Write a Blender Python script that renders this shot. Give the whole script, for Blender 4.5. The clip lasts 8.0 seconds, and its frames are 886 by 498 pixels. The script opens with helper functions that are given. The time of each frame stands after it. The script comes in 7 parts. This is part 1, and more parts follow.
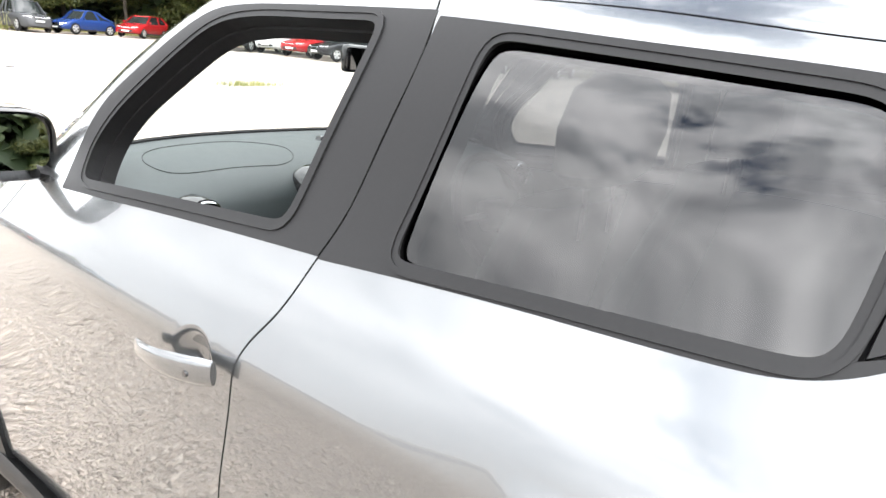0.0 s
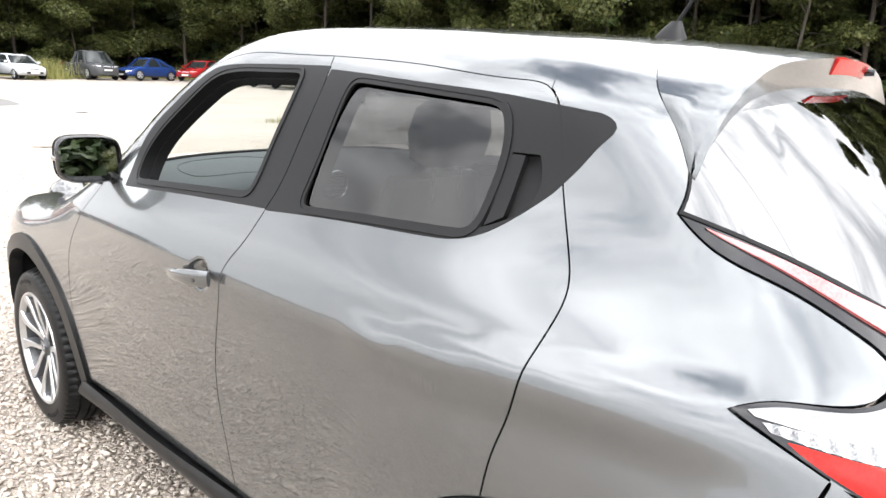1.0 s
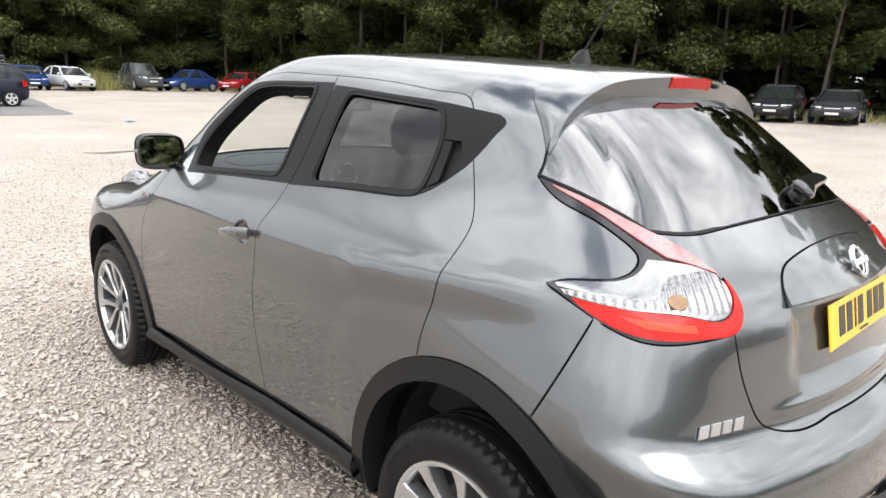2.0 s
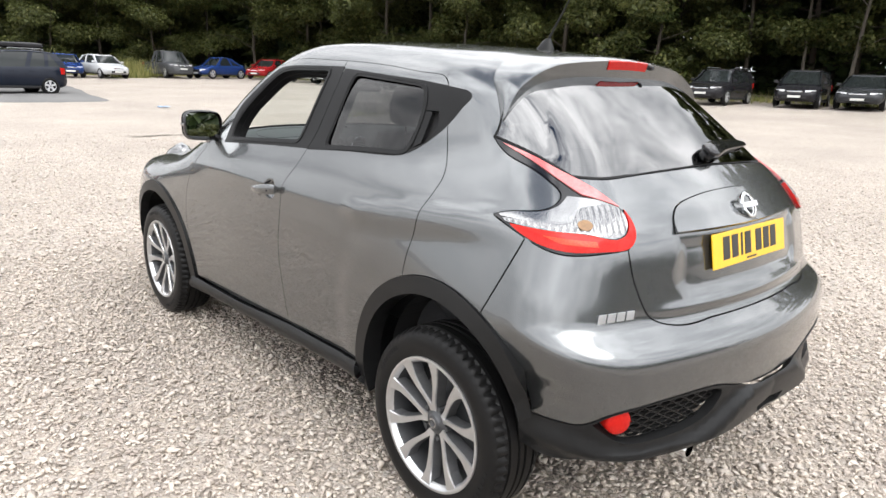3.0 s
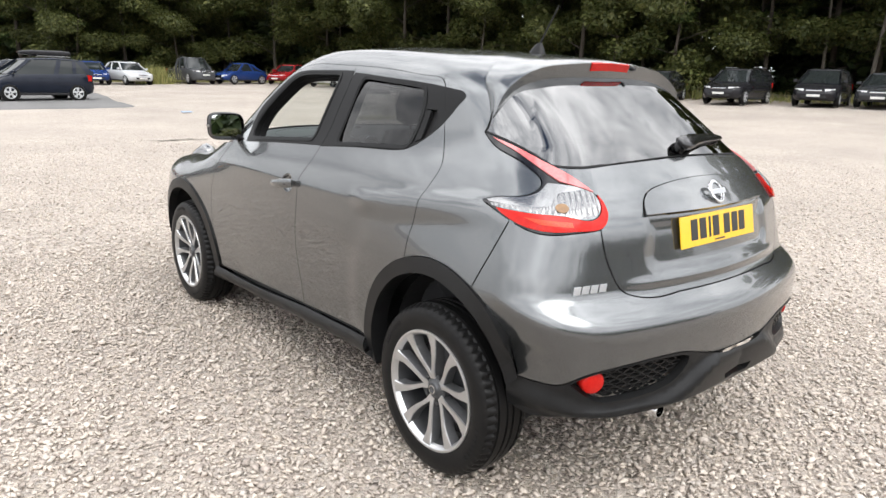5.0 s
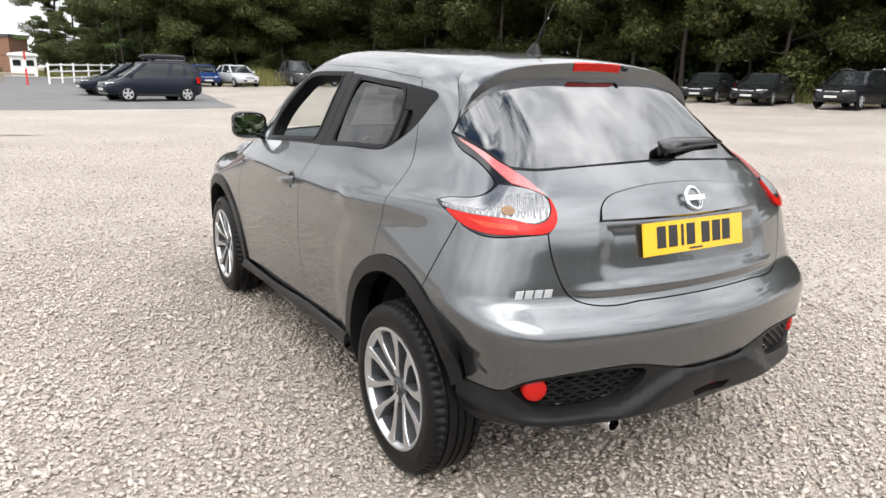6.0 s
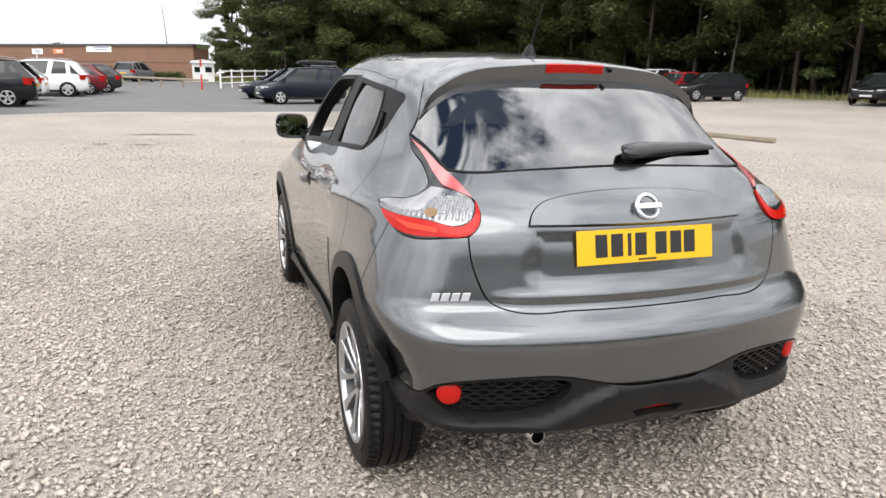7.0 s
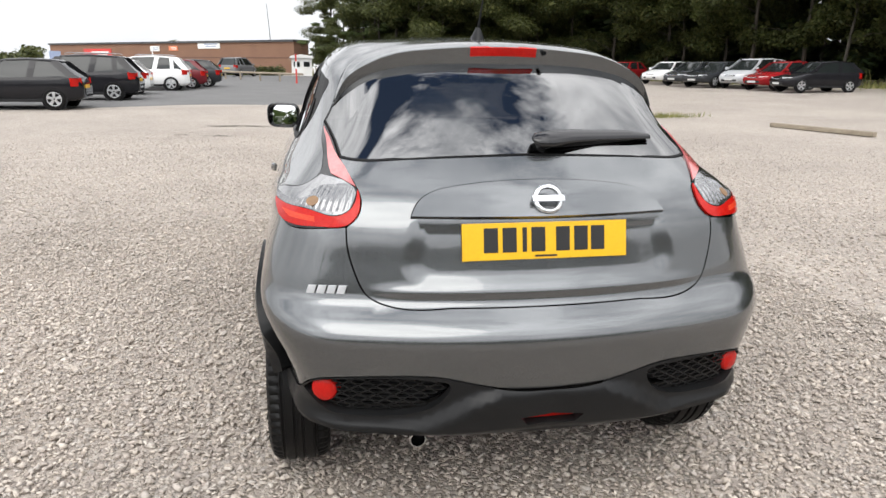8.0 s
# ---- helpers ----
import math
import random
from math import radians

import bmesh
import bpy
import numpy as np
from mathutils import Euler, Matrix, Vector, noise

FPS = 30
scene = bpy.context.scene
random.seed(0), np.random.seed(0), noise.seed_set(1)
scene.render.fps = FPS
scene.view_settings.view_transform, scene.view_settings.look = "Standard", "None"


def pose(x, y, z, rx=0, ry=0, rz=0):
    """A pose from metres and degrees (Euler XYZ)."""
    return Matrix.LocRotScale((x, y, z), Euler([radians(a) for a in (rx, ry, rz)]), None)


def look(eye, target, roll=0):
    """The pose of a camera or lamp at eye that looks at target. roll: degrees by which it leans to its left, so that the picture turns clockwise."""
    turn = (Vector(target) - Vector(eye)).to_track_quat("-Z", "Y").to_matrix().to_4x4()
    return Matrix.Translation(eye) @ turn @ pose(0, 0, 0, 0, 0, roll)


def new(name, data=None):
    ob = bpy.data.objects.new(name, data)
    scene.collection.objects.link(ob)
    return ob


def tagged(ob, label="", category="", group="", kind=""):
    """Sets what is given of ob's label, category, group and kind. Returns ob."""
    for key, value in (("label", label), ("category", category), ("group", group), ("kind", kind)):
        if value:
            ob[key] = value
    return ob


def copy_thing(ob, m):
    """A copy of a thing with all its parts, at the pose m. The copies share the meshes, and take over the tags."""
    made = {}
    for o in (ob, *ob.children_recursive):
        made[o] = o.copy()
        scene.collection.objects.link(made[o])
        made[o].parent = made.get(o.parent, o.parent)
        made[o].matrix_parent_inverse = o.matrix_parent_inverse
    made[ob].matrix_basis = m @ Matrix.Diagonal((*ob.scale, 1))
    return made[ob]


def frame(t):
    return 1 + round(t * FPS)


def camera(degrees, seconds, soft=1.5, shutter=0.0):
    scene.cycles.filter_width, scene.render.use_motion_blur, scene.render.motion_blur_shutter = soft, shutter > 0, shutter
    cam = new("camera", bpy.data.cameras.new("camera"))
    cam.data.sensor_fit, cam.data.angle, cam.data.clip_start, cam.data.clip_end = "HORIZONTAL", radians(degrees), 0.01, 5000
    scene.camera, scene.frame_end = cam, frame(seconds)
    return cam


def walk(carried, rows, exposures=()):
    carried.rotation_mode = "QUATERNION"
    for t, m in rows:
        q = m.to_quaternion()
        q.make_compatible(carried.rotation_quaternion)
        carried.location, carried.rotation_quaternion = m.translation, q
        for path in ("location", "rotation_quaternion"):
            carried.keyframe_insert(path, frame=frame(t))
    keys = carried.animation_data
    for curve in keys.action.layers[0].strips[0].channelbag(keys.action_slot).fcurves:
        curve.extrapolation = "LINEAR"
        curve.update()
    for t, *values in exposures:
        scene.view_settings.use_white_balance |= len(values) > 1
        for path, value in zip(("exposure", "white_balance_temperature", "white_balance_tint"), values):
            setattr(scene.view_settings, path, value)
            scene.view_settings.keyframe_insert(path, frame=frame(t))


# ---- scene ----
cam = camera(66.8, 8.0)
EXPOSURES = [(0.0, 1.72), (0.5, 1.24), (1.0, 0.98), (1.6, 0.54), (2.3, 0.38), (3.5, 0.33), (6.0, 0.15), (8.0, -0.12)]
PATH = [
    (0, (-1.357, 0.267, 1.447), (0.154, 1.454, 0.89), 5.0),
    (0.5, (-1.512, -0.083, 1.464), (-0.071, 1.2, 0.937), 2.9),
    (1, (-1.635, -0.443, 1.478), (-0.213, 0.877, 0.996), 2.6),
    (2.3, (-2.028, -1.214, 1.494), (-0.689, 0.202, 1.046), 2.5),
    (2.5, (-2.059, -1.325, 1.48), (-0.726, 0.1, 1.041), 2.6),
    (3, (-2.224, -1.547, 1.48), (-0.928, -0.106, 0.982), 2.3),
    (3.5, (-2.365, -1.656, 1.482), (-1.065, -0.22, 0.983), 1.9),
    (4, (-2.423, -1.721, 1.481), (-1.107, -0.299, 0.985), 1.8),
    (4.5, (-2.413, -1.73, 1.479), (-1.1, -0.303, 0.989), 1.7),
    (6, (-1.953, -2.089, 1.484), (-0.93, -0.442, 0.992), 1.7),
    (6.5, (-1.655, -2.23, 1.495), (-0.736, -0.517, 1.023), 1.5),
    (7, (-1.335, -2.408, 1.499), (-0.697, -0.578, 1.005), 1.3),
    (7.5, (-1.015, -2.451, 1.48), (-0.474, -0.594, 0.971), 1.3),
    (8, (-0.682, -2.484, 1.481), (-0.313, -0.587, 0.963), 0.8),
]
walk(cam, [(t, look(eye, target, roll)) for t, eye, target, roll in PATH],
     exposures=EXPOSURES)

# ---- world and sun ----
SUN_HIGH, SUN_ROUND = radians(50), radians(203)   # elevation; bearing from +y towards +x
world = bpy.data.worlds.new("sky")
scene.world = world
world.use_nodes = True
wt = world.node_tree
wt.nodes.clear()


def link(tree, a, b):
    tree.links.new(a, b)


def node(tree, kind, **values):
    n = tree.nodes.new(kind)
    for key, value in values.items():
        if key in n.inputs:
            n.inputs[key].default_value = value
        elif key == "operation":
            n.operation = value
        elif key == "data_type":
            n.data_type = value
    return n


sky = node(wt, "ShaderNodeTexSky")
sky.sky_type, sky.sun_disc, sky.sun_elevation, sky.sun_rotation = "NISHITA", False, SUN_HIGH, SUN_ROUND
spot = node(wt, "ShaderNodeTexCoord")
split = node(wt, "ShaderNodeSeparateXYZ")
link(wt, spot.outputs["Generated"], split.inputs[0])
above = node(wt, "ShaderNodeMath", operation="ABSOLUTE")
link(wt, split.outputs[2], above.inputs[0])
shift = node(wt, "ShaderNodeMapping")      # clouds flatten out towards the horizon
shift.inputs["Location"].default_value = (3.1, 1.4, 0.6)
shift.inputs["Scale"].default_value = (1.0, 1.0, 1.9)
link(wt, spot.outputs["Generated"], shift.inputs[0])
cloud_noise = node(wt, "ShaderNodeTexNoise", Scale=2.3, Detail=9.0, Roughness=0.58, Distortion=0.25)
link(wt, shift.outputs[0], cloud_noise.inputs["Vector"])
cover = node(wt, "ShaderNodeValToRGB")
cover.color_ramp.elements[0].position, cover.color_ramp.elements[1].position = 0.40, 0.49
cover.color_ramp.elements[0].color = (0.0, 0.0, 0.0, 1)
# gaps between clouds close up towards the horizon
closing = node(wt, "ShaderNodeMath", operation="MULTIPLY_ADD")
closing.inputs[1].default_value, closing.inputs[2].default_value = -0.15, 0.135
link(wt, above.outputs[0], closing.inputs[0])
closed_noise = node(wt, "ShaderNodeMath", operation="ADD")
link(wt, cloud_noise.outputs["Fac"], closed_noise.inputs[0])
link(wt, closing.outputs[0], closed_noise.inputs[1])
overhead = node(wt, "ShaderNodeVectorMath")      # a ragged blue gap almost overhead, cloud all round
overhead.operation = "DOT_PRODUCT"
link(wt, spot.outputs["Generated"], overhead.inputs[0])
overhead.inputs[1].default_value = Vector((-0.04, 0.12, 0.98)).normalized()
gap_depth = node(wt, "ShaderNodeMapRange")
gap_depth.inputs[1].default_value, gap_depth.inputs[2].default_value, gap_depth.inputs[3].default_value, gap_depth.inputs[4].default_value = 0.89, 0.99, 0.05, -0.115
link(wt, overhead.outputs["Value"], gap_depth.inputs[0])
gapped = node(wt, "ShaderNodeMath", operation="ADD")
link(wt, closed_noise.outputs[0], gapped.inputs[0])
link(wt, gap_depth.outputs[0], gapped.inputs[1])
link(wt, gapped.outputs[0], cover.inputs[0])
shade_noise = node(wt, "ShaderNodeTexNoise", Scale=3.6, Detail=9.0, Roughness=0.58, Distortion=0.4)
link(wt, shift.outputs[0], shade_noise.inputs["Vector"])
shade = node(wt, "ShaderNodeValToRGB")
shade.color_ramp.elements[0].position, shade.color_ramp.elements[1].position = 0.37, 0.64
shade.color_ramp.elements[0].color = (10.5, 10.8, 11.4, 1)
shade.color_ramp.elements[1].color = (27.0, 27.0, 27.4, 1)
link(wt, shade_noise.outputs["Fac"], shade.inputs[0])
mixed = node(wt, "ShaderNodeMix", data_type="RGBA")
link(wt, cover.outputs[0], mixed.inputs["Factor"])
link(wt, sky.outputs[0], mixed.inputs[6])
# an overcast sky is brighter overhead than low down
height = node(wt, "ShaderNodeMath", operation="MULTIPLY_ADD")
height.inputs[1].default_value, height.inputs[2].default_value = 0.5, 0.3
link(wt, above.outputs[0], height.inputs[0])
toward = node(wt, "ShaderNodeVectorMath")
toward.operation = "DOT_PRODUCT"
link(wt, spot.outputs["Generated"], toward.inputs[0])
toward.inputs[1].default_value = (math.sin(SUN_ROUND) * math.cos(SUN_HIGH), math.cos(SUN_ROUND) * math.cos(SUN_HIGH), math.sin(SUN_HIGH))
veil = node(wt, "ShaderNodeMapRange")      # thin cloud glows more towards the sun
veil.inputs[1].default_value, veil.inputs[2].default_value, veil.inputs[3].default_value, veil.inputs[4].default_value = -0.3, 1.0, 0.0, 0.75
link(wt, toward.outputs["Value"], veil.inputs[0])
glow = node(wt, "ShaderNodeMath", operation="ADD")
link(wt, height.outputs[0], glow.inputs[0])
link(wt, veil.outputs[0], glow.inputs[1])
domed = node(wt, "ShaderNodeVectorMath")
domed.operation = "SCALE"
link(wt, shade.outputs[0], domed.inputs[0])
link(wt, glow.outputs[0], domed.inputs["Scale"])
link(wt, domed.outputs[0], mixed.inputs[7])
low_haze = node(wt, "ShaderNodeMapRange")
low_haze.inputs[1].default_value, low_haze.inputs[2].default_value, low_haze.inputs[3].default_value, low_haze.inputs[4].default_value = 0.05, 0.30, 0.75, 0.0
link(wt, above.outputs[0], low_haze.inputs[0])
hazed = node(wt, "ShaderNodeMix", data_type="RGBA")
hazed.inputs[7].default_value = (10.5, 10.7, 11.0, 1)
link(wt, low_haze.outputs[0], hazed.inputs["Factor"])
link(wt, mixed.outputs[2], hazed.inputs[6])
back = node(wt, "ShaderNodeBackground", Strength=0.12)
link(wt, hazed.outputs[2], back.inputs[0])
out = node(wt, "ShaderNodeOutputWorld")
link(wt, back.outputs[0], out.inputs[0])

sun = new("sun", bpy.data.lights.new("sun", "SUN"))
sun.data.energy, sun.data.angle, sun.data.color = 1.35, radians(40), (1.0, 0.96, 0.9)
sun_at = Vector((math.sin(SUN_ROUND) * math.cos(SUN_HIGH), math.cos(SUN_ROUND) * math.cos(SUN_HIGH), math.sin(SUN_HIGH)))
sun.matrix_world = look(sun_at * 60, (0, 0, 0))


# ---- materials ----
def surface(name, base, other=None, rough=0.5, metal=0.0, coat=0.0, scale=20.0, fine=200.0, bump=0.0, bump_scale=200.0, swing=0.06,
            specular=0.5, emit=0.0, by_piece=0.0):
    """A painted or natural surface whose colour and gloss vary at two scales."""
    m = bpy.data.materials.new(name)
    m.use_nodes = True
    t = m.node_tree
    p = t.nodes["Principled BSDF"]
    p.inputs["Metallic"].default_value, p.inputs["Coat Weight"].default_value = metal, coat
    p.inputs["Coat Roughness"].default_value, p.inputs["Specular IOR Level"].default_value = 0.02, specular
    where = node(t, "ShaderNodeTexCoord")
    big = node(t, "ShaderNodeTexNoise", Scale=scale, Detail=5.0, Roughness=0.6)
    small = node(t, "ShaderNodeTexNoise", Scale=fine, Detail=3.0, Roughness=0.6)
    for n in (big, small):
        link(t, where.outputs["Object"], n.inputs["Vector"])
    both = node(t, "ShaderNodeMath", operation="ADD")
    link(t, big.outputs["Fac"], both.inputs[0])
    link(t, small.outputs["Fac"], both.inputs[1])
    last = both
    if by_piece:
        info = node(t, "ShaderNodeObjectInfo")
        piece = node(t, "ShaderNodeMath", operation="MULTIPLY_ADD")
        piece.inputs[1].default_value = by_piece
        link(t, info.outputs["Random"], piece.inputs[0])
        link(t, both.outputs[0], piece.inputs[2])
        last = piece
    ramp = node(t, "ShaderNodeMapRange")
    ramp.inputs[1].default_value, ramp.inputs[2].default_value = 0.7, 1.3 + by_piece
    link(t, last.outputs[0], ramp.inputs[0])
    mix = node(t, "ShaderNodeMix", data_type="RGBA")
    other = other or tuple(min(1.0, c * (1 + 2 * swing) + 0.2 * swing * 0.1) for c in base)
    mix.inputs[6].default_value, mix.inputs[7].default_value = (*base, 1), (*other, 1)
    link(t, ramp.outputs[0], mix.inputs["Factor"])
    link(t, mix.outputs[2], p.inputs["Base Color"])
    gloss = node(t, "ShaderNodeMapRange")
    gloss.inputs[3].default_value, gloss.inputs[4].default_value = max(0.0, rough - swing), min(1.0, rough + swing)
    link(t, big.outputs["Fac"], gloss.inputs[0])
    link(t, gloss.outputs[0], p.inputs["Roughness"])
    if bump:
        grain = node(t, "ShaderNodeTexNoise", Scale=bump_scale, Detail=4.0, Roughness=0.6)
        link(t, where.outputs["Object"], grain.inputs["Vector"])
        b = node(t, "ShaderNodeBump", Strength=min(1.0, bump), Distance=0.5 / bump_scale)
        link(t, grain.outputs["Fac"], b.inputs["Height"])
        link(t, b.outputs[0], p.inputs["Normal"])
    if emit:
        p.inputs["Emission Color"].default_value, p.inputs["Emission Strength"].default_value = (*base, 1), emit
    return m


def pane(name, tint, gloss=0.01, base_gloss=0.05):
    """Glass: clear or tinted through, glossy by its angle."""
    m = bpy.data.materials.new(name)
    m.use_nodes = True
    t = m.node_tree
    t.nodes.clear()
    clear = node(t, "ShaderNodeBsdfTransparent", Color=(*tint, 1))
    shiny = node(t, "ShaderNodeBsdfGlossy", Roughness=gloss)
    edge_on = node(t, "ShaderNodeLayerWeight", Blend=0.5)
    steep = node(t, "ShaderNodeMath", operation="POWER")
    steep.inputs[1].default_value = 4.0
    link(t, edge_on.outputs["Facing"], steep.inputs[0])
    fres = node(t, "ShaderNodeMath", operation="MULTIPLY_ADD")
    fres.inputs[1].default_value, fres.inputs[2].default_value = 1.0 - base_gloss, base_gloss
    link(t, steep.outputs[0], fres.inputs[0])
    mix = node(t, "ShaderNodeMixShader")
    link(t, fres.outputs[0], mix.inputs[0])
    link(t, clear.outputs[0], mix.inputs[1])
    link(t, shiny.outputs[0], mix.inputs[2])
    end = node(t, "ShaderNodeOutputMaterial")
    link(t, mix.outputs[0], end.inputs[0])
    return m


PAINT = surface("grey_metallic_paint", (0.118, 0.124, 0.128), (0.130, 0.136, 0.140), rough=0.25, metal=0.85, coat=1.0, scale=3.0, fine=900.0, swing=0.03)
TRIM = surface("satin_black_trim", (0.0075, 0.0077, 0.0082), rough=0.5, scale=8, bump=0.05, bump_scale=900, specular=0.17)
CLADDING = surface("grained_black_plastic", (0.007, 0.0072, 0.0075), (0.011, 0.0113, 0.0118), rough=0.36, scale=9, bump=0.2, bump_scale=1500, specular=0.22)
RUBBER = surface("black_rubber", (0.006, 0.006, 0.0065), rough=0.6, scale=14, specular=0.2)
TYRE = surface("tyre_rubber", (0.005, 0.005, 0.0054), (0.009, 0.0088, 0.0086), rough=0.45, scale=18, bump=0.2, bump_scale=400, specular=0.16)
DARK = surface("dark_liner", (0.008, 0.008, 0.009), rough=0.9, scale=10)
GLOSS_BLACK = surface("gloss_black_plastic", (0.008, 0.008, 0.009), rough=0.12, scale=10, swing=0.03)
CHROME = surface("chrome", (0.62, 0.63, 0.64), rough=0.08, metal=1.0, swing=0.03)
ALLOY = surface("machined_alloy", (0.52, 0.53, 0.54), (0.6, 0.6, 0.61), rough=0.3, metal=0.9, scale=30, swing=0.05)
ALLOY_DARK = surface("dark_alloy_paint", (0.06, 0.062, 0.066), rough=0.4, metal=0.5, scale=30)
ALLOY_SIDE = surface("grey_alloy_paint", (0.13, 0.132, 0.138), (0.17, 0.172, 0.178), rough=0.4, metal=0.6, scale=30)
SEAT = surface("dark_seat_cloth", (0.02, 0.021, 0.023), (0.03, 0.031, 0.034), rough=0.9, scale=40, bump=0.4, bump_scale=900)
DASH = surface("grey_dash_plastic", (0.018, 0.025, 0.026), (0.024, 0.031, 0.032), rough=0.6, scale=30, bump=0.3, bump_scale=1200)
HEADLINER = surface("pale_headliner", (0.35, 0.35, 0.33), rough=0.95, scale=30)
RED_LENS = surface("red_lens", (0.33, 0.006, 0.005), (0.45, 0.014, 0.009), rough=0.12, coat=0.0, scale=60, swing=0.04, specular=0.22)
RED_GLOW = surface("bright_red_reflector", (0.55, 0.03, 0.012), (0.62, 0.06, 0.02), rough=0.18, scale=200, swing=0.05, specular=0.3)
PINK_LENS = surface("pale_red_lens", (0.42, 0.085, 0.085), (0.52, 0.15, 0.145), rough=0.14, coat=1.0, scale=60, swing=0.04)
CLEAR_LENS = surface("clear_lens_reflector", (0.12, 0.12, 0.125), (0.24, 0.24, 0.24), rough=0.12, metal=0.9, coat=1.0, scale=30, swing=0.08)
SILVER_TRIM = surface("silvered_lamp_trim", (0.20, 0.20, 0.205), (0.27, 0.27, 0.27), rough=0.2, metal=0.8, coat=1.0, scale=25)
AMBER = surface("amber_bulb", (0.17, 0.11, 0.07), (0.28, 0.17, 0.09), rough=0.5, coat=0.0, scale=90, specular=0.2)
PLATE_YELLOW = surface("yellow_plate", (0.66, 0.375, 0.007), (0.70, 0.41, 0.010), rough=0.35, coat=0.4, scale=50, swing=0.03)
PLATE_BLACK = surface("black_print", (0.012, 0.012, 0.012), rough=0.4)
GLASS = pane("clear_glass", (0.86, 0.9, 0.88), base_gloss=0.03)
TINTED = pane("privacy_glass", (0.11, 0.114, 0.118), base_gloss=0.055)
REAR_TINT = pane("tinted_rear_glass", (0.07, 0.072, 0.076), base_gloss=0.21)
MIRROR = surface("mirror_silver", (0.85, 0.86, 0.86), rough=0.01, metal=1.0, swing=0.005)


# ---- helpers for things ----
def mesh_of(name, verts, faces, material=None, normals=None, smooth=True):
    me = bpy.data.meshes.new(name)
    me.from_pydata([tuple(map(float, v)) for v in verts], [], [tuple(map(int, f)) for f in faces])
    if material:
        me.materials.append(material)
    if smooth:
        me.polygons.foreach_set("use_smooth", [True] * len(me.polygons))
    if normals is not None:
        me.normals_split_custom_set_from_vertices([tuple(map(float, n)) for n in normals])
    me.update()
    return me


def part(name, bm, material, parent=None, label="", smooth=False, sharp=None):
    """Links a bmesh, or a mesh, as one object under a thing or a part."""
    if isinstance(bm, bmesh.types.BMesh):
        me = bpy.data.meshes.new(name)
        bmesh.ops.recalc_face_normals(bm, faces=bm.faces)
        bm.to_mesh(me)
        bm.free()
        me.materials.append(material)
        if smooth:
            me.polygons.foreach_set("use_smooth", [True] * len(me.polygons))
            me.set_sharp_from_angle(angle=radians(sharp or 40))
    else:
        me = bm
    ob = new(name, me)
    ob.parent = parent
    return tagged(ob, label=label)


def thing(name, label, category, at=(0, 0, 0), turn=0.0, group="", kind=""):
    ob = new(name)
    ob.matrix_basis = pose(*at, 0, 0, turn)
    return tagged(ob, label, category, group, kind)


def box_bm(size, at=(0, 0, 0), bevel=0.0, segments=2, bm=None, turn=None):
    bm2 = bmesh.new()
    bmesh.ops.create_cube(bm2, size=1.0)
    bmesh.ops.scale(bm2, vec=size, verts=bm2.verts)
    if bevel:
        bmesh.ops.bevel(bm2, geom=list(bm2.edges), offset=bevel, segments=segments, profile=0.6, affect="EDGES")
    if turn is not None:
        bmesh.ops.transform(bm2, matrix=turn, verts=bm2.verts)
    bmesh.ops.translate(bm2, vec=at, verts=bm2.verts)
    if bm is None:
        return bm2
    join_bm(bm, bm2)
    return bm


def join_bm(bm, other):
    made = [bm.verts.new(v.co) for v in other.verts]
    other.verts.index_update()
    for f in other.faces:
        bm.faces.new([made[v.index] for v in f.verts])
    other.free()
    return bm


def tube_bm(points, radii, sides=10, caps=True, bm=None):
    """A round bar along points; radii one a point."""
    bm = bm or bmesh.new()
    points = [Vector(p) for p in points]
    if not hasattr(radii, "__len__"):
        radii = [radii] * len(points)
    rings, side = [], None
    for i, p in enumerate(points):
        d = (points[min(i + 1, len(points) - 1)] - points[max(i - 1, 0)]).normalized()
        if side is None:
            side = d.orthogonal().normalized()
        side = (side - d * side.dot(d)).normalized()
        up = d.cross(side)
        rings.append([bm.verts.new(p + radii[i] * (math.cos(a) * side + math.sin(a) * up)) for a in (2 * math.pi * k / sides for k in range(sides))])
    for a, b in zip(rings, rings[1:]):
        for k in range(sides):
            bm.faces.new((a[k], a[(k + 1) % sides], b[(k + 1) % sides], b[k]))
    if caps:
        bm.faces.new(rings[0][::-1])
        bm.faces.new(rings[-1])
    return bm


def lathe_bm(profile, sides=32, axis="x", closed=False, bm=None, at=(0, 0, 0)):
    """Turns (radius, along) pairs about an axis."""
    bm = bm or bmesh.new()
    rings = []
    for r, h in profile:
        ring = []
        for k in range(sides):
            a = 2 * math.pi * k / sides
            c, s = r * math.cos(a), r * math.sin(a)
            p = {"x": (h, c, s), "y": (c, h, s), "z": (c, s, h)}[axis]
            ring.append(bm.verts.new(Vector(p) + Vector(at)))
        rings.append(ring)
    pairs = list(zip(rings, rings[1:])) + ([(rings[-1], rings[0])] if closed else [])
    for a, b in pairs:
        for k in range(sides):
            bm.faces.new((a[k], a[(k + 1) % sides], b[(k + 1) % sides], b[k]))
    return bm


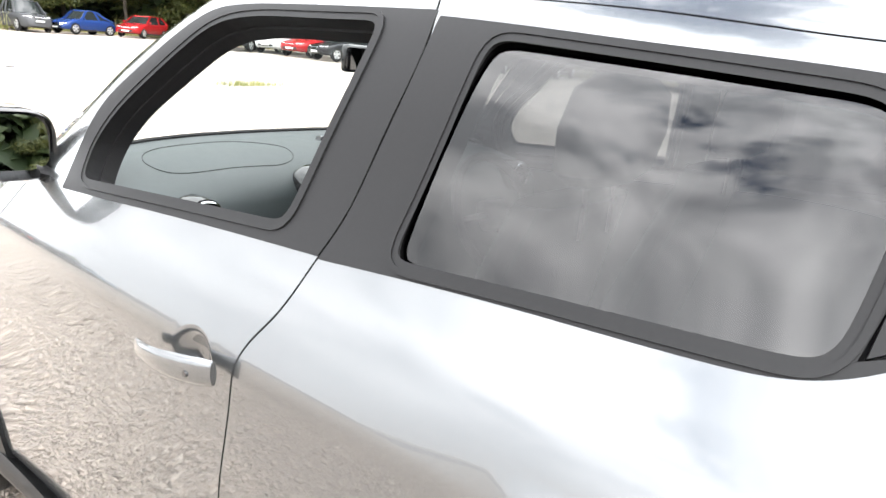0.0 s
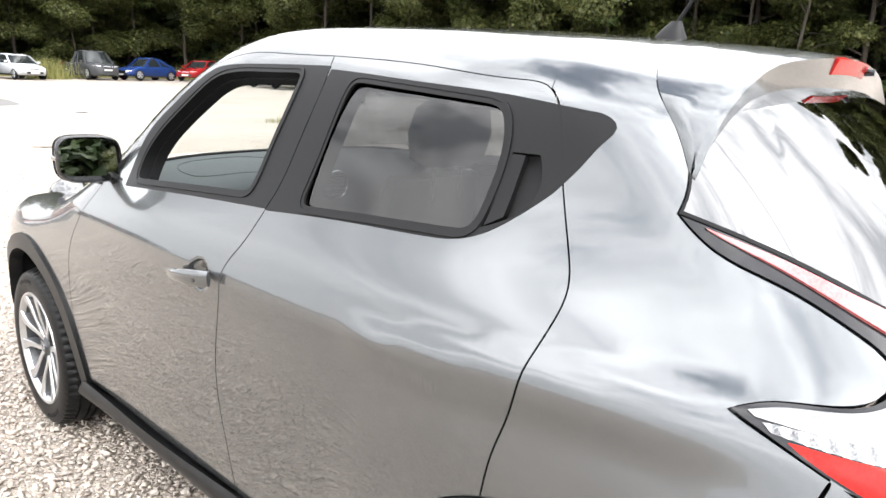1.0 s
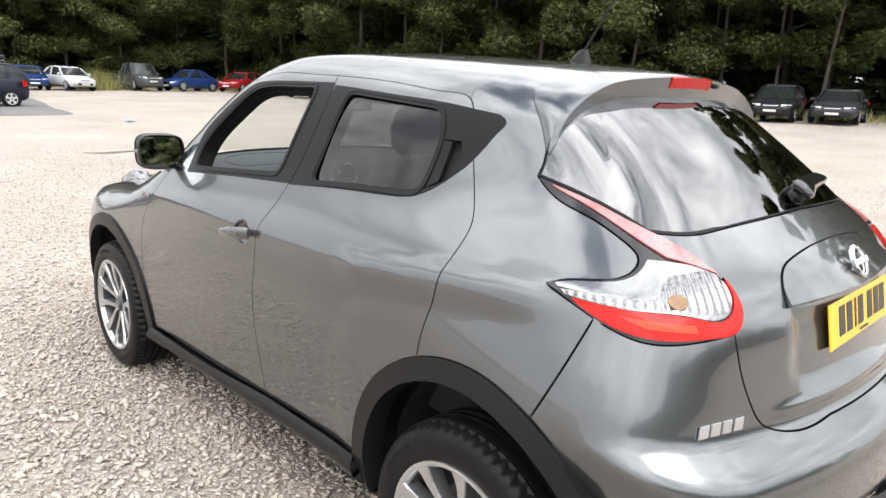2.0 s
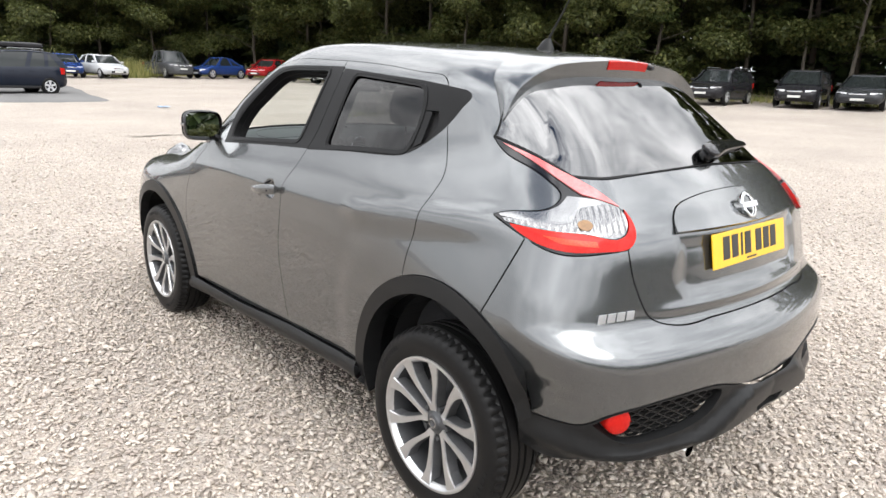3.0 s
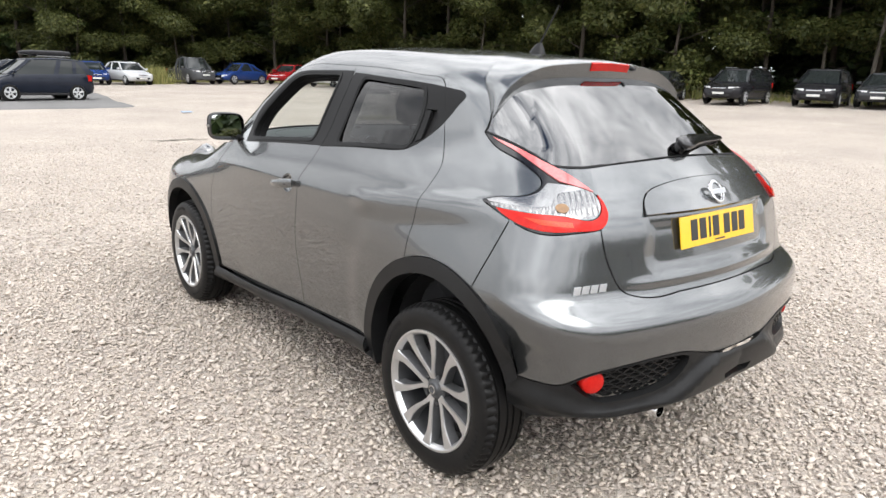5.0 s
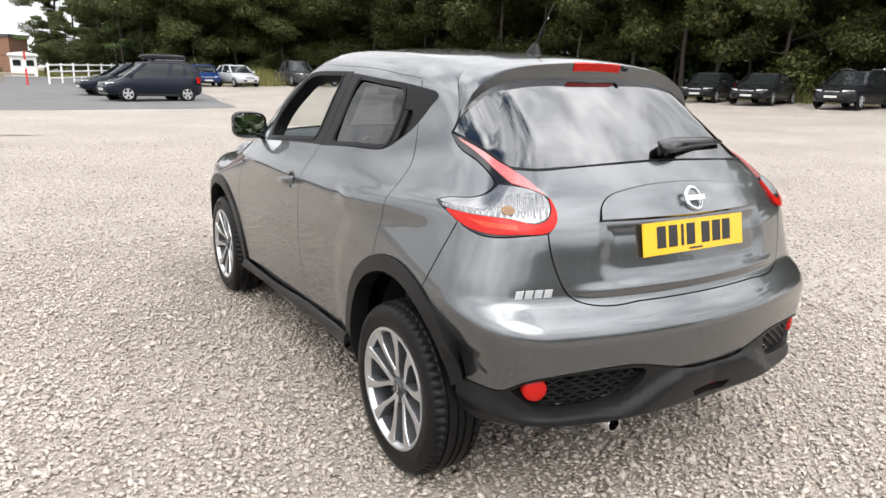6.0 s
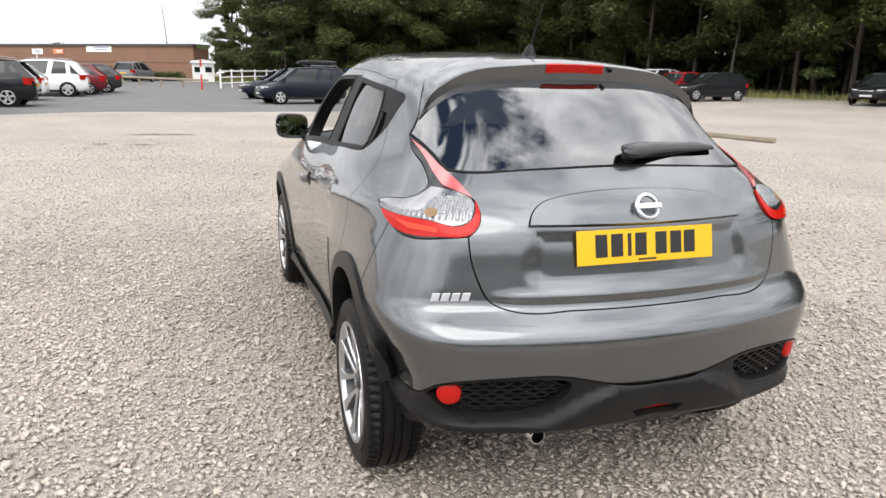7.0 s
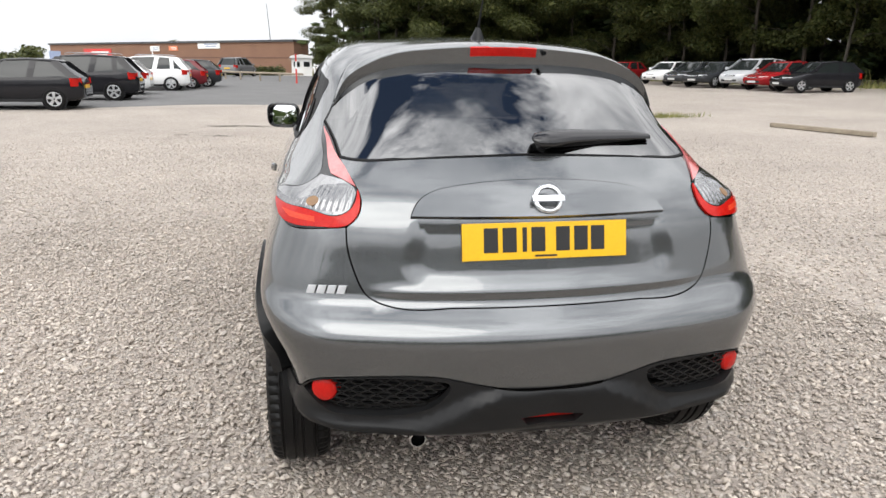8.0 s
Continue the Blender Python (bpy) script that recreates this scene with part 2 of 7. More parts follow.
def prism_bm(outline, thick, frame_matrix=None, bevel=0.0, bm=None):
    """A plate with the outline (x, y), from z = 0 to thick, laid by frame_matrix."""
    bm2 = bmesh.new()
    low = [bm2.verts.new((x, y, 0)) for x, y in outline]
    high = [bm2.verts.new((x, y, thick)) for x, y in outline]
    n = len(outline)
    bm2.faces.new(low[::-1])
    bm2.faces.new(high)
    for k in range(n):
        bm2.faces.new((low[k], low[(k + 1) % n], high[(k + 1) % n], high[k]))
    if bevel:
        bmesh.ops.bevel(bm2, geom=list(bm2.edges), offset=bevel, segments=2, profile=0.6, affect="EDGES")
    if frame_matrix is not None:
        bmesh.ops.transform(bm2, matrix=frame_matrix, verts=bm2.verts)
    return bm2 if bm is None else join_bm(bm, bm2)


def loft_bm(sections, closed=True, caps=True, bm=None):
    """Skins rings of places, each with the same count."""
    bm = bm or bmesh.new()
    rings = [[bm.verts.new(p) for p in ring] for ring in sections]
    n = len(rings[0])
    for a, b in zip(rings, rings[1:]):
        for k in range(n if closed else n - 1):
            bm.faces.new((a[k], a[(k + 1) % n], b[(k + 1) % n], b[k]))
    if caps:
        bm.faces.new(rings[0][::-1])
        bm.faces.new(rings[-1])
    return bm
# ---- the shape of the parked crossover's skin: an inside test made of guide tables ----
def spline_basis(xs, q):
    """Weights of a natural cubic spline through the knots xs, at the places q."""
    xs, q = np.asarray(xs, float), np.asarray(q, float)
    n, h = len(xs), np.diff(xs)
    a, r = np.zeros((n, n)), np.zeros((n, n))
    a[0, 0] = a[-1, -1] = 1
    for i in range(1, n - 1):
        a[i, i - 1:i + 2] = h[i - 1], 2 * (h[i - 1] + h[i]), h[i]
        r[i, i - 1:i + 2] = 6 / h[i - 1], -6 / h[i - 1] - 6 / h[i], 6 / h[i]
    m = np.linalg.solve(a, r)
    q = np.clip(q, xs[0], xs[-1])
    k = np.clip(np.searchsorted(xs, q) - 1, 0, n - 2)
    u, hk = (q - xs[k]) / h[k], h[k]
    eye_n = np.eye(n)
    lo, hi = eye_n[k], eye_n[k + 1]
    bend = ((1 - u) ** 3 - (1 - u))[:, None] * m[k] + (u ** 3 - u)[:, None] * m[k + 1]
    return (1 - u)[:, None] * lo + u[:, None] * hi + bend * (hk ** 2 / 6)[:, None]


def curve_of(xs, vs):
    vs = np.asarray(vs, float)
    return lambda q: spline_basis(xs, np.atleast_1d(q)) @ vs


LEVELS = (0.18, 0.36, 0.55, 0.75, 0.92, 1.0, 1.075, 1.18, 1.32, 1.46, 1.58)
STATIONS = (-0.7, -0.35, 0.0, 0.4, 0.9, 1.5, 2.1, 2.53, 3.0, 3.4)
WIDTHS = np.array([
    (0.700, 0.760, 0.790, 0.800, 0.755, 0.720, 0.690, 0.600, 0.540, 0.460, 0.380),
    (0.780, 0.850, 0.876, 0.870, 0.828, 0.802, 0.770, 0.670, 0.580, 0.520, 0.440),
    (0.800, 0.876, 0.886, 0.880, 0.850, 0.830, 0.804, 0.720, 0.640, 0.590, 0.520),
    (0.790, 0.842, 0.858, 0.866, 0.858, 0.846, 0.826, 0.764, 0.700, 0.645, 0.570),
    (0.785, 0.820, 0.840, 0.851, 0.855, 0.844, 0.819, 0.765, 0.705, 0.645, 0.575),
    (0.788, 0.823, 0.843, 0.855, 0.860, 0.854, 0.828, 0.768, 0.715, 0.655, 0.590),
    (0.800, 0.838, 0.857, 0.866, 0.860, 0.831, 0.792, 0.735, 0.680, 0.620, 0.560),
    (0.790, 0.870, 0.880, 0.880, 0.840, 0.798, 0.750, 0.680, 0.600, 0.520, 0.440),
    (0.700, 0.800, 0.820, 0.810, 0.760, 0.718, 0.670, 0.600, 0.520, 0.440, 0.360),
    (0.500, 0.600, 0.620, 0.600, 0.550, 0.514, 0.470, 0.400, 0.340, 0.300, 0.260),
])
rear_line = curve_of((0.15, 0.30, 0.42, 0.57, 0.68, 0.735, 0.77, 0.80, 0.84, 0.93, 1.04, 1.10, 1.20, 1.34, 1.49, 1.60),
                     (-0.50, -0.64, -0.71, -0.742, -0.748, -0.738, -0.706, -0.668, -0.650, -0.630, -0.598, -0.555, -0.435, -0.248, -0.062, 0.075))
roof_line = curve_of((-0.7, -0.1, 0.3, 0.8, 1.2, 1.42, 1.75, 2.05, 2.3, 2.8, 3.2, 3.4),
                     (1.47, 1.56, 1.60, 1.628, 1.632, 1.598, 1.395, 1.20, 1.085, 1.0, 0.87, 0.70))


def smooth_max(a, b, k):
    return np.maximum(a, b) + np.maximum(k - np.abs(a - b), 0) ** 2 / (4 * k)


def ease(u):
    u = np.clip(u, 0, 1)
    return u * u * (3 - 2 * u)


def ease(u):
    u = np.clip(u, 0, 1)
    return u * u * (3 - 2 * u)


TUCK = {"deep": 0.092}


def corner_tuck(y, z):
    """How far the bumper's side lies inside the wheel arch's lip."""
    return TUCK["deep"] * ease((-0.23 - y) / 0.11) * ease((0.80 - z) / 0.28) * np.interp(y, (-0.64, -0.46), (0.5, 1.0))


def skin(p):
    """Below zero inside the skin, for rows of places."""
    p = np.asarray(p, float)
    x, y, z = np.abs(p[:, 0]), p[:, 1], p[:, 2]
    width = np.einsum("ni,ij,nj->n", spline_basis(STATIONS, y), WIDTHS, spline_basis(LEVELS, z))
    # a shoulder crease along the doors, and a flare round the rear wheel
    crease = ease((y - 0.15) / 0.6) * np.clip((2.3 - y) / 0.3, 0, 1)
    off = z - (0.995 + 0.012 * np.clip(y - 1.2, 0, 1))
    width = width + 0.011 * crease * np.exp(-np.sqrt(off ** 2 + 0.012 ** 2) / 0.05)
    reach = np.hypot(y - 0.0, (z - 0.56) * 1.12)
    flare = np.clip((0.63 - reach) / 0.13, 0, 1)
    width = width + 0.006 * flare * flare * (3 - 2 * flare) - 0.004
    # the bumper's corner tucks in low behind the wheel
    width = width - corner_tuck(y, z)
    # the shoulder that starts in the rear door and runs out into the lamp's tip
    shoulder = np.interp(y, (-0.2, 0.45), (1.082, 1.005))
    along = ease((0.60 - y) / 0.16) * ease((y + 0.34) / 0.2)
    lower = np.clip((shoulder - z) / 0.10, 0, 1)
    upper = np.clip((z - shoulder) / 0.045, 0, 1)
    width = width + 0.014 * along * np.where(z < shoulder, 1 - ease(lower), 1 - ease(upper))
    # the bumper's corner tucks in low behind the wheel
    tuck = ease((-0.345 - y) / 0.06) * ease((0.67 - z) / 0.13)
    width = width + tuck * (np.minimum(width, 0.79) - width)
    side = x - width
    rear = (rear_line(z) + 0.24 * x ** 2 - y) * np.interp(z, (1.05, 1.25), (1.0, 0.62))
    top = z - (roof_line(y) - 0.12 * x ** 2)
    front = y - (3.395 - 0.35 * x ** 2)
    return smooth_max(smooth_max(smooth_max(side, rear, 0.16), top, 0.11), front, 0.2)


def cast(start, way, far, near):
    """Places where the rays start + t way leave the skin, t between near (inside) and far (outside)."""
    start, way = np.asarray(start, float), np.asarray(way, float)
    lo, hi = np.full(len(start), near, float), np.full(len(start), far, float)
    for _ in range(34):
        mid = (lo + hi) / 2
        inside = skin(start + mid[:, None] * way) < 0
        lo, hi = np.where(inside, mid, lo), np.where(inside, hi, mid)
    return start + hi[:, None] * way


def skin_normals(p, step=0.004):
    p = np.asarray(p, float)
    g = np.stack([skin(p + step * e) - skin(p - step * e) for e in np.eye(3)], 1)
    return g / np.linalg.norm(g, axis=1, keepdims=True)


# ---- charts of the skin ----
BEND_X, BEND_Y, BEND_R = -0.2, 0.2, 0.6
BEND_END = BEND_Y - BEND_R * math.pi / 2
MIDDLE = BEND_END + BEND_X     # the chart's coordinate on the car's centre line behind


def round_the_car(x, y):
    """Chart coordinate of a place on the left side or the rear: y along the side, running on round the corner."""
    if y >= BEND_Y:
        return y
    if x < BEND_X:
        return BEND_Y - BEND_R * math.atan2(BEND_Y - y, BEND_X - x)
    if x <= 0.0:
        return BEND_END - (x - BEND_X)
    return 2 * MIDDLE - round_the_car(-x, y)


def wrap_chart(q):
    """Skin places for chart rows (s, z)."""
    s, z = q[:, 0].copy(), q[:, 1]
    other = s < MIDDLE
    s = np.where(other, 2 * MIDDLE - s, s)
    turn = np.clip((BEND_Y - s) / BEND_R, 0, math.pi / 2)
    x0 = np.where(s < BEND_END, BEND_X + (BEND_END - s), BEND_X)
    y0 = np.maximum(s, BEND_Y)
    start = np.stack([x0, y0, z], 1)
    way = np.stack([-np.cos(turn), -np.sin(turn), 0 * z], 1)
    p = cast(start, way, 1.3, 0.0)
    p[:, 0] = np.where(other, -p[:, 0], p[:, 0])
    return p


def top_chart(q):
    """Skin places for chart rows (x, y), from above."""
    start = np.stack([q[:, 0], q[:, 1], np.full(len(q), 0.75)], 1)
    return cast(start, np.tile((0.0, 0.0, 1.0), (len(q), 1)), 1.2, 0.0)


def inside_outline(q, outline):
    x, y = q[:, 0], q[:, 1]
    hit = np.zeros(len(q), bool)
    a, b = np.asarray(outline), np.roll(outline, -1, axis=0)
    for (x0, y0), (x1, y1) in zip(a, b):
        if y0 != y1:
            hit ^= ((y0 > y) != (y1 > y)) & (x < (x1 - x0) * (y - y0) / (y1 - y0) + x0)
    return hit


def edge_distance(q, outline):
    best = np.full(len(q), 1e9)
    a, b = np.asarray(outline), np.roll(outline, -1, axis=0)
    for p0, p1 in zip(a, b):
        d = p1 - p0
        u = np.clip(((q - p0) @ d) / max(d @ d, 1e-12), 0, 1)
        best = np.minimum(best, np.linalg.norm(q - p0 - u[:, None] * d, axis=1))
    return best


def signed_distance(q, outline):
    return np.where(inside_outline(q, outline), 1, -1) * edge_distance(q, outline)


def bend(points, step=0.012):
    """A smooth open curve through points."""
    p = np.asarray(points, float)
    if len(p) == 2:
        n = max(2, int(np.linalg.norm(p[1] - p[0]) / step) + 1)
        return p[0] + np.linspace(0, 1, n)[:, None] * (p[1] - p[0])
    along = np.r_[0, np.cumsum(np.linalg.norm(np.diff(p, axis=0), axis=1))]
    return spline_basis(along, np.linspace(0, along[-1], max(3, int(along[-1] / step) + 1))) @ p


def outline_of(*pieces, step=0.012):
    """A closed outline from curves that meet at corners."""
    rows = []
    for piece in pieces:
        rows += list(bend(piece, step)[:-1])
    return np.array(rows)


def closed_curve(points, step=0.012):
    p = list(points)
    n = len(p)
    long = bend(p[-3:] + p + p[:3], step)
    # keep the stretch between the second passing of the seam
    d0 = np.argmin(np.linalg.norm(long[: len(long) // 2] - np.asarray(p[0]), axis=1))
    d1 = len(long) // 2 + np.argmin(np.linalg.norm(long[len(long) // 2:] - np.asarray(p[0]), axis=1))
    return long[d0:d1]


def grown(outline, by):
    """The outline moved outwards (inwards if negative)."""
    p = np.asarray(outline)
    d = np.roll(p, -1, axis=0) - np.roll(p, 1, axis=0)
    n = np.stack([d[:, 1], -d[:, 0]], 1)
    n /= np.linalg.norm(n, axis=1, keepdims=True) + 1e-9
    area = 0.5 * np.sum(p[:, 0] * np.roll(p[:, 1], -1) - np.roll(p[:, 0], -1) * p[:, 1])
    return p + n * by * (1 if area > 0 else -1)


def chart_mesh(name, material, outline, chart=wrap_chart, step=0.02, gap=0.0018, depth=0.018, proud=0.0, holes=(), relief=None, mirror=False,
               keep=None, hole_gap=0.0, calm=1.0):
    """A sheet of the skin inside an outline of the chart, with a turned-in edge. relief(q): height over the skin, for chart rows."""
    from_outline = grown(outline, -gap)
    loops = [from_outline] + [grown(h, hole_gap) for h in holes]
    lo, hi = from_outline.min(0), from_outline.max(0)
    gx, gy = np.meshgrid(np.arange(lo[0], hi[0] + step, step), np.arange(lo[1], hi[1] + step, step))
    gx[1::2] += step / 2
    grid = np.stack([gx.ravel(), gy.ravel()], 1)
    ok = inside_outline(grid, from_outline) & (edge_distance(grid, from_outline) > 0.45 * step)
    for h in loops[1:]:
        ok &= ~inside_outline(grid, h) & (edge_distance(grid, h) > 0.45 * step)
    grid = grid[ok]
    flat, edges, start = [], [], 0
    for loop in loops:
        n = len(loop)
        flat += [tuple(p) for p in loop]
        edges += [(start + k, start + (k + 1) % n) for k in range(n)]
        start += n
    flat += [tuple(p) for p in grid]
    from mathutils.geometry import delaunay_2d_cdt
    v2, _, f2, _, _, _ = delaunay_2d_cdt([Vector(p) for p in flat], edges, [], 0, 1e-7)
    q = np.array([(v.x, v.y) for v in v2])
    tri = np.array([f for f in f2 if len(f) == 3])
    mid = q[tri].mean(1)
    ok = inside_outline(mid, from_outline)
    for h in loops[1:]:
        ok &= ~inside_outline(mid, h)
    if keep is not None:
        ok &= keep(mid)
    tri = tri[ok]

    def place(rows):
        base = chart(rows)
        lift = np.full(len(rows), float(proud))
        if relief is not None:
            lift = lift + relief(rows)
        if np.any(lift != 0):
            base = base + lift[:, None] * skin_normals(base)
        return base

    p = place(q)
    e = 0.0015
    du = place(q + (e, 0)) - place(q - (e, 0))
    dv = place(q + (0, e)) - place(q - (0, e))
    nrm = np.cross(du, dv)
    nrm /= np.linalg.norm(nrm, axis=1, keepdims=True) + 1e-12
    out_way = skin_normals(p)
    nrm *= np.where((nrm * out_way).sum(1) < 0, -1, 1)[:, None]
    nrm = calm * nrm + (1 - calm) * nrm.mean(0)
    nrm /= np.linalg.norm(nrm, axis=1, keepdims=True)
    a, b, c = p[tri[:, 0]], p[tri[:, 1]], p[tri[:, 2]]
    face_n = np.cross(b - a, c - a)
    flip = (face_n * out_way[tri].mean(1)).sum(1) < 0
    tri[flip] = tri[flip][:, ::-1]
    verts, norms, faces = list(p), list(nrm), [tuple(t) for t in tri]
    if depth:
        count = {}
        for t in tri:
            for k in range(3):
                ea, eb = int(t[k]), int(t[(k + 1) % 3])
                key = (min(ea, eb), max(ea, eb))
                count[key] = None if key in count else (ea, eb)
        rim = [v for v in count.values() if v is not None]
        made = {}
        for ea, eb in rim:
            d3 = p[eb] - p[ea]
            side = np.cross(d3, nrm[ea])
            side /= np.linalg.norm(side) + 1e-12
            quad = []
            for v in (ea, eb):
                for deep in (0, 1):
                    key = (v, deep)
                    if key not in made:
                        made[key] = len(verts)
                        verts.append(p[v] - deep * depth * nrm[v])
                        norms.append(side)
                    quad.append(made[key])
            faces.append((quad[2], quad[0], quad[1], quad[3]))
    verts, norms = np.array(verts), np.array(norms)
    if mirror:
        verts, norms = verts * (-1, 1, 1), norms * (-1, 1, 1)
        faces = [f[::-1] for f in faces]
    return mesh_of(name, verts, faces, material, norms)


def panel(name, material, outline, parent, label="", both=False, **how):
    ob = part(name, chart_mesh(name, material, outline, **how), material, parent, label)
    if both:
        twin = part(name, chart_mesh(name, material, outline, mirror=True, **how), material, parent, label)
        return ob, twin
    return ob


def sz(*points):
    """Chart rows of (x, y, z) places or of (y, z) places on the flat of the side."""
    return [(round_the_car(p[0], p[1]), p[2]) if len(p) == 3 else p for p in points]


def arc(cy, cz, r, a0, a1, n=14):
    return [(cy + r * math.cos(math.radians(a0 + (a1 - a0) * k / (n - 1))), cz + r * math.sin(math.radians(a0 + (a1 - a0) * k / (n - 1)))) for k in range(n)]


# ---- lines of the crossover ----
car = thing("crossover_car", "grey metallic compact crossover parked on gravel, passenger window open", "car")
ARCH_R, ARCH_IN = 0.457, 0.395
def rear_arch(r, a0, a1):
    """The rear wheel arch in chart rows, angles from the front (0) over the top (90) to behind (180)."""
    rows = []
    for y, z in arc(-0.005, 0.395, r, a0, a1):
        rows.append((round_the_car(-0.875 if y > -0.2 else -0.86, y), z))
    return rows
b_line = [(0.905, 1.528), (0.886, 1.46), (0.895, 1.38), (0.909, 1.301), (0.927, 1.213), (0.946, 1.162), (0.975, 1.083), (1.014, 1.022), (1.030, 0.945), (1.047, 0.86), (1.072, 0.755), (1.076, 0.65), (1.055, 0.512), (1.04, 0.372)]
top_rear = [(0.210, 1.395), (0.226, 1.44), (0.262, 1.478), (0.33, 1.490), (0.55, 1.509), (0.80, 1.524), (0.905, 1.528)]
top_front = [(0.905, 1.528), (1.12, 1.533), (1.32, 1.529), (1.48, 1.485)]
a_line = [(1.48, 1.485), (1.60, 1.40), (1.74, 1.26), (1.89, 1.10)]
front_shut = [(1.89, 1.10), (1.97, 0.98), (2.05, 0.85), (2.10, 0.66), (2.08, 0.48), (2.06, 0.342)]
sill_front = [(2.06, 0.342), (1.52, 0.345), (1.04, 0.372)]
sill_rear = [(1.04, 0.372), (0.75, 0.386), (0.4475, 0.405)]
arch_front_half = rear_arch(ARCH_R, 1, 69)
rear_shut = sz((-0.878, 0.158, 0.822), (-0.875, 0.150, 0.898), (-0.86, 0.128, 0.984), (-0.81, 0.114, 1.083), (-0.749, 0.108, 1.161),
               (-0.714, 0.134, 1.216), (-0.673, 0.183, 1.318), (-0.650, 0.210, 1.395))
arch_top = arch_front_half[-1]
rear_shut[0] = arch_top
# black parts of the side
front_black = outline_of([(1.705, 1.121), (1.716, 1.19), (1.683, 1.275), (1.584, 1.363), (1.483, 1.446), (1.425, 1.482), (1.35, 1.497), (1.22, 1.502), (0.894, 1.502)],
                         [(0.894, 1.502), (0.889, 1.46), (0.898, 1.38), (0.912, 1.301), (0.93, 1.213), (0.948, 1.166)], [(0.948, 1.166), (1.35, 1.145), (1.705, 1.121)])
front_open = outline_of([(1.645, 1.146), (1.660, 1.195), (1.628, 1.262), (1.536, 1.346), (1.443, 1.424), (1.385, 1.464), (1.32, 1.480), (1.155, 1.486), (0.985, 1.488)],
                        [(0.985, 1.488), (0.992, 1.42), (1.01, 1.33), (1.035, 1.188)], [(1.035, 1.188), (1.31, 1.170), (1.645, 1.146)])
rear_black = outline_of([(0.943, 1.163), (0.60, 1.188), (0.42, 1.196), (0.345, 1.205), (0.30, 1.222), (0.259, 1.249)] + sz((-0.673, 0.184, 1.319)),
                        sz((-0.673, 0.184, 1.319), (-0.650, 0.211, 1.40), (-0.636, 0.226, 1.447)),
                        [sz((-0.636, 0.226, 1.447))[0], (0.33, 1.459), (0.55, 1.474), (0.82, 1.491), (0.883, 1.494)],
                        [(0.883, 1.494), (0.883, 1.46), (0.892, 1.38), (0.906, 1.301), (0.924, 1.213), (0.943, 1.163)])
rear_open = outline_of([(0.824, 1.187), (0.6, 1.203), (0.325, 1.216)], [(0.325, 1.216), (0.314, 1.30), (0.316, 1.40), (0.336, 1.444)],
                       [(0.336, 1.444), (0.55, 1.459), (0.785, 1.474)], [(0.785, 1.474), (0.795, 1.38), (0.824, 1.187)])
def soften(outline, times=5):
    """Rounds an outline's corners."""
    p = np.asarray(outline, float)
    for _ in range(times):
        p = 0.5 * p + 0.25 * (np.roll(p, 1, axis=0) + np.roll(p, -1, axis=0))
    return p


front_open, rear_open = soften(front_open), soften(rear_open, 7)
quarter_black = outline_of(sz((-0.673, 0.184, 1.319), (-0.65, 0.155, 1.360), (-0.636, 0.134, 1.392), (-0.622, 0.120, 1.417), (-0.62, 0.138, 1.433), (-0.622, 0.17, 1.440), (-0.636, 0.226, 1.447)),
                           sz((-0.636, 0.226, 1.447), (-0.650, 0.211, 1.40), (-0.673, 0.184, 1.319)))
pocket = outline_of(sz((-0.725, 0.312, 1.228), (-0.69, 0.298, 1.30), (-0.673, 0.292, 1.362)), sz((-0.673, 0.292, 1.362), (-0.667, 0.238, 1.362)),
                    sz((-0.667, 0.238, 1.362), (-0.683, 0.222, 1.31), (-0.70, 0.238, 1.272), (-0.725, 0.312, 1.228)), step=0.006)

# tail lamp: inner edge along the glass and the gate, outer edge along the quarter
lamp_inner = sz((-0.645, -0.012, 1.297), (-0.621, -0.155, 1.258), (-0.606, -0.255, 1.222), (-0.585, -0.37, 1.172), (-0.556, -0.44, 1.132), (-0.545, -0.487, 1.092), (-0.558, -0.511, 1.052), (-0.594, -0.521, 1.022))
lamp_bottom = sz((-0.594, -0.521, 1.022), (-0.671, -0.493, 1.015), (-0.765, -0.40, 1.010), (-0.79, -0.330, 1.030), (-0.79, -0.26, 1.054), (-0.785, -0.172, 1.084))
lamp_notch = sz((-0.785, -0.172, 1.084), (-0.76, -0.21, 1.100), (-0.722, -0.29, 1.113), (-0.685, -0.325, 1.136), (-0.664, -0.32, 1.155), (-0.651, -0.272, 1.182), (-0.649, -0.183, 1.218), (-0.653, -0.082, 1.251), (-0.645, -0.012, 1.297))
lamp = outline_of(lamp_inner, lamp_bottom, lamp_notch, step=0.008)
seam = sz((-0.79, -0.305, 1.041), (-0.845, -0.284, 0.939), (-0.878, -0.208, 0.812))
arch_seam = rear_arch(ARCH_R, 117, 117.5)[0]
seam[-1] = arch_seam
gate_left = sz((-0.594, -0.521, 1.022), (-0.592, -0.545, 0.95), (-0.565, -0.563, 0.87), (-0.535, -0.585, 0.822), (-0.49, -0.605, 0.803), (-0.30, -0.645, 0.797))
gate_bottom = [gate_left[-1], (MIDDLE, 0.797)]


def other_side(rows):
    return [(2 * MIDDLE - s, z) for s, z in rows][::-1]


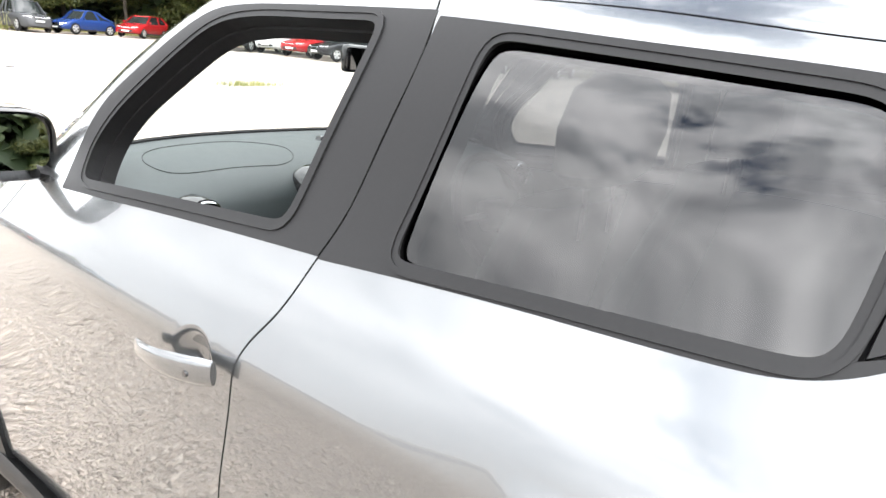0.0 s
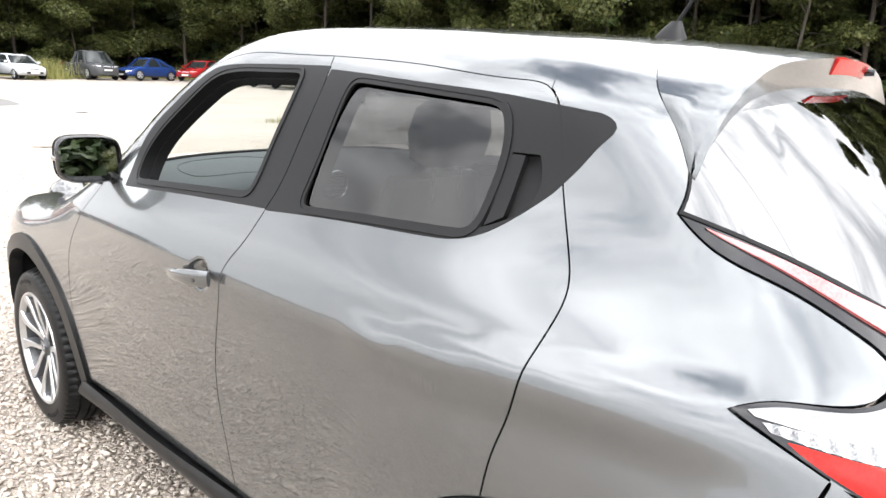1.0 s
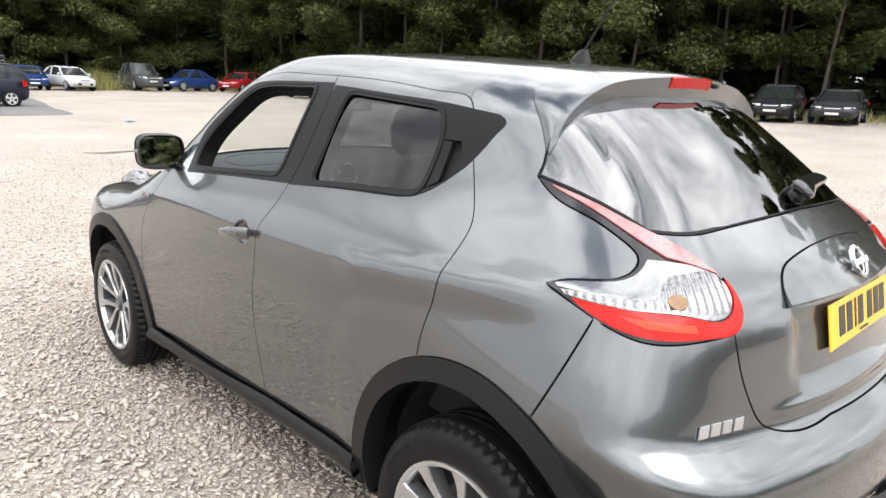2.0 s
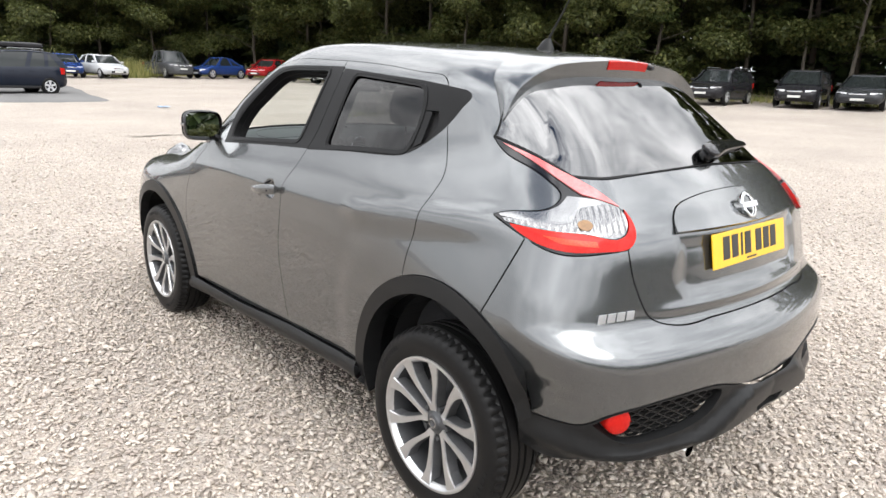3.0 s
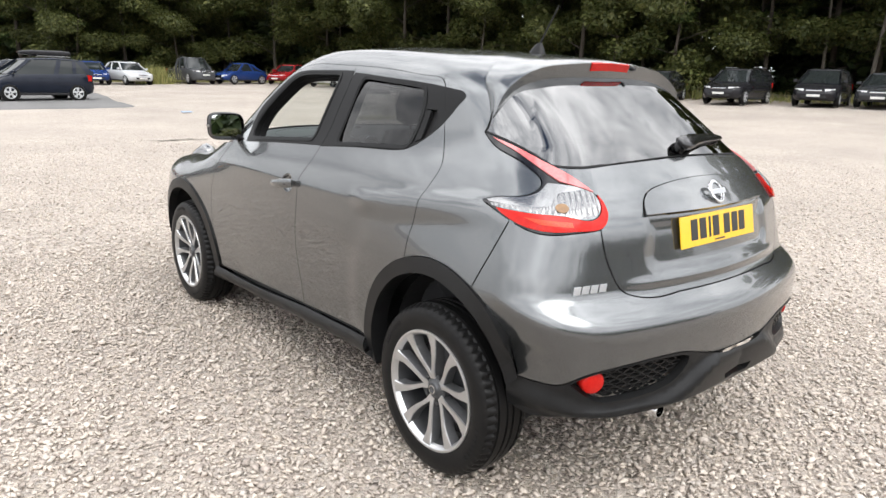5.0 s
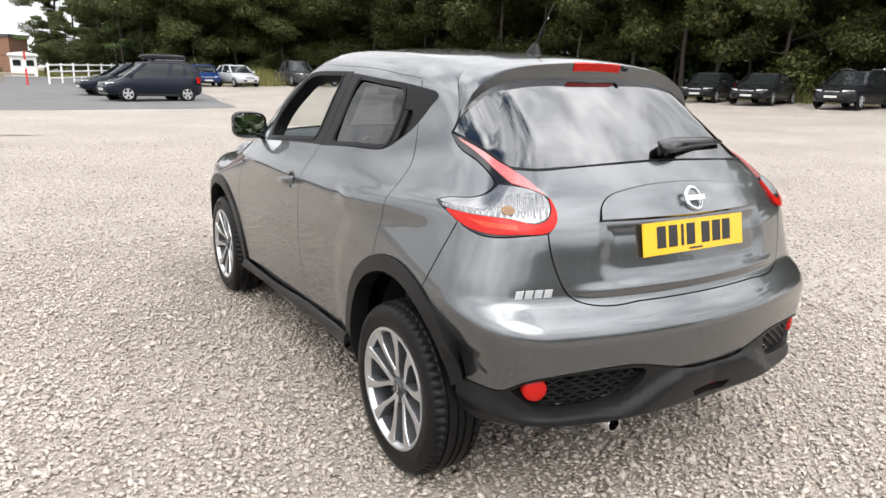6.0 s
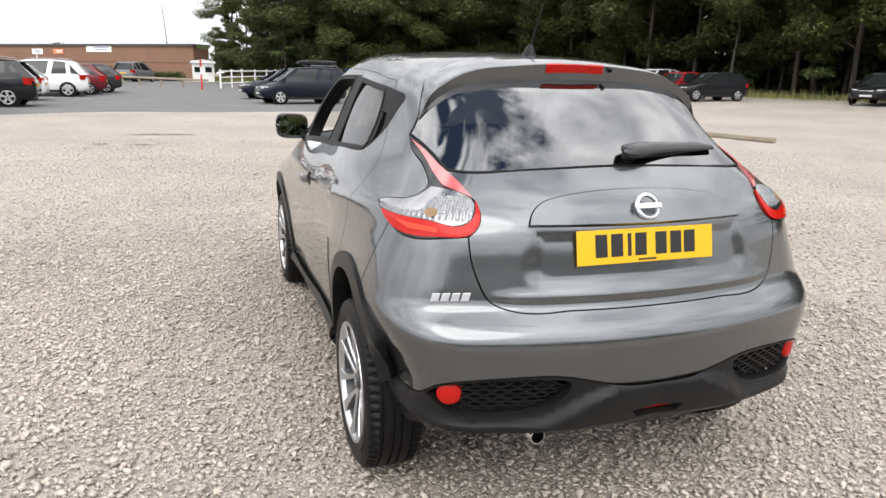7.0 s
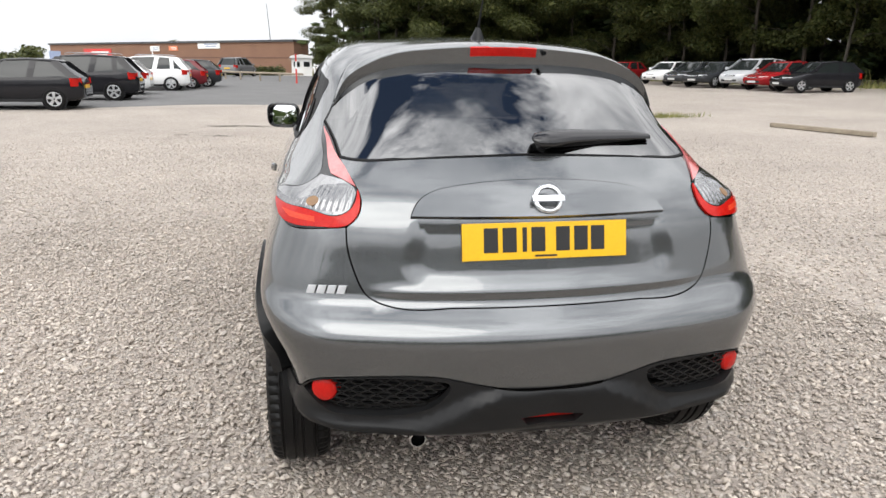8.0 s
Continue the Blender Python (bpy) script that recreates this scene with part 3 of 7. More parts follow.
spoiler_shut = sz((-0.49, 0.122, 1.525), (-0.539, 0.099, 1.494), (-0.57, 0.061, 1.452), (-0.588, 0.026, 1.41), (-0.607, -0.005, 1.36))
glass_left = sz((-0.607, -0.005, 1.36), (-0.63, -0.015, 1.325), (-0.645, -0.012, 1.297))
roof_edge_rear = sz((-0.49, 0.122, 1.525)) + [(0.262, 1.502), (0.33, 1.508), (0.55, 1.526), (0.80, 1.541), (0.905, 1.545)]

# doors, quarter, wing
top_rows = [(float(a), float(b)) for a, b in bend(top_rear)]
top_turn = int(np.argmin([abs(a - 0.262) + abs(b - 1.478) for a, b in top_rows]))
door_f = outline_of(b_line[::-1], top_front, a_line, front_shut, sill_front)


grip = np.array([(1.128 + 0.056 * math.cos(a), 0.975 + 0.047 * math.sin(a)) for a in np.linspace(0, 2 * math.pi, 48, endpoint=False)])


def grip_bowl(q):
    """The hand's hollow behind the grab handle."""
    d = np.hypot((q[:, 0] - 1.128) / 0.056, (q[:, 1] - 0.975) / 0.047)
    return -0.024 * ease(1.25 * (1 - d))


panel("front_door", PAINT, door_f, car, both=True, holes=[front_black, grip])
panel("handle_cup", PAINT, grip, car, both=True, relief=grip_bowl, step=0.006, depth=0.0, gap=-0.0005)
door_r = outline_of(b_line, sill_rear, arch_front_half, rear_shut, top_rear)
panel("rear_door", PAINT, door_r, car, both=True, holes=[rear_black])
quarter = outline_of(rear_shut, top_rows[:top_turn + 1], [top_rows[top_turn], (0.262, 1.502)], [(0.262, 1.502), roof_edge_rear[0]], spoiler_shut, glass_left, lamp_notch[::-1],
                     lamp_bottom[3:][::-1], [lamp_bottom[3], seam[0]], seam, rear_arch(ARCH_R, 117, 69))
panel("quarter_panel", PAINT, quarter, car, both=True, holes=[quarter_black])
wing = outline_of(front_shut[::-1], [front_shut[0], (2.05, 1.085), (2.4, 1.01), (2.8, 0.93), (3.1, 0.84)], [(3.1, 0.84), (3.16, 0.6), (3.1, 0.36)],
                  [(3.1, 0.36), (2.987, 0.36)], arc(2.53, 0.36, ARCH_R, 0, 180)[:], [(2.073, 0.36), (2.06, 0.342)])
panel("front_wing", PAINT, wing, car, both=True)

# black side trim
panel("window_surround", TRIM, front_black, car, both=True, holes=[front_open], proud=0.0012, depth=0.032, gap=-0.0012)
panel("window_surround", TRIM, rear_black, car, both=True, holes=[rear_open, pocket], proud=0.0012, depth=0.045, gap=-0.0012)
# rubber lips round the panes, and the open window's inner frame
for hole in (front_open, rear_open):
    panel("window_rubber", TRIM, grown(hole, 0.006), car, "black window rubber", both=True, holes=[grown(hole, -0.004)], proud=0.0025, depth=0.0, gap=0.0, step=0.03)
for hole in (front_open, rear_open):
    panel("window_bead", TRIM, grown(hole, 0.0125), car, "raised black bead round the pane", both=True, holes=[grown(hole, 0.0055)], proud=0.0045, depth=0.004, gap=0.0, step=0.03)
panel("inner_door_frame", RUBBER, grown(front_open, 0.02), car, "black inner door frame", both=True, holes=[grown(front_open, -0.005)], proud=-0.031, depth=0.03, gap=0.0, step=0.03)
panel("quarter_trim", TRIM, quarter_black, car, both=True, proud=0.001, gap=-0.001)
panel("rear_side_window", TINTED, rear_open, car, "dark tinted glass", both=True, proud=-0.009, depth=0.0, gap=-0.002, calm=0.85,
      relief=lambda q: 0.008 * np.clip(1 - ((q[:, 1] - 1.33) / 0.15) ** 2, 0, 1))
ob = panel("front_side_window", GLASS, front_open, car, "clear glass", proud=-0.012, depth=0.0, gap=-0.002, mirror=True)
panel("handle_pocket", DARK, pocket, car, both=True, proud=-0.022, depth=0.0, gap=-0.001, step=0.01)

# cladding: arches and sills
ring = outline_of(rear_arch(ARCH_R, -8, 165), [rear_arch(ARCH_R, 165, 165.1)[0], rear_arch(ARCH_IN, 165, 165.1)[0]], rear_arch(ARCH_IN, 165, -14), [rear_arch(ARCH_IN, -14, -14.1)[0], rear_arch(ARCH_R, -8, -8.1)[0]])
TUCK["deep"] = 0.03      # the lip itself follows the wheel
panel("wheel_arch", CLADDING, ring, car, both=True, proud=0.010, depth=0.075, gap=0.001)
TUCK["deep"] = 0.092
ring = outline_of(arc(2.53, 0.36, ARCH_R, -10, 190), [arc(2.53, 0.36, ARCH_R, 190, 191)[0], arc(2.53, 0.36, ARCH_IN, 195, 196)[0]], arc(2.53, 0.36, ARCH_IN, 195, -15), [arc(2.53, 0.36, ARCH_IN, -15, -16)[0], arc(2.53, 0.36, ARCH_R, -10, -11)[0]])
panel("wheel_arch", CLADDING, ring, car, both=True, proud=0.010, depth=0.05, gap=0.001)
sill = outline_of([(2.10, 0.335), (1.52, 0.345), (1.04, 0.372), (0.75, 0.386), (0.445, 0.405)], [(0.445, 0.405), (0.38, 0.27)], [(0.38, 0.27), (1.0, 0.235), (2.16, 0.225)], [(2.16, 0.225), (2.10, 0.335)])


def sill_roll(q):
    """The sill swells out below the doors and rolls under."""
    u = np.clip((np.interp(q[:, 0], (0.44, 1.04, 2.1), (0.405, 0.372, 0.335)) - q[:, 1]) / 0.12, 0, 1)
    return 0.026 * np.sin(math.pi * np.minimum(1.15 * u, 1.0)) ** 0.8 - 0.06 * u ** 3


panel("sill", CLADDING, sill, car, both=True, proud=0.012, depth=0.06, gap=0.0, relief=sill_roll)

# rear: bumper, valance, gate, glass
arch_back = rear_arch(ARCH_R, 117, 165)
border = sz((-0.86, -0.446, 0.513), (-0.764, -0.47, 0.516), (-0.751, -0.542, 0.531), (-0.735, -0.582, 0.557), (-0.70, -0.613, 0.583), (-0.60, -0.655, 0.603), (-0.47, -0.692, 0.611), (-0.33, -0.715, 0.607), (-0.22, -0.735, 0.582), (-0.12, -0.74, 0.566)) + [(MIDDLE, 0.563)]
border[0] = arch_back[-1]
half = np.concatenate([bend(border)[::-1][:-1], bend(arch_back)[::-1][:-1], bend(seam)[::-1][:-1], bend([seam[0], lamp_bottom[3]])[:-1], bend(lamp_bottom[:4])[::-1][:-1], bend(gate_left)[:-1], bend(gate_bottom)])
bumper = np.concatenate([half, np.stack([2 * MIDDLE - half[::-1][1:-1, 0], half[::-1][1:-1, 1]], 1)])
panel("rear_bumper", PAINT, bumper, car)

# valance with its recessed pods
valance_low = sz((-0.80, -0.40, 0.40), (-0.765, -0.45, 0.385), (-0.752, -0.53, 0.405), (-0.715, -0.575, 0.425), (-0.66, -0.605, 0.432), (-0.55, -0.64, 0.430), (-0.44, -0.66, 0.426), (-0.25, -0.69, 0.420)) + [(MIDDLE, 0.408)]
valance_low[0] = rear_arch(ARCH_IN, 179, 179.1)[0]
half = np.concatenate([bend(valance_low)[::-1][:-1], bend(rear_arch(ARCH_IN, 179, 165))[:-1], bend([rear_arch(ARCH_IN, 165, 165.1)[0], border[0]])[:-1], bend(border)])
valance = np.concatenate([half, np.stack([2 * MIDDLE - half[::-1][1:-1, 0], half[::-1][1:-1, 1]], 1)])
pod = outline_of(sz((-0.738, -0.562, 0.535), (-0.72, -0.59, 0.562), (-0.692, -0.612, 0.580), (-0.60, -0.652, 0.598), (-0.47, -0.69, 0.604), (-0.363, -0.713, 0.600)),
                 sz((-0.363, -0.713, 0.600), (-0.312, -0.718, 0.586), (-0.315, -0.714, 0.560), (-0.385, -0.695, 0.497), (-0.455, -0.679, 0.480), (-0.596, -0.64, 0.473), (-0.655, -0.613, 0.477), (-0.70, -0.592, 0.50), (-0.738, -0.562, 0.535)))
pod_other = np.stack([2 * MIDDLE - pod[:, 0], pod[:, 1]], 1)[::-1]
fog_slot = outline_of(sz((-0.098, -0.73, 0.480), (0.0, -0.73, 0.486)), [(MIDDLE, 0.486)] + sz((0.098, -0.73, 0.480)), sz((0.098, -0.73, 0.480), (0.075, -0.73, 0.452)),
                      sz((0.075, -0.73, 0.452), (-0.075, -0.73, 0.452)), sz((-0.075, -0.73, 0.452), (-0.098, -0.73, 0.480)))


def valance_relief(q):
    """A ledge that swells out below the pods and rises into the bulged middle."""
    p = wrap_chart(q)
    x = np.abs(p[:, 0])
    shelf = np.interp(x, (0.0, 0.20, 0.26, 0.31, 0.36, 0.41, 0.50, 0.61, 0.69, 0.76, 0.82), (0.575, 0.575, 0.565, 0.535, 0.502, 0.482, 0.472, 0.470, 0.478, 0.515, 0.53))
    fall = np.interp(x, (0.0, 0.17, 0.27, 0.40, 0.66, 0.76), (0.03, 0.03, 0.07, 0.055, 0.05, 0.07))
    u = np.clip((shelf - q[:, 1]) / fall, 0, 1)
    out_by = np.interp(x, (0.0, 0.3, 0.6, 0.74, 0.84), (0.016, 0.040, 0.042, 0.022, 0.002))
    under = np.clip((0.445 - q[:, 1]) / 0.03, 0, 1)
    return 0.003 + out_by * u * u * (3 - 2 * u) * (1 - 0.6 * under)


panel("valance", CLADDING, valance, car, "textured black plastic lower bumper", holes=[pod, pod_other, fog_slot], relief=valance_relief, depth=0.03, step=0.016)
for outline, mirrored in ((pod, False), (pod, True)):
    grille = panel("grille_pod", GLOSS_BLACK, outline, car, "black honeycomb bumper insert", proud=-0.052, depth=0.0, gap=-0.006, mirror=mirrored)
    # honeycomb bars on the pod's inner half
    bm = bmesh.new()
    lo, hi = outline.min(0), outline.max(0)
    for row in range(9):
        z = 0.492 + row * 0.0145
        for col in range(10):
            s = lo[0] + 0.008 + col * 0.034 + (0.017 if row % 2 else 0)
            ring = np.array([(s + 0.0185 * math.cos(math.radians(60 * k)), z + 0.0095 * math.sin(math.radians(60 * k))) for k in range(6)])
            if not inside_outline(ring, outline).all() or s > lo[0] + 0.235:
                continue
            inner = np.array([s, z]) + 0.74 * (ring - (s, z))
            p = wrap_chart(np.concatenate([ring, inner, ring]))
            n = skin_normals(p)
            p[:12] -= 0.018 * n[:12]
            p[12:] -= 0.029 * n[12:]
            if mirrored:
                p[:, 0] *= -1
            vs = [bm.verts.new(v) for v in p]
            for k in range(6):
                j = (k + 1) % 6
                bm.faces.new((vs[k], vs[j], vs[6 + j], vs[6 + k]))
                low = [bm.verts.new(vs[6 + m].co + Vector((0, 0.012, 0))) for m in (k, j)]
                bm.faces.new((vs[6 + k], vs[6 + j], low[1], low[0]))
    part("honeycomb", bm, CLADDING, grille)
    side = -1 if not mirrored else 1
    eye = Vector((0.672 * side, -0.594, 0.545))
    aim = Vector((0.45 * side, -1.0, 0.0)).normalized()
    m = Matrix.Translation(eye) @ aim.to_track_quat("Z", "Y").to_matrix().to_4x4()
    bm = lathe_bm([(0.0, 0.022), (0.02, 0.0205), (0.034, 0.017), (0.0395, 0.010), (0.040, -0.03)], 28, "z")
    bmesh.ops.transform(bm, matrix=m, verts=bm.verts)
    part("reflector", bm, RED_LENS, car, "round red fog reflector", smooth=True)
panel("fog_lamp", RED_LENS, fog_slot, car, "dark red centre fog lamp", proud=-0.006, depth=0.0, gap=-0.003)

# tail lamps
li = bend(lamp_inner, 0.008)
cut = int(np.argmin(np.abs(li[:, 1] - 1.203)))
TIP = sz((-0.785, -0.20, 1.075))[0]


def fin(q):
    return 0.012 * np.exp(-((q[:, 0] - TIP[0]) / 0.16) ** 2 - ((q[:, 1] - 1.06) / 0.05) ** 2)


for mirrored in (False, True):
    tail = panel("tail_lamp", GLOSS_BLACK, lamp, car, "boomerang tail lamp, red and clear lenses", mirror=mirrored, step=0.014, proud=0.002, relief=fin, depth=0.03)
    silver = outline_of(sz((-0.781, -0.195, 1.086), (-0.757, -0.225, 1.096), (-0.722, -0.30, 1.108), (-0.685, -0.335, 1.130), (-0.655, -0.335, 1.152)), sz((-0.655, -0.335, 1.152), (-0.600, -0.402, 1.146), (-0.560, -0.436, 1.135)),
                        sz((-0.560, -0.436, 1.135), (-0.607, -0.414, 1.130), (-0.648, -0.387, 1.124), (-0.688, -0.388, 1.093), (-0.73, -0.342, 1.080), (-0.781, -0.195, 1.082)), step=0.007)
    panel("lamp_trim", SILVER_TRIM, silver, tail, "silvered trim between the lenses", mirror=mirrored, step=0.012, proud=0.0045, depth=0.004, gap=0.0, relief=fin)
    pink = outline_of(sz((-0.640, -0.055, 1.280), (-0.617, -0.19, 1.241), (-0.604, -0.262, 1.214), (-0.577, -0.372, 1.171), (-0.556, -0.445, 1.129)),
                      sz((-0.556, -0.445, 1.129), (-0.596, -0.402, 1.147), (-0.624, -0.362, 1.157)),
                      sz((-0.624, -0.362, 1.157), (-0.630, -0.293, 1.186), (-0.632, -0.173, 1.236), (-0.637, -0.086, 1.267), (-0.640, -0.055, 1.280)), step=0.008)
    panel("upper_lens", PINK_LENS, pink, tail, "pale red upper lens", mirror=mirrored, step=0.012, proud=0.007, depth=0.006, gap=0.0)
    clear = outline_of(sz((-0.777, -0.212, 1.078), (-0.73, -0.342, 1.079), (-0.690, -0.388, 1.092), (-0.668, -0.384, 1.115), (-0.648, -0.387, 1.126)),
                       sz((-0.648, -0.387, 1.126), (-0.607, -0.414, 1.132), (-0.572, -0.435, 1.132), (-0.560, -0.46, 1.117), (-0.564, -0.478, 1.100), (-0.587, -0.496, 1.066), (-0.626, -0.489, 1.053), (-0.656, -0.47, 1.056)),
                       sz((-0.656, -0.47, 1.056), (-0.677, -0.437, 1.062), (-0.735, -0.361, 1.064), (-0.777, -0.212, 1.072)), step=0.007)

    def ribs(q):
        return fin(q) + 0.0018 * np.sin(q[:, 0] * 430) * ease((q[:, 1] - 1.060) / 0.012)
    panel("clear_lens", CLEAR_LENS, clear, tail, "clear ribbed lens", mirror=mirrored, step=0.004, proud=0.006, depth=0.006, gap=-0.001, relief=ribs)
    red = outline_of(sz((-0.779, -0.245, 1.065), (-0.735, -0.361, 1.060), (-0.678, -0.440, 1.057), (-0.656, -0.473, 1.051), (-0.626, -0.493, 1.047), (-0.585, -0.501, 1.060), (-0.559, -0.486, 1.098), (-0.553, -0.462, 1.120)),
                     sz((-0.553, -0.462, 1.120), (-0.549, -0.487, 1.092), (-0.556, -0.507, 1.060), (-0.590, -0.519, 1.029), (-0.654, -0.499, 1.021), (-0.734, -0.441, 1.017), (-0.778, -0.367, 1.026), (-0.779, -0.245, 1.065)), step=0.008)
    panel("red_lens", RED_LENS, red, tail, "deep red lower lens", mirror=mirrored, step=0.012, proud=0.008, depth=0.008, gap=-0.0015, relief=fin)
    bulb = closed_curve(sz((-0.678, -0.41, 1.094), (-0.688, -0.40, 1.085), (-0.686, -0.408, 1.074), (-0.672, -0.426, 1.071), (-0.660, -0.432, 1.082), (-0.666, -0.422, 1.094)), 0.005)
    strip = outline_of(sz((-0.752, -0.335, 1.050), (-0.668, -0.452, 1.044)), sz((-0.668, -0.452, 1.044), (-0.668, -0.460, 1.030)), sz((-0.668, -0.460, 1.030), (-0.735, -0.385, 1.034)), sz((-0.735, -0.385, 1.034), (-0.752, -0.335, 1.050)), step=0.008)
    panel("inner_reflector", RED_GLOW, strip, tail, "brighter red reflector strip", mirror=mirrored, step=0.012, proud=0.0095, depth=0.002, gap=0.0, relief=fin)
    panel("indicator_bulb", AMBER, bulb, tail, "amber indicator behind the lens", mirror=mirrored, step=0.008, proud=0.0085, depth=0.003, gap=0.0, relief=fin)

# gate, its garnish and recess
glass_low = [tuple(li[cut])] + sz((-0.527, -0.37, 1.198), (-0.43, -0.39, 1.203), (-0.25, -0.41, 1.211), (-0.11, -0.414, 1.215)) + [(MIDDLE, 1.217)]
half = np.concatenate([bend(glass_low)[::-1][:-1], li[cut:-1], bend(gate_left)[:-1], bend(gate_bottom)])
gate = np.concatenate([half, np.stack([2 * MIDDLE - half[::-1][1:-1, 0], half[::-1][1:-1, 1]], 1)])


def both_halves(left_half):
    h = np.asarray(left_half)
    return np.concatenate([h, np.stack([2 * MIDDLE - h[::-1][1:-1, 0], h[::-1][1:-1, 1]], 1)])


garnish = both_halves(np.concatenate([bend([(MIDDLE, 1.050)] + sz((-0.405, -0.555, 1.052)))[:-1],
                                      bend(sz((-0.405, -0.555, 1.052), (-0.385, -0.53, 1.088), (-0.345, -0.51, 1.116), (-0.28, -0.503, 1.133), (-0.093, -0.498, 1.15)) + [(MIDDLE, 1.152)])]))
recess = both_halves(np.concatenate([bend([(MIDDLE, 1.052)] + sz((-0.404, -0.555, 1.052)))[:-1],
                                     bend(sz((-0.404, -0.555, 1.052), (-0.425, -0.575, 0.97), (-0.433, -0.588, 0.905), (-0.40, -0.60, 0.868), (-0.29, -0.625, 0.853)) + [(MIDDLE, 0.852)])]))


def gate_relief(q):
    d = signed_distance(q, recess)
    u = np.clip((d + 0.006) / 0.055, 0, 1)
    ledge = 0.008 * np.exp(-((q[:, 1] - 0.838) / 0.016) ** 2) / (1 + np.exp((np.abs(q[:, 0] - MIDDLE) - 0.4) / 0.02))
    return -0.012 * u * u * (3 - 2 * u) + ledge


tailgate = panel("tailgate", PAINT, gate, car, holes=[garnish], relief=gate_relief, step=0.009, hole_gap=0.002)
def garnish_relief(q):
    return 0.004 + 0.010 * np.clip((1.10 - q[:, 1]) / 0.05, 0, 1) ** 2


panel("garnish", PAINT, garnish, tailgate, relief=garnish_relief, depth=0.05, gap=0.0015, step=0.014)

# badges: a ring with a bar, and a word's worth of chrome bars
on_gate = Vector((0.012, -0.571, 1.103))
tilt = Matrix.Translation(on_gate) @ pose(0, 0, 0, 62, 0, 0)
bm = lathe_bm([(0.046, 0.000), (0.046, 0.007), (0.042, 0.010), (0.036, 0.010), (0.033, 0.006), (0.033, 0.0)], 40, "z")
bmesh.ops.transform(bm, matrix=tilt, verts=bm.verts)
emblem = part("emblem", bm, CHROME, tailgate, "round chrome emblem with a cross bar", smooth=True)
part("emblem_bar", box_bm((0.102, 0.020, 0.010), (0, 0, 0.008), 0.003, turn=None), CHROME, emblem).matrix_basis = tilt
bm = bmesh.new()
for k in range(4):
    x0 = 0.001 + 0.0315 * k
    prism_bm([(x0 - 0.004, -0.013), (x0 + 0.021, -0.013), (x0 + 0.029, 0.012), (x0 + 0.004, 0.012)], 0.004, None, 0.0010, bm=bm)
badge_at = wrap_chart(np.array(sz((-0.715, -0.524, 0.838), (-0.60, -0.558, 0.842))))
along = Vector(badge_at[1] - badge_at[0]).normalized()
outward = Vector(skin_normals(badge_at[:1])[0])
upward = outward.cross(along).normalized()
outward = along.cross(upward)
frame_m = Matrix((along, upward, outward)).transposed().to_4x4()
frame_m.translation = Vector(badge_at[0]) + outward * 0.003
bmesh.ops.transform(bm, matrix=frame_m, verts=bm.verts)
part("badge", bm, ALLOY, car, "chrome model badge")

# rear glass and wiper
glass_top = sz((-0.560, 0.07, 1.452), (-0.47, 0.06, 1.490), (-0.25, 0.05, 1.518)) + [(MIDDLE, 1.525)]
half = np.concatenate([bend(glass_top)[::-1][:-1], bend([glass_top[0], glass_left[0]])[:-1], bend(glass_left)[:-1], li[:cut], bend(glass_low)])
rear_glass = both_halves(half)


def glass_crown(q):
    """Rear glass bows out a little between sill and roof."""
    across = np.clip(1 - ((q[:, 0] - MIDDLE) / 0.66) ** 4, 0, 1)
    return 0.022 * across * np.clip(1 - ((q[:, 1] - 1.365) / 0.165) ** 2, 0, 1)


panel("rear_window", REAR_TINT, rear_glass, car, "tinted heated rear glass", proud=-0.003, depth=0.0, gap=0.004, step=0.02, calm=0.62, relief=glass_crown)
# a black painted band on the glass's rim
band = both_halves(np.concatenate([bend(glass_top)[::-1][:-1], bend([glass_top[0], glass_left[0]])[:-1], bend(glass_left)[:-1], li[:cut], bend(glass_low)]))
panel("glass_seal", RUBBER, band, car, "black rubber seal", holes=[grown(band, -0.007)], proud=-0.001, depth=0.0, gap=0.0015, step=0.02)
base = Vector(wrap_chart(np.array([(round_the_car(0.05, -0.37), 1.240)]))[0])
tip = Vector(wrap_chart(np.array(sz((0.435, -0.28, 1.252))))[0])
lift_n = Vector(skin_normals(np.array([base]))[0])
base, tip = base + lift_n * 0.006, tip + lift_n * 0.008
wip_ax = (tip - base).normalized()
wip_up = lift_n.cross(wip_ax).normalized()
secs = []
for u, w, h, d in ((-0.10, 0.010, 0.010, 0.030), (-0.06, 0.030, 0.026, 0.026), (0.05, 0.036, 0.034, 0.024), (0.25, 0.030, 0.026, 0.024), (0.5, 0.026, 0.020, 0.018), (0.8, 0.023, 0.018, 0.016), (1.0, 0.012, 0.010, 0.012)):
    c = base.lerp(tip, u) + lift_n * d + wip_up * (0.012 * math.sin(max(0, u) * math.pi))
    secs.append([c + wip_up * w * math.cos(a) + lift_n * h * 0.6 * math.sin(a) for a in (2 * math.pi * k / 12 for k in range(12))])
wiper = part("rear_wiper", loft_bm(secs), GLOSS_BLACK, car, "black rear wiper arm", smooth=True)
bm = tube_bm([base + lift_n * 0.010 - wip_up * 0.018, base.lerp(tip, 0.5) + lift_n * 0.010 - wip_up * 0.012, tip + lift_n * 0.008], 0.006, 6)
part("blade", bm, RUBBER, wiper)
part("pivot", lathe_bm([(0.0, 0.03), (0.018, 0.03), (0.022, 0.024), (0.022, 0.0)], 20, "z"), GLOSS_BLACK, wiper, smooth=True).matrix_basis = Matrix.Translation(base) @ lift_n.to_track_quat("Z", "Y").to_matrix().to_4x4()

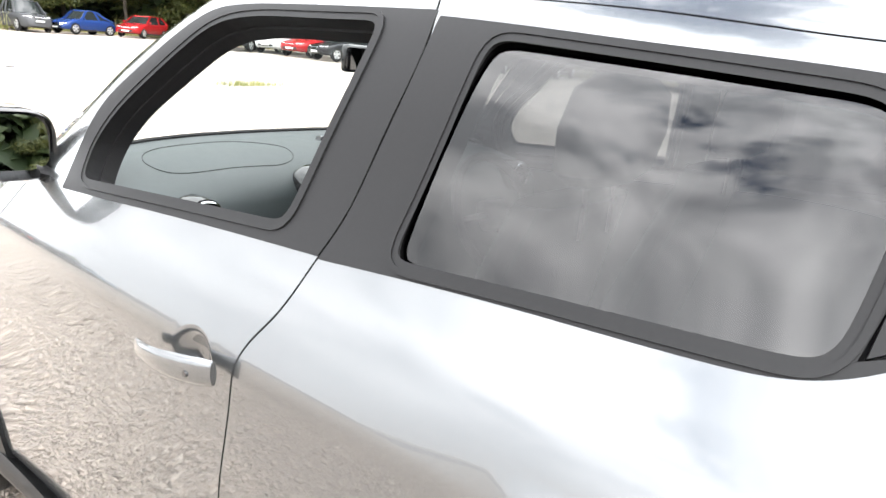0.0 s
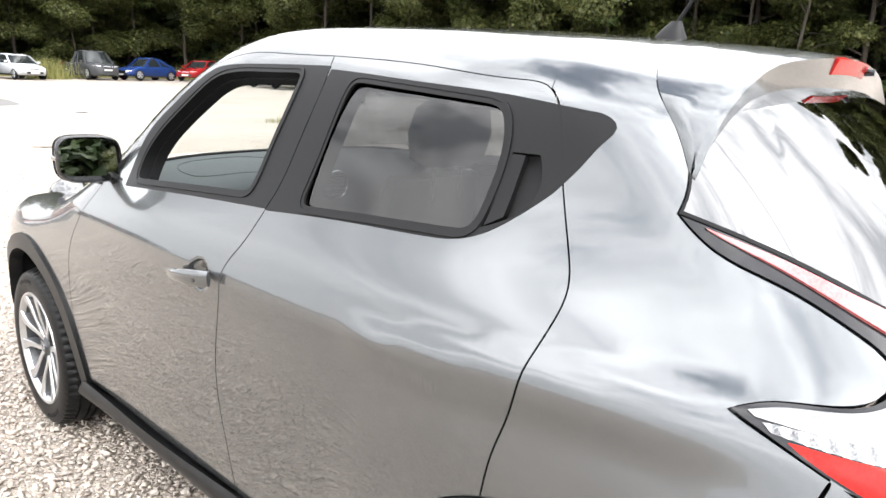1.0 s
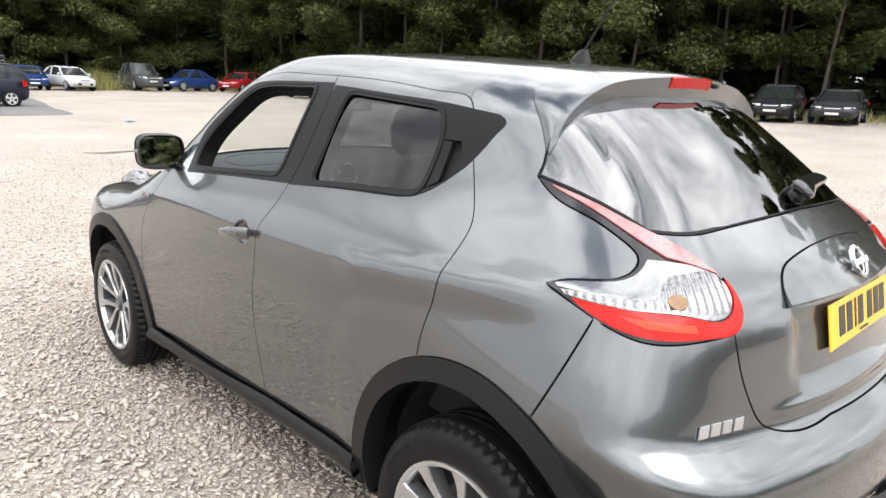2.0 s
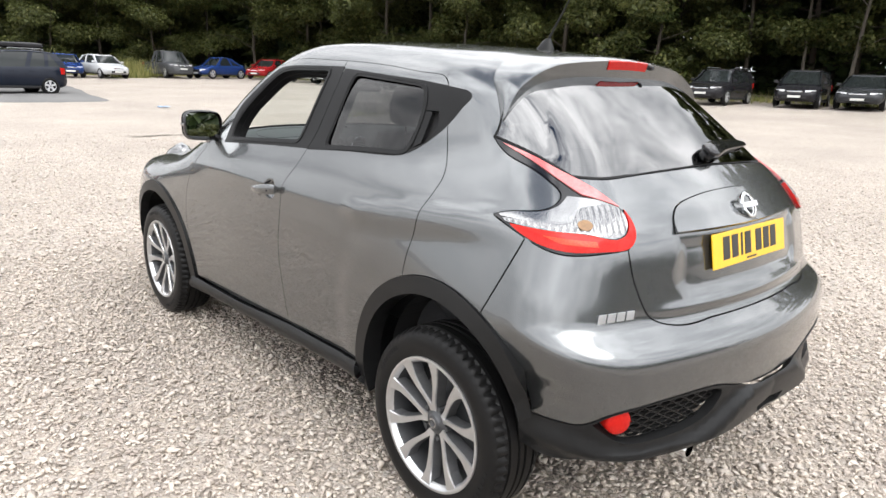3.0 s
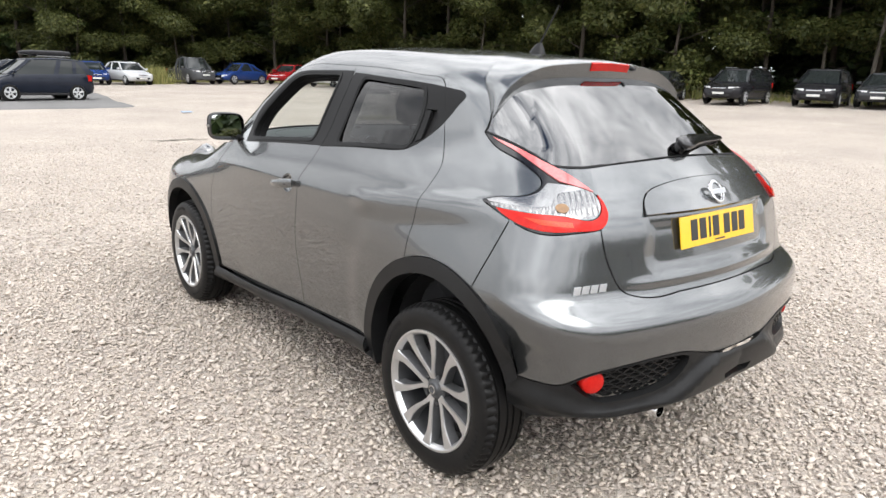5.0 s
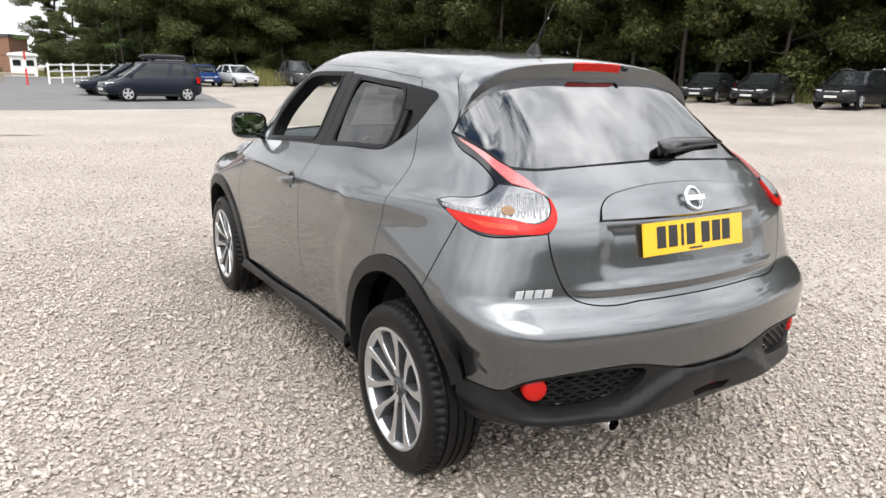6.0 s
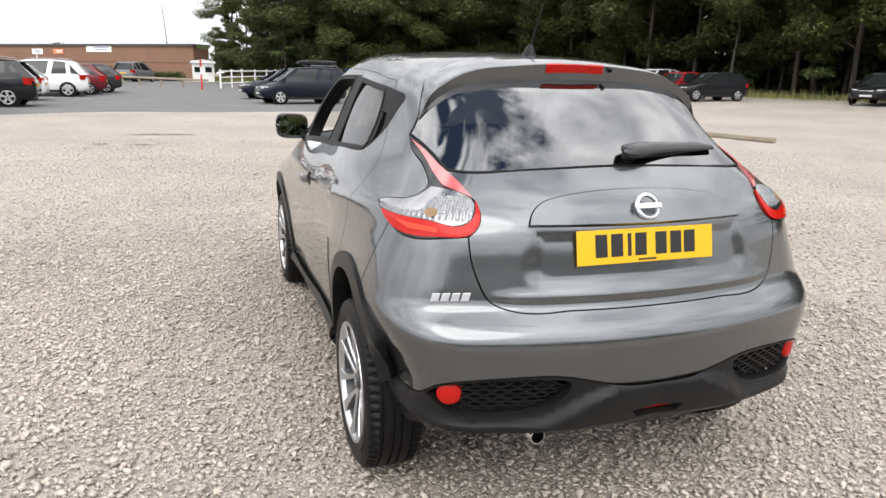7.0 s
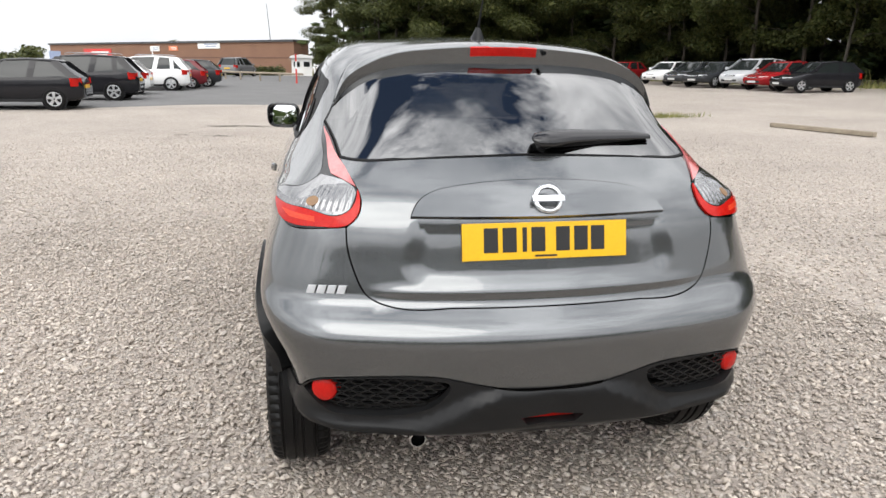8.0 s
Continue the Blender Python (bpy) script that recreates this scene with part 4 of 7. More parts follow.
# number plate, its characters as plain bars
plate_m = Matrix.Translation((0, -0.604, 0.984)) @ pose(0, 0, 0, 79, 0, 0)
bm = prism_bm([(-0.26, -0.0555), (0.26, -0.0555), (0.26, 0.0555), (-0.26, 0.0555)], 0.004, None, 0.0012)
plate = part("number_plate", bm, PLATE_YELLOW, car, "yellow rear number plate")
plate.matrix_basis = plate_m
for k, x in enumerate((-0.172, -0.114, -0.067, -0.024, 0.054, 0.112, 0.166)):
    wide = 0.014 if k == 2 else 0.044
    bm = box_bm((wide, 0.074, 0.0012), (x, 0.004, 0.0046), 0.0004, 1)
    part("character_bar", bm, PLATE_BLACK, plate)
part("maker_bar", box_bm((0.07, 0.006, 0.001), (0.0, -0.046, 0.0045)), PLATE_BLACK, plate)

# roof, spoiler, screen, bonnet
edge_line = curve_of((0.147, 0.262, 0.33, 0.55, 0.80, 0.905, 1.12, 1.32, 1.48, 1.60, 1.74, 1.89, 2.05), (1.530, 1.502, 1.508, 1.526, 1.541, 1.545, 1.550, 1.546, 1.512, 1.428, 1.288, 1.130, 1.085))


def edge_rows(ys):
    p = wrap_chart(np.stack([np.asarray(ys, float), edge_line(ys)], 1))
    return [(float(a), float(b)) for a, b in p[:, :2]]


spoiler_corner = wrap_chart(np.array(sz((-0.49, 0.122, 1.525))))[0]
corner_s = sz((-0.49, 0.122, 1.525))[0]
seam_rows = [(corner_s[0] + (0.262 - corner_s[0]) * u, corner_s[1] + (1.502 - corner_s[1]) * u) for u in np.linspace(0, 1, 9)]
left = [(float(a), float(b)) for a, b in wrap_chart(np.array(seam_rows))[:-1, :2]] + edge_rows(np.linspace(0.262, 1.37, 48))
front_bow = [left[-1], (-0.35, 1.40), (0.0, 1.42), (0.35, 1.40), (-left[-1][0], left[-1][1])]
rear_bow = [(-left[0][0], left[0][1]), (0.30, 0.20), (0.0, 0.215), (-0.30, 0.20), left[0]]
roof = np.concatenate([np.array(left)[:-1], bend(front_bow)[:-1], np.array([(-x, y) for x, y in left[::-1]])[:-1], bend(rear_bow)[:-1]])


panel("roof", PAINT, roof, car, chart=top_chart, step=0.03, gap=-0.014, depth=0.0, proud=-0.0015)
# frame strip between door top and roof edge, and the screen pillar
edge_top = [(float(y), float(edge_line(y)[0])) for y in np.linspace(0.262, 1.89, 70)]
pillar = outline_of([top_rows[top_turn], edge_top[0]], edge_top,
                    [edge_top[-1], (1.89, 1.10)], a_line[::-1], top_front[::-1], top_rows[top_turn:][::-1])
panel("roof_rail", PAINT, pillar, car, both=True, gap=0.0002)
screen_left = edge_rows(np.linspace(1.39, 1.97, 16))
screen = np.concatenate([np.array(screen_left)[:-1], bend([screen_left[-1], (-0.4, 2.08), (0.0, 2.12), (0.4, 2.08), (-screen_left[-1][0], screen_left[-1][1])])[:-1],
                         np.array([(-x, y) for x, y in screen_left[::-1]])[:-1], bend([(-screen_left[0][0], screen_left[0][1]), (0.35, 1.42), (0.0, 1.44), (-0.35, 1.42), screen_left[0]])[:-1]])
panel("windscreen", GLASS, screen, car, "clear windscreen", chart=top_chart, step=0.05, depth=0.0)
bonnet_left = [(-0.70, 2.06), (-0.69, 2.3), (-0.66, 2.6), (-0.60, 2.9), (-0.50, 3.12)]
bonnet = np.concatenate([bend(bonnet_left)[:-1], bend([bonnet_left[-1], (-0.25, 3.2), (0, 3.22), (0.25, 3.2), (0.50, 3.12)])[:-1], bend([(-x, y) for x, y in bonnet_left[::-1]])[:-1],
                         bend([(0.70, 2.06), (0.4, 2.12), (0, 2.15), (-0.4, 2.12), (-0.70, 2.06)])[:-1]])
panel("bonnet", PAINT, bonnet, car, chart=top_chart, step=0.04)
nose = outline_of([(3.1, 0.84), (3.16, 0.6), (3.1, 0.30)], [(3.1, 0.30), (3.25, 0.30)], [(3.25, 0.30), (3.27, 0.6), (3.24, 0.8)], [(3.24, 0.8), (3.1, 0.84)])
panel("front_bumper_end", PAINT, nose, car, both=True)
bm = box_bm((1.15, 0.10, 0.55), (0, 3.30, 0.52), 0.045, 3)
part("front_bumper", bm, PAINT, car, smooth=True)

# spoiler: lofted from the left foot over the roof to the right foot
def spoiler_section(x, y_front, z_front, y_lip, z_lip, thick, reach):
    low = z_lip - thick
    foot_z = low - 0.016
    foot_y = float(rear_line(foot_z)[0] + 0.24 * x * x) - 0.001
    foot_y = max(foot_y, y_lip + 0.25 * thick + 0.008)
    return [(x, y_front, z_front), (x, (y_front + y_lip) / 2, z_front * 0.45 + z_lip * 0.55 + 0.004), (x, y_lip + 0.012, z_lip + 0.001), (x, y_lip, z_lip - 0.006), (x, y_lip + 0.25 * thick, low),
            (x, y_lip + 0.25 * thick + 0.008, low - 0.003), (x, min(foot_y + 0.012, y_front - 0.006), foot_z), (x, y_front - 0.004, min(z_front - 0.03, foot_z))]


secs = []
lip_line = curve_of((0.0, 0.15, 0.28, 0.39, 0.47, 0.535, 0.575, 0.607), (1.566, 1.561, 1.551, 1.536, 1.508, 1.472, 1.430, 1.362))
lip_back = curve_of((0.0, 0.28, 0.47, 0.575, 0.607), (-0.068, -0.052, -0.036, -0.028, -0.020))
shut_places = wrap_chart(bend(spoiler_shut, 0.01))
shut_x = np.abs(shut_places[:, 0])
shut_order = np.argsort(shut_x)
bow_rows = bend(rear_bow)
bow_order = np.argsort(bow_rows[:, 0])
x_corner, x_end = float(shut_x.min()), float(shut_x.max())
for x in np.concatenate([np.linspace(-x_end, -x_corner, 12), np.linspace(-x_corner, x_corner, 19)[1:-1], np.linspace(x_corner, x_end, 12)]):
    a = abs(x)
    if a < x_corner - 1e-6:
        yf = float(np.interp(x, bow_rows[bow_order, 0], bow_rows[bow_order, 1]))
        zf = float(top_chart(np.array([(x, yf)]))[0][2])
    else:
        yf = float(np.interp(a, shut_x[shut_order], shut_places[shut_order, 1]))
        zf = float(np.interp(a, shut_x[shut_order], shut_places[shut_order, 2]))
    a_lip = min(a, 0.607)
    secs.append(spoiler_section(x, yf, zf + 0.001, min(float(lip_back(a_lip)[0]), yf - 0.012), min(float(lip_line(a_lip)[0]), zf + 0.03), 0.066 * max(0.10, min(1.0, (x_end + 0.008 - a) / 0.05)), 0))
spoiler = part("spoiler", loft_bm(secs), PAINT, car, smooth=True, sharp=50)
bm = loft_bm([[(x, -0.062 + 0.25 * x * x, 1.562 - 0.20 * x * x), (x, -0.071 + 0.25 * x * x, 1.557 - 0.20 * x * x), (x, -0.0605 + 0.25 * x * x, 1.528 - 0.20 * x * x), (x, -0.05 + 0.25 * x * x, 1.528 - 0.20 * x * x)]
              for x in (-0.122, -0.116, -0.06, 0.0, 0.06, 0.116, 0.122)])
part("brake_light", bm, RED_LENS, spoiler, "red high brake light")
part("washer_jet", lathe_bm([(0.0, -0.012), (0.007, -0.012), (0.008, 0.0), (0.008, 0.01)], 12, "y", at=(0.150, -0.063, 1.540)), GLOSS_BLACK, spoiler, smooth=True)
mast_base = Vector((0.0, 0.345, 1.598))
secs = [[mast_base + Vector((0.028 * f * math.cos(a), 0.045 * f * math.sin(a) - g, h)) for a in (2 * math.pi * k / 14 for k in range(14))] for f, g, h in ((1, 0, -0.004), (0.9, 0, 0.012), (0.55, 0.006, 0.034), (0.3, 0.012, 0.048))]
antenna = part("antenna", loft_bm(secs), CLADDING, car, "black roof antenna", smooth=True)
part("mast", tube_bm([mast_base + Vector((0, -0.01, 0.04)), mast_base + Vector((0, -0.11, 0.2))], [0.005, 0.003], 8), CLADDING, antenna)

# door handles, rear pocket handles, mirrors
for side in (-1, 1):
    def flip(p):
        return (p[0] * -side, p[1], p[2])
    secs = []
    for u in np.linspace(0, 1, 12):
        y = 1.245 - 0.205 * u
        c = wrap_chart(np.array([(y, 0.962 + 0.022 * u)]))[0]
        n = skin_normals(c[None])[0]
        off = 0.006 + 0.034 * math.sin(math.pi * min(1.0, 0.12 + 0.8 * u)) ** 0.6
        tall, deep = 0.012 + 0.010 * min(1, u * 1.6) * (1 if u < 0.93 else 0.75), 0.009 * (1 if 0.05 < u < 0.95 else 0.6)
        c = c + n * off
        ring = [c + np.array((n[0] * deep * math.cos(a), 0, tall * math.sin(a) + n[2] * deep * math.cos(a))) for a in (2 * math.pi * k / 12 for k in range(12))]
        secs.append([flip(p) for p in ring])
    handle = part("door_handle", loft_bm(secs), PAINT, car, "body-coloured grab handle", smooth=True)
    c = wrap_chart(np.array([(1.078, 0.978)]))[0] + np.array((-0.040, 0, 0))
    part("key_lock", lathe_bm([(0.0, -side * -0.003), (0.005, -side * -0.003), (0.006, 0.004 * -side)], 12, "x", at=flip(c)), GLOSS_BLACK, handle, smooth=True)
    # broad flush blade over the pocket's front half
    blade = outline_of(sz((-0.723, 0.306, 1.232), (-0.671, 0.291, 1.359)), sz((-0.671, 0.291, 1.359), (-0.667, 0.265, 1.358)), sz((-0.667, 0.265, 1.358), (-0.687, 0.269, 1.305), (-0.710, 0.273, 1.251)), sz((-0.710, 0.273, 1.251), (-0.723, 0.306, 1.232)), step=0.006)
    panel("rear_door_handle", TRIM, blade, car, "hidden black pull handle", mirror=side > 0, proud=0.002, depth=0.014, gap=0.0, step=0.012)
    # door mirror
    secs = []
    for y, w, h, cx, cz in ((1.80, 0.091, 0.070, -0.855, 1.194), (1.812, 0.096, 0.075, -0.855, 1.194), (1.85, 0.094, 0.074, -0.850, 1.192), (1.89, 0.080, 0.064, -0.838, 1.188), (1.925, 0.055, 0.046, -0.822, 1.184), (1.94, 0.03, 0.026, -0.815, 1.182)):
        ring = []
        for k in range(28):
            a = 2 * math.pi * k / 28
            ca, sa = math.cos(a), math.sin(a)
            e = 0.55
            ring.append(flip((cx + w * math.copysign(abs(ca) ** e, ca), y + 0.25 * (cx + 0.858 + w * ca) * -1 * 0.3, cz + h * math.copysign(abs(sa) ** e, sa) + 0.08 * w * ca * -0.6)))
        secs.append(ring)
    bm = loft_bm(secs, caps=False)
    bm.faces.new(list(bm.verts)[-28:])
    mirror_body = part("door_mirror", bm, GLOSS_BLACK, car, "door mirror with black rim and grey shell", smooth=True)
    bm = bmesh.new()
    ring = [flip((-0.855 + 0.082 * math.copysign(abs(math.cos(a)) ** 0.5, math.cos(a)), 1.834 - 0.265 * 0.082 * math.copysign(abs(math.cos(a)) ** 0.5, math.cos(a)) + 0.10 * 0.058 * math.copysign(abs(math.sin(a)) ** 0.5, math.sin(a)), 1.196 + 0.058 * math.copysign(abs(math.sin(a)) ** 0.5, math.sin(a)))) for a in (2 * math.pi * k / 28 for k in range(28))]
    bm.faces.new([bm.verts.new(p) for p in (ring if side < 0 else ring[::-1])])
    part("mirror_glass", bm, MIRROR, mirror_body, "silvered mirror glass")
    shell = [[flip((-0.858 + (p[0] * -side + 0.858) * 1.03, p[1] + 0.006, 1.195 + (p[2] - 1.195) * 1.03)) for p in ring] for ring in secs[2:]]
    part("mirror_shell", loft_bm(shell), PAINT, mirror_body, "grey painted shell", smooth=True)
    part("mirror_foot", loft_bm([[flip(Vector((x, 1.83, z)) + Vector((0, 0.035 * math.cos(a), 0.018 * math.sin(a)))) for a in (2 * math.pi * k / 10 for k in range(10))] for x, z in ((-0.80, 1.135), (-0.77, 1.125), (-0.73, 1.125))]), TRIM, mirror_body, smooth=True)
    part("indicator", box_bm((0.012, 0.05, 0.016), flip((-0.946, 1.84, 1.198)), 0.005), CLEAR_LENS, mirror_body)
    # upper front lamp on the wing
    secs = [[flip(Vector((-0.60, 2.86, 0.90)) + Vector((0.075 * f * math.cos(a), 0.15 * f * math.sin(a), h + 0.05 * math.sin(a) * -0.6))) for a in (2 * math.pi * k / 16 for k in range(16))] for f, h in ((1.0, 0.0), (0.93, 0.035), (0.75, 0.06), (0.4, 0.075))]
    part("front_position_lamp", loft_bm(secs), CLEAR_LENS, car, "clear raised front lamp", smooth=True)

# exhaust, underside, liners
bm = lathe_bm([(0.022, 0.0), (0.025, 0.0), (0.027, 0.004), (0.027, 0.16), (0.022, 0.16)], 24, "y", at=(-0.402, -0.690, 0.396), closed=True)
part("exhaust_tip", bm, CHROME, car, "bright exhaust tip", smooth=True)
bm = lathe_bm([(0.0, 0.07), (0.0225, 0.07)], 20, "y", at=(-0.402, -0.690, 0.396))
part("exhaust_bore", bm, DARK, car)
bm = box_bm((1.45, 3.4, 0.10), (0, 1.4, 0.32), 0.02)
box_bm((0.95, 0.40, 0.10), (0, -0.30, 0.43), 0.04, bm=bm)
part("underbody", bm, DARK, car)
for y in (0.0, 2.53):
    for side in (-1, 1):
        bm = bmesh.new()
        rows = []
        for k in range(19):
            a = math.radians(-20 + (185 if y == 0 else 220) * k / 18)
            rows.append([(side * (0.73 if y == 0 else 0.82), y + 0.40 * math.cos(a), 0.385 + 0.40 * math.sin(a)), (side * 0.52, y + 0.40 * math.cos(a), 0.385 + 0.40 * math.sin(a)), (side * 0.52, y + 0.02 * math.cos(a), 0.385 + 0.02 * math.sin(a))])
        loft_bm(rows, closed=False, caps=False, bm=bm)
        part("wheel_liner", bm, DARK, car)
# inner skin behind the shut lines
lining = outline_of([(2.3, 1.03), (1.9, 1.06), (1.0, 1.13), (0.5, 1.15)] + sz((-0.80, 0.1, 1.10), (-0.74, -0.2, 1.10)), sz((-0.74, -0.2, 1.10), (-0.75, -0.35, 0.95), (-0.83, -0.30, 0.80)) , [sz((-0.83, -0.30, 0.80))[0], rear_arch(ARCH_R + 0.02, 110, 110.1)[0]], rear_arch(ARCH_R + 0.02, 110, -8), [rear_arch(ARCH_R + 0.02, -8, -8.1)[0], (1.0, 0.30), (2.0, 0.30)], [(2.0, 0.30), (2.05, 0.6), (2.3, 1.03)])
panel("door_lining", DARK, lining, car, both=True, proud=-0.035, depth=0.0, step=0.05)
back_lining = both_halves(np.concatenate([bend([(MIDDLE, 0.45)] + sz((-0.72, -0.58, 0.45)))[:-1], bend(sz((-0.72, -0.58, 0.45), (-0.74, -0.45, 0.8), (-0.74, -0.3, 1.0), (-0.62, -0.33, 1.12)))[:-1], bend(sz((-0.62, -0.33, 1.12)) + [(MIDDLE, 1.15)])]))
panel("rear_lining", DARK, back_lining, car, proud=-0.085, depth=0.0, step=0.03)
# headliner
head = roof * (0.93, 1.0)
panel("headliner", HEADLINER, head, car, chart=top_chart, step=0.08, proud=-0.04, depth=0.0)


# ---- wheels ----
def make_wheel():
    hub = new("wheel")
    hub.parent = car
    prof = [(0.225, -0.095), (0.243, -0.104), (0.270, -0.1085), (0.300, -0.106), (0.318, -0.096), (0.327, -0.082)]
    prof += [(0.331, -0.066), (0.3325, -0.060), (0.3245, -0.0585), (0.3245, -0.051), (0.333, -0.0495), (0.334, -0.020), (0.326, -0.0185), (0.326, -0.0105), (0.334, -0.009)]
    full = prof + [(r, -x) for r, x in prof[::-1]]
    sides = 180
    bm = bmesh.new()
    rings = []
    for j, (r, h) in enumerate(full):
        ring = []
        for k in range(sides):
            a = 2 * math.pi * k / sides
            rr = r
            if abs(abs(h) - 0.076) < 0.014 and k % 3 == 0:
                rr -= 0.010
            ring.append(bm.verts.new((h, rr * math.cos(a), rr * math.sin(a))))
        rings.append(ring)
    for a, b in zip(rings, rings[1:]):
        for k in range(sides):
            bm.faces.new((a[k], a[(k + 1) % sides], b[(k + 1) % sides], b[k]))
    tyre = part("tyre", bm, TYRE, hub, "black road tyre", smooth=True, sharp=35)
    for r0, span, count in ((0.283, 34, 7), (0.283, 30, 9)):
        bm = bmesh.new()
        first = 205 if count == 7 else 40
        for k in range(count):
            a = math.radians(first + span * k / count)
            box_bm((0.0016, 0.012, 0.016), (-0.1085, r0 * math.cos(a), r0 * math.sin(a)), 0.0, bm=bm, turn=pose(0, 0, 0, math.degrees(a) - 90, 0, 0))
        part("sidewall_lettering", bm, RUBBER, tyre)
    rim_prof = [(0.232, -0.096), (0.237, -0.101), (0.236, -0.1055), (0.231, -0.107), (0.225, -0.105), (0.219, -0.096), (0.214, -0.086)]
    rim = part("rim", lathe_bm(rim_prof, 64, "x"), ALLOY, hub, "machined ten-spoke alloy rim", smooth=True)
    # barrel darker than the lip: shade in the spoke gaps is put into its colour
    part("barrel", lathe_bm([(0.2142, -0.0865), (0.212, -0.080), (0.205, -0.03), (0.200, 0.07), (0.21, 0.095)], 64, "x"), ALLOY_DARK, rim, "rim barrel, coloured dark for the shade between spokes", smooth=True)
    # ten spokes in five leaf-shaped pairs
    for leaf in range(5):
        for s in (-1, 1):
            secs, cores = [], []
            for r, da, w, x_face in ((0.040, 4, 0.013, -0.072), (0.072, 11, 0.010, -0.078), (0.105, 16.5, 0.0095, -0.084), (0.140, 19.5, 0.0115, -0.090), (0.175, 20.0, 0.0145, -0.095), (0.205, 18.8, 0.020, -0.100), (0.226, 17.8, 0.027, -0.103)):
                a = math.radians(72 * leaf + 90 + s * da)
                rad, tan = Vector((0, math.cos(a), math.sin(a))), Vector((0, -math.sin(a), math.cos(a)))
                c = rad * r
                lie = Vector((x_face, 0, 0))
                secs.append([c + tan * w + lie + Vector((0.005, 0, 0)), c + tan * (w - 0.0015) + lie, c - tan * (w - 0.0015) + lie, c - tan * w + lie + Vector((0.005, 0, 0))])
                cores.append([c + tan * (w - 0.0005) + lie + Vector((0.003, 0, 0)), c - tan * (w - 0.0005) + lie + Vector((0.003, 0, 0)), c - tan * w * 1.05 + lie + Vector((0.045, 0, 0)), c + tan * w * 1.05 + lie + Vector((0.045, 0, 0))])
            spoke = part("spoke", loft_bm(cores), ALLOY_SIDE, rim, "grey painted spoke")
            part("spoke_face", loft_bm(secs), ALLOY, spoke, "machined spoke face")
    part("centre_cap", lathe_bm([(0.0, -0.083), (0.018, -0.083), (0.026, -0.081), (0.029, -0.076), (0.034, -0.074), (0.045, -0.068), (0.05, -0.05)], 28, "x"), ALLOY_DARK, rim, "dark centre cap", smooth=True)
    bm = lathe_bm([(0.014, -0.0835), (0.014, -0.086), (0.018, -0.086), (0.018, -0.0835)], 24, "x")
    part("cap_emblem", bm, CHROME, rim, smooth=True)
    for k in range(5):
        a = math.radians(72 * k + 90 + 36)
        part("wheel_nut", lathe_bm([(0.0, -0.074), (0.009, -0.074), (0.010, -0.06), (0.010, -0.04)], 6, "x", at=(0, 0.057 * math.cos(a), 0.057 * math.sin(a))), ALLOY_DARK, rim)
    part("brake_disc", lathe_bm([(0.0, -0.02), (0.145, -0.02), (0.147, -0.01), (0.147, 0.01)], 40, "x"), ALLOY_DARK, hub, "worn steel brake disc", smooth=True)
    # added dark disc that stands in for the shade behind the spokes
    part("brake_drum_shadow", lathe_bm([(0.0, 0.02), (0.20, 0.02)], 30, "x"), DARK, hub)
    return hub


wheel = make_wheel()
wheel.matrix_basis = pose(-0.7645, 0.0, 0.334, -16, 0, 0)
for x, y, turn, spin in ((-0.7645, 2.53, 0, 23), (0.7645, 0.0, 180, 10), (0.7645, 2.53, 180, 50)):
    copy_thing(wheel, pose(x, y, 0.334, 0, 0, turn) @ pose(0, 0, 0, spin, 0, 0))


# ---- cabin ----
def seat_bm(wide, at, lean, tall=0.62):
    x, y, z = at
    secs = []
    for u in np.linspace(0, 1, 9):
        zz = z + tall * u
        yy = y - lean * u
        w = wide / 2 * (1 - 0.28 * u ** 3) * (0.86 + 0.14 * math.sin(math.pi * min(1, u + 0.25)))
        d = 0.075 - 0.03 * u
        secs.append([(x + w * math.copysign(abs(math.cos(a)) ** 0.6, math.cos(a)), yy + d * math.copysign(abs(math.sin(a)) ** 0.7, math.sin(a)), zz) for a in (2 * math.pi * k / 20 for k in range(20))])
    return loft_bm(secs)


def headrest(parent, at):
    x, y, z = at
    secs = []
    for u, w, d in ((0, 0.09, 0.03), (0.12, 0.125, 0.05), (0.5, 0.138, 0.056), (0.85, 0.12, 0.05), (1, 0.08, 0.028)):
        secs.append([(x + w * math.copysign(abs(math.cos(a)) ** 0.6, math.cos(a)), y + d * math.sin(a) - 0.02 * u, z + 0.17 * u) for a in (2 * math.pi * k / 20 for k in range(20))])
    rest = part("headrest", loft_bm(secs), SEAT, parent, "dark padded headrest", smooth=True)
    for dx in (-0.05, 0.05):
        part("headrest_post", tube_bm([(x + dx, y, z - 0.09), (x + dx, y, z + 0.02)], 0.006, 8), CHROME, rest)


for x in (-0.36, 0.36):
    fs = part("front_seat", seat_bm(0.50, (x, 0.98, 0.58), 0.20, 0.66), SEAT, car, "dark cloth front seat", smooth=True)
    part("seat_cushion", box_bm((0.50, 0.52, 0.16), (x, 1.20, 0.55), 0.05, 3), SEAT, fs, smooth=True)
    headrest(fs, (x, 0.74, 1.27))
bench = part("rear_seat", box_bm((1.24, 0.16, 0.56), (0, 0.16, 0.86), 0.06, 3, turn=pose(0, 0, 0, 14, 0, 0)), SEAT, car, "dark cloth rear bench", smooth=True)
part("seat_cushion", box_bm((1.24, 0.48, 0.16), (0, 0.42, 0.58), 0.05, 3), SEAT, bench, smooth=True)
for x in (-0.36, 0.36):
    headrest(bench, (x, 0.05, 1.16))
part("parcel_shelf", box_bm((1.15, 0.38, 0.02), (0, -0.15, 1.06), 0.006), SEAT, car)
secs = []
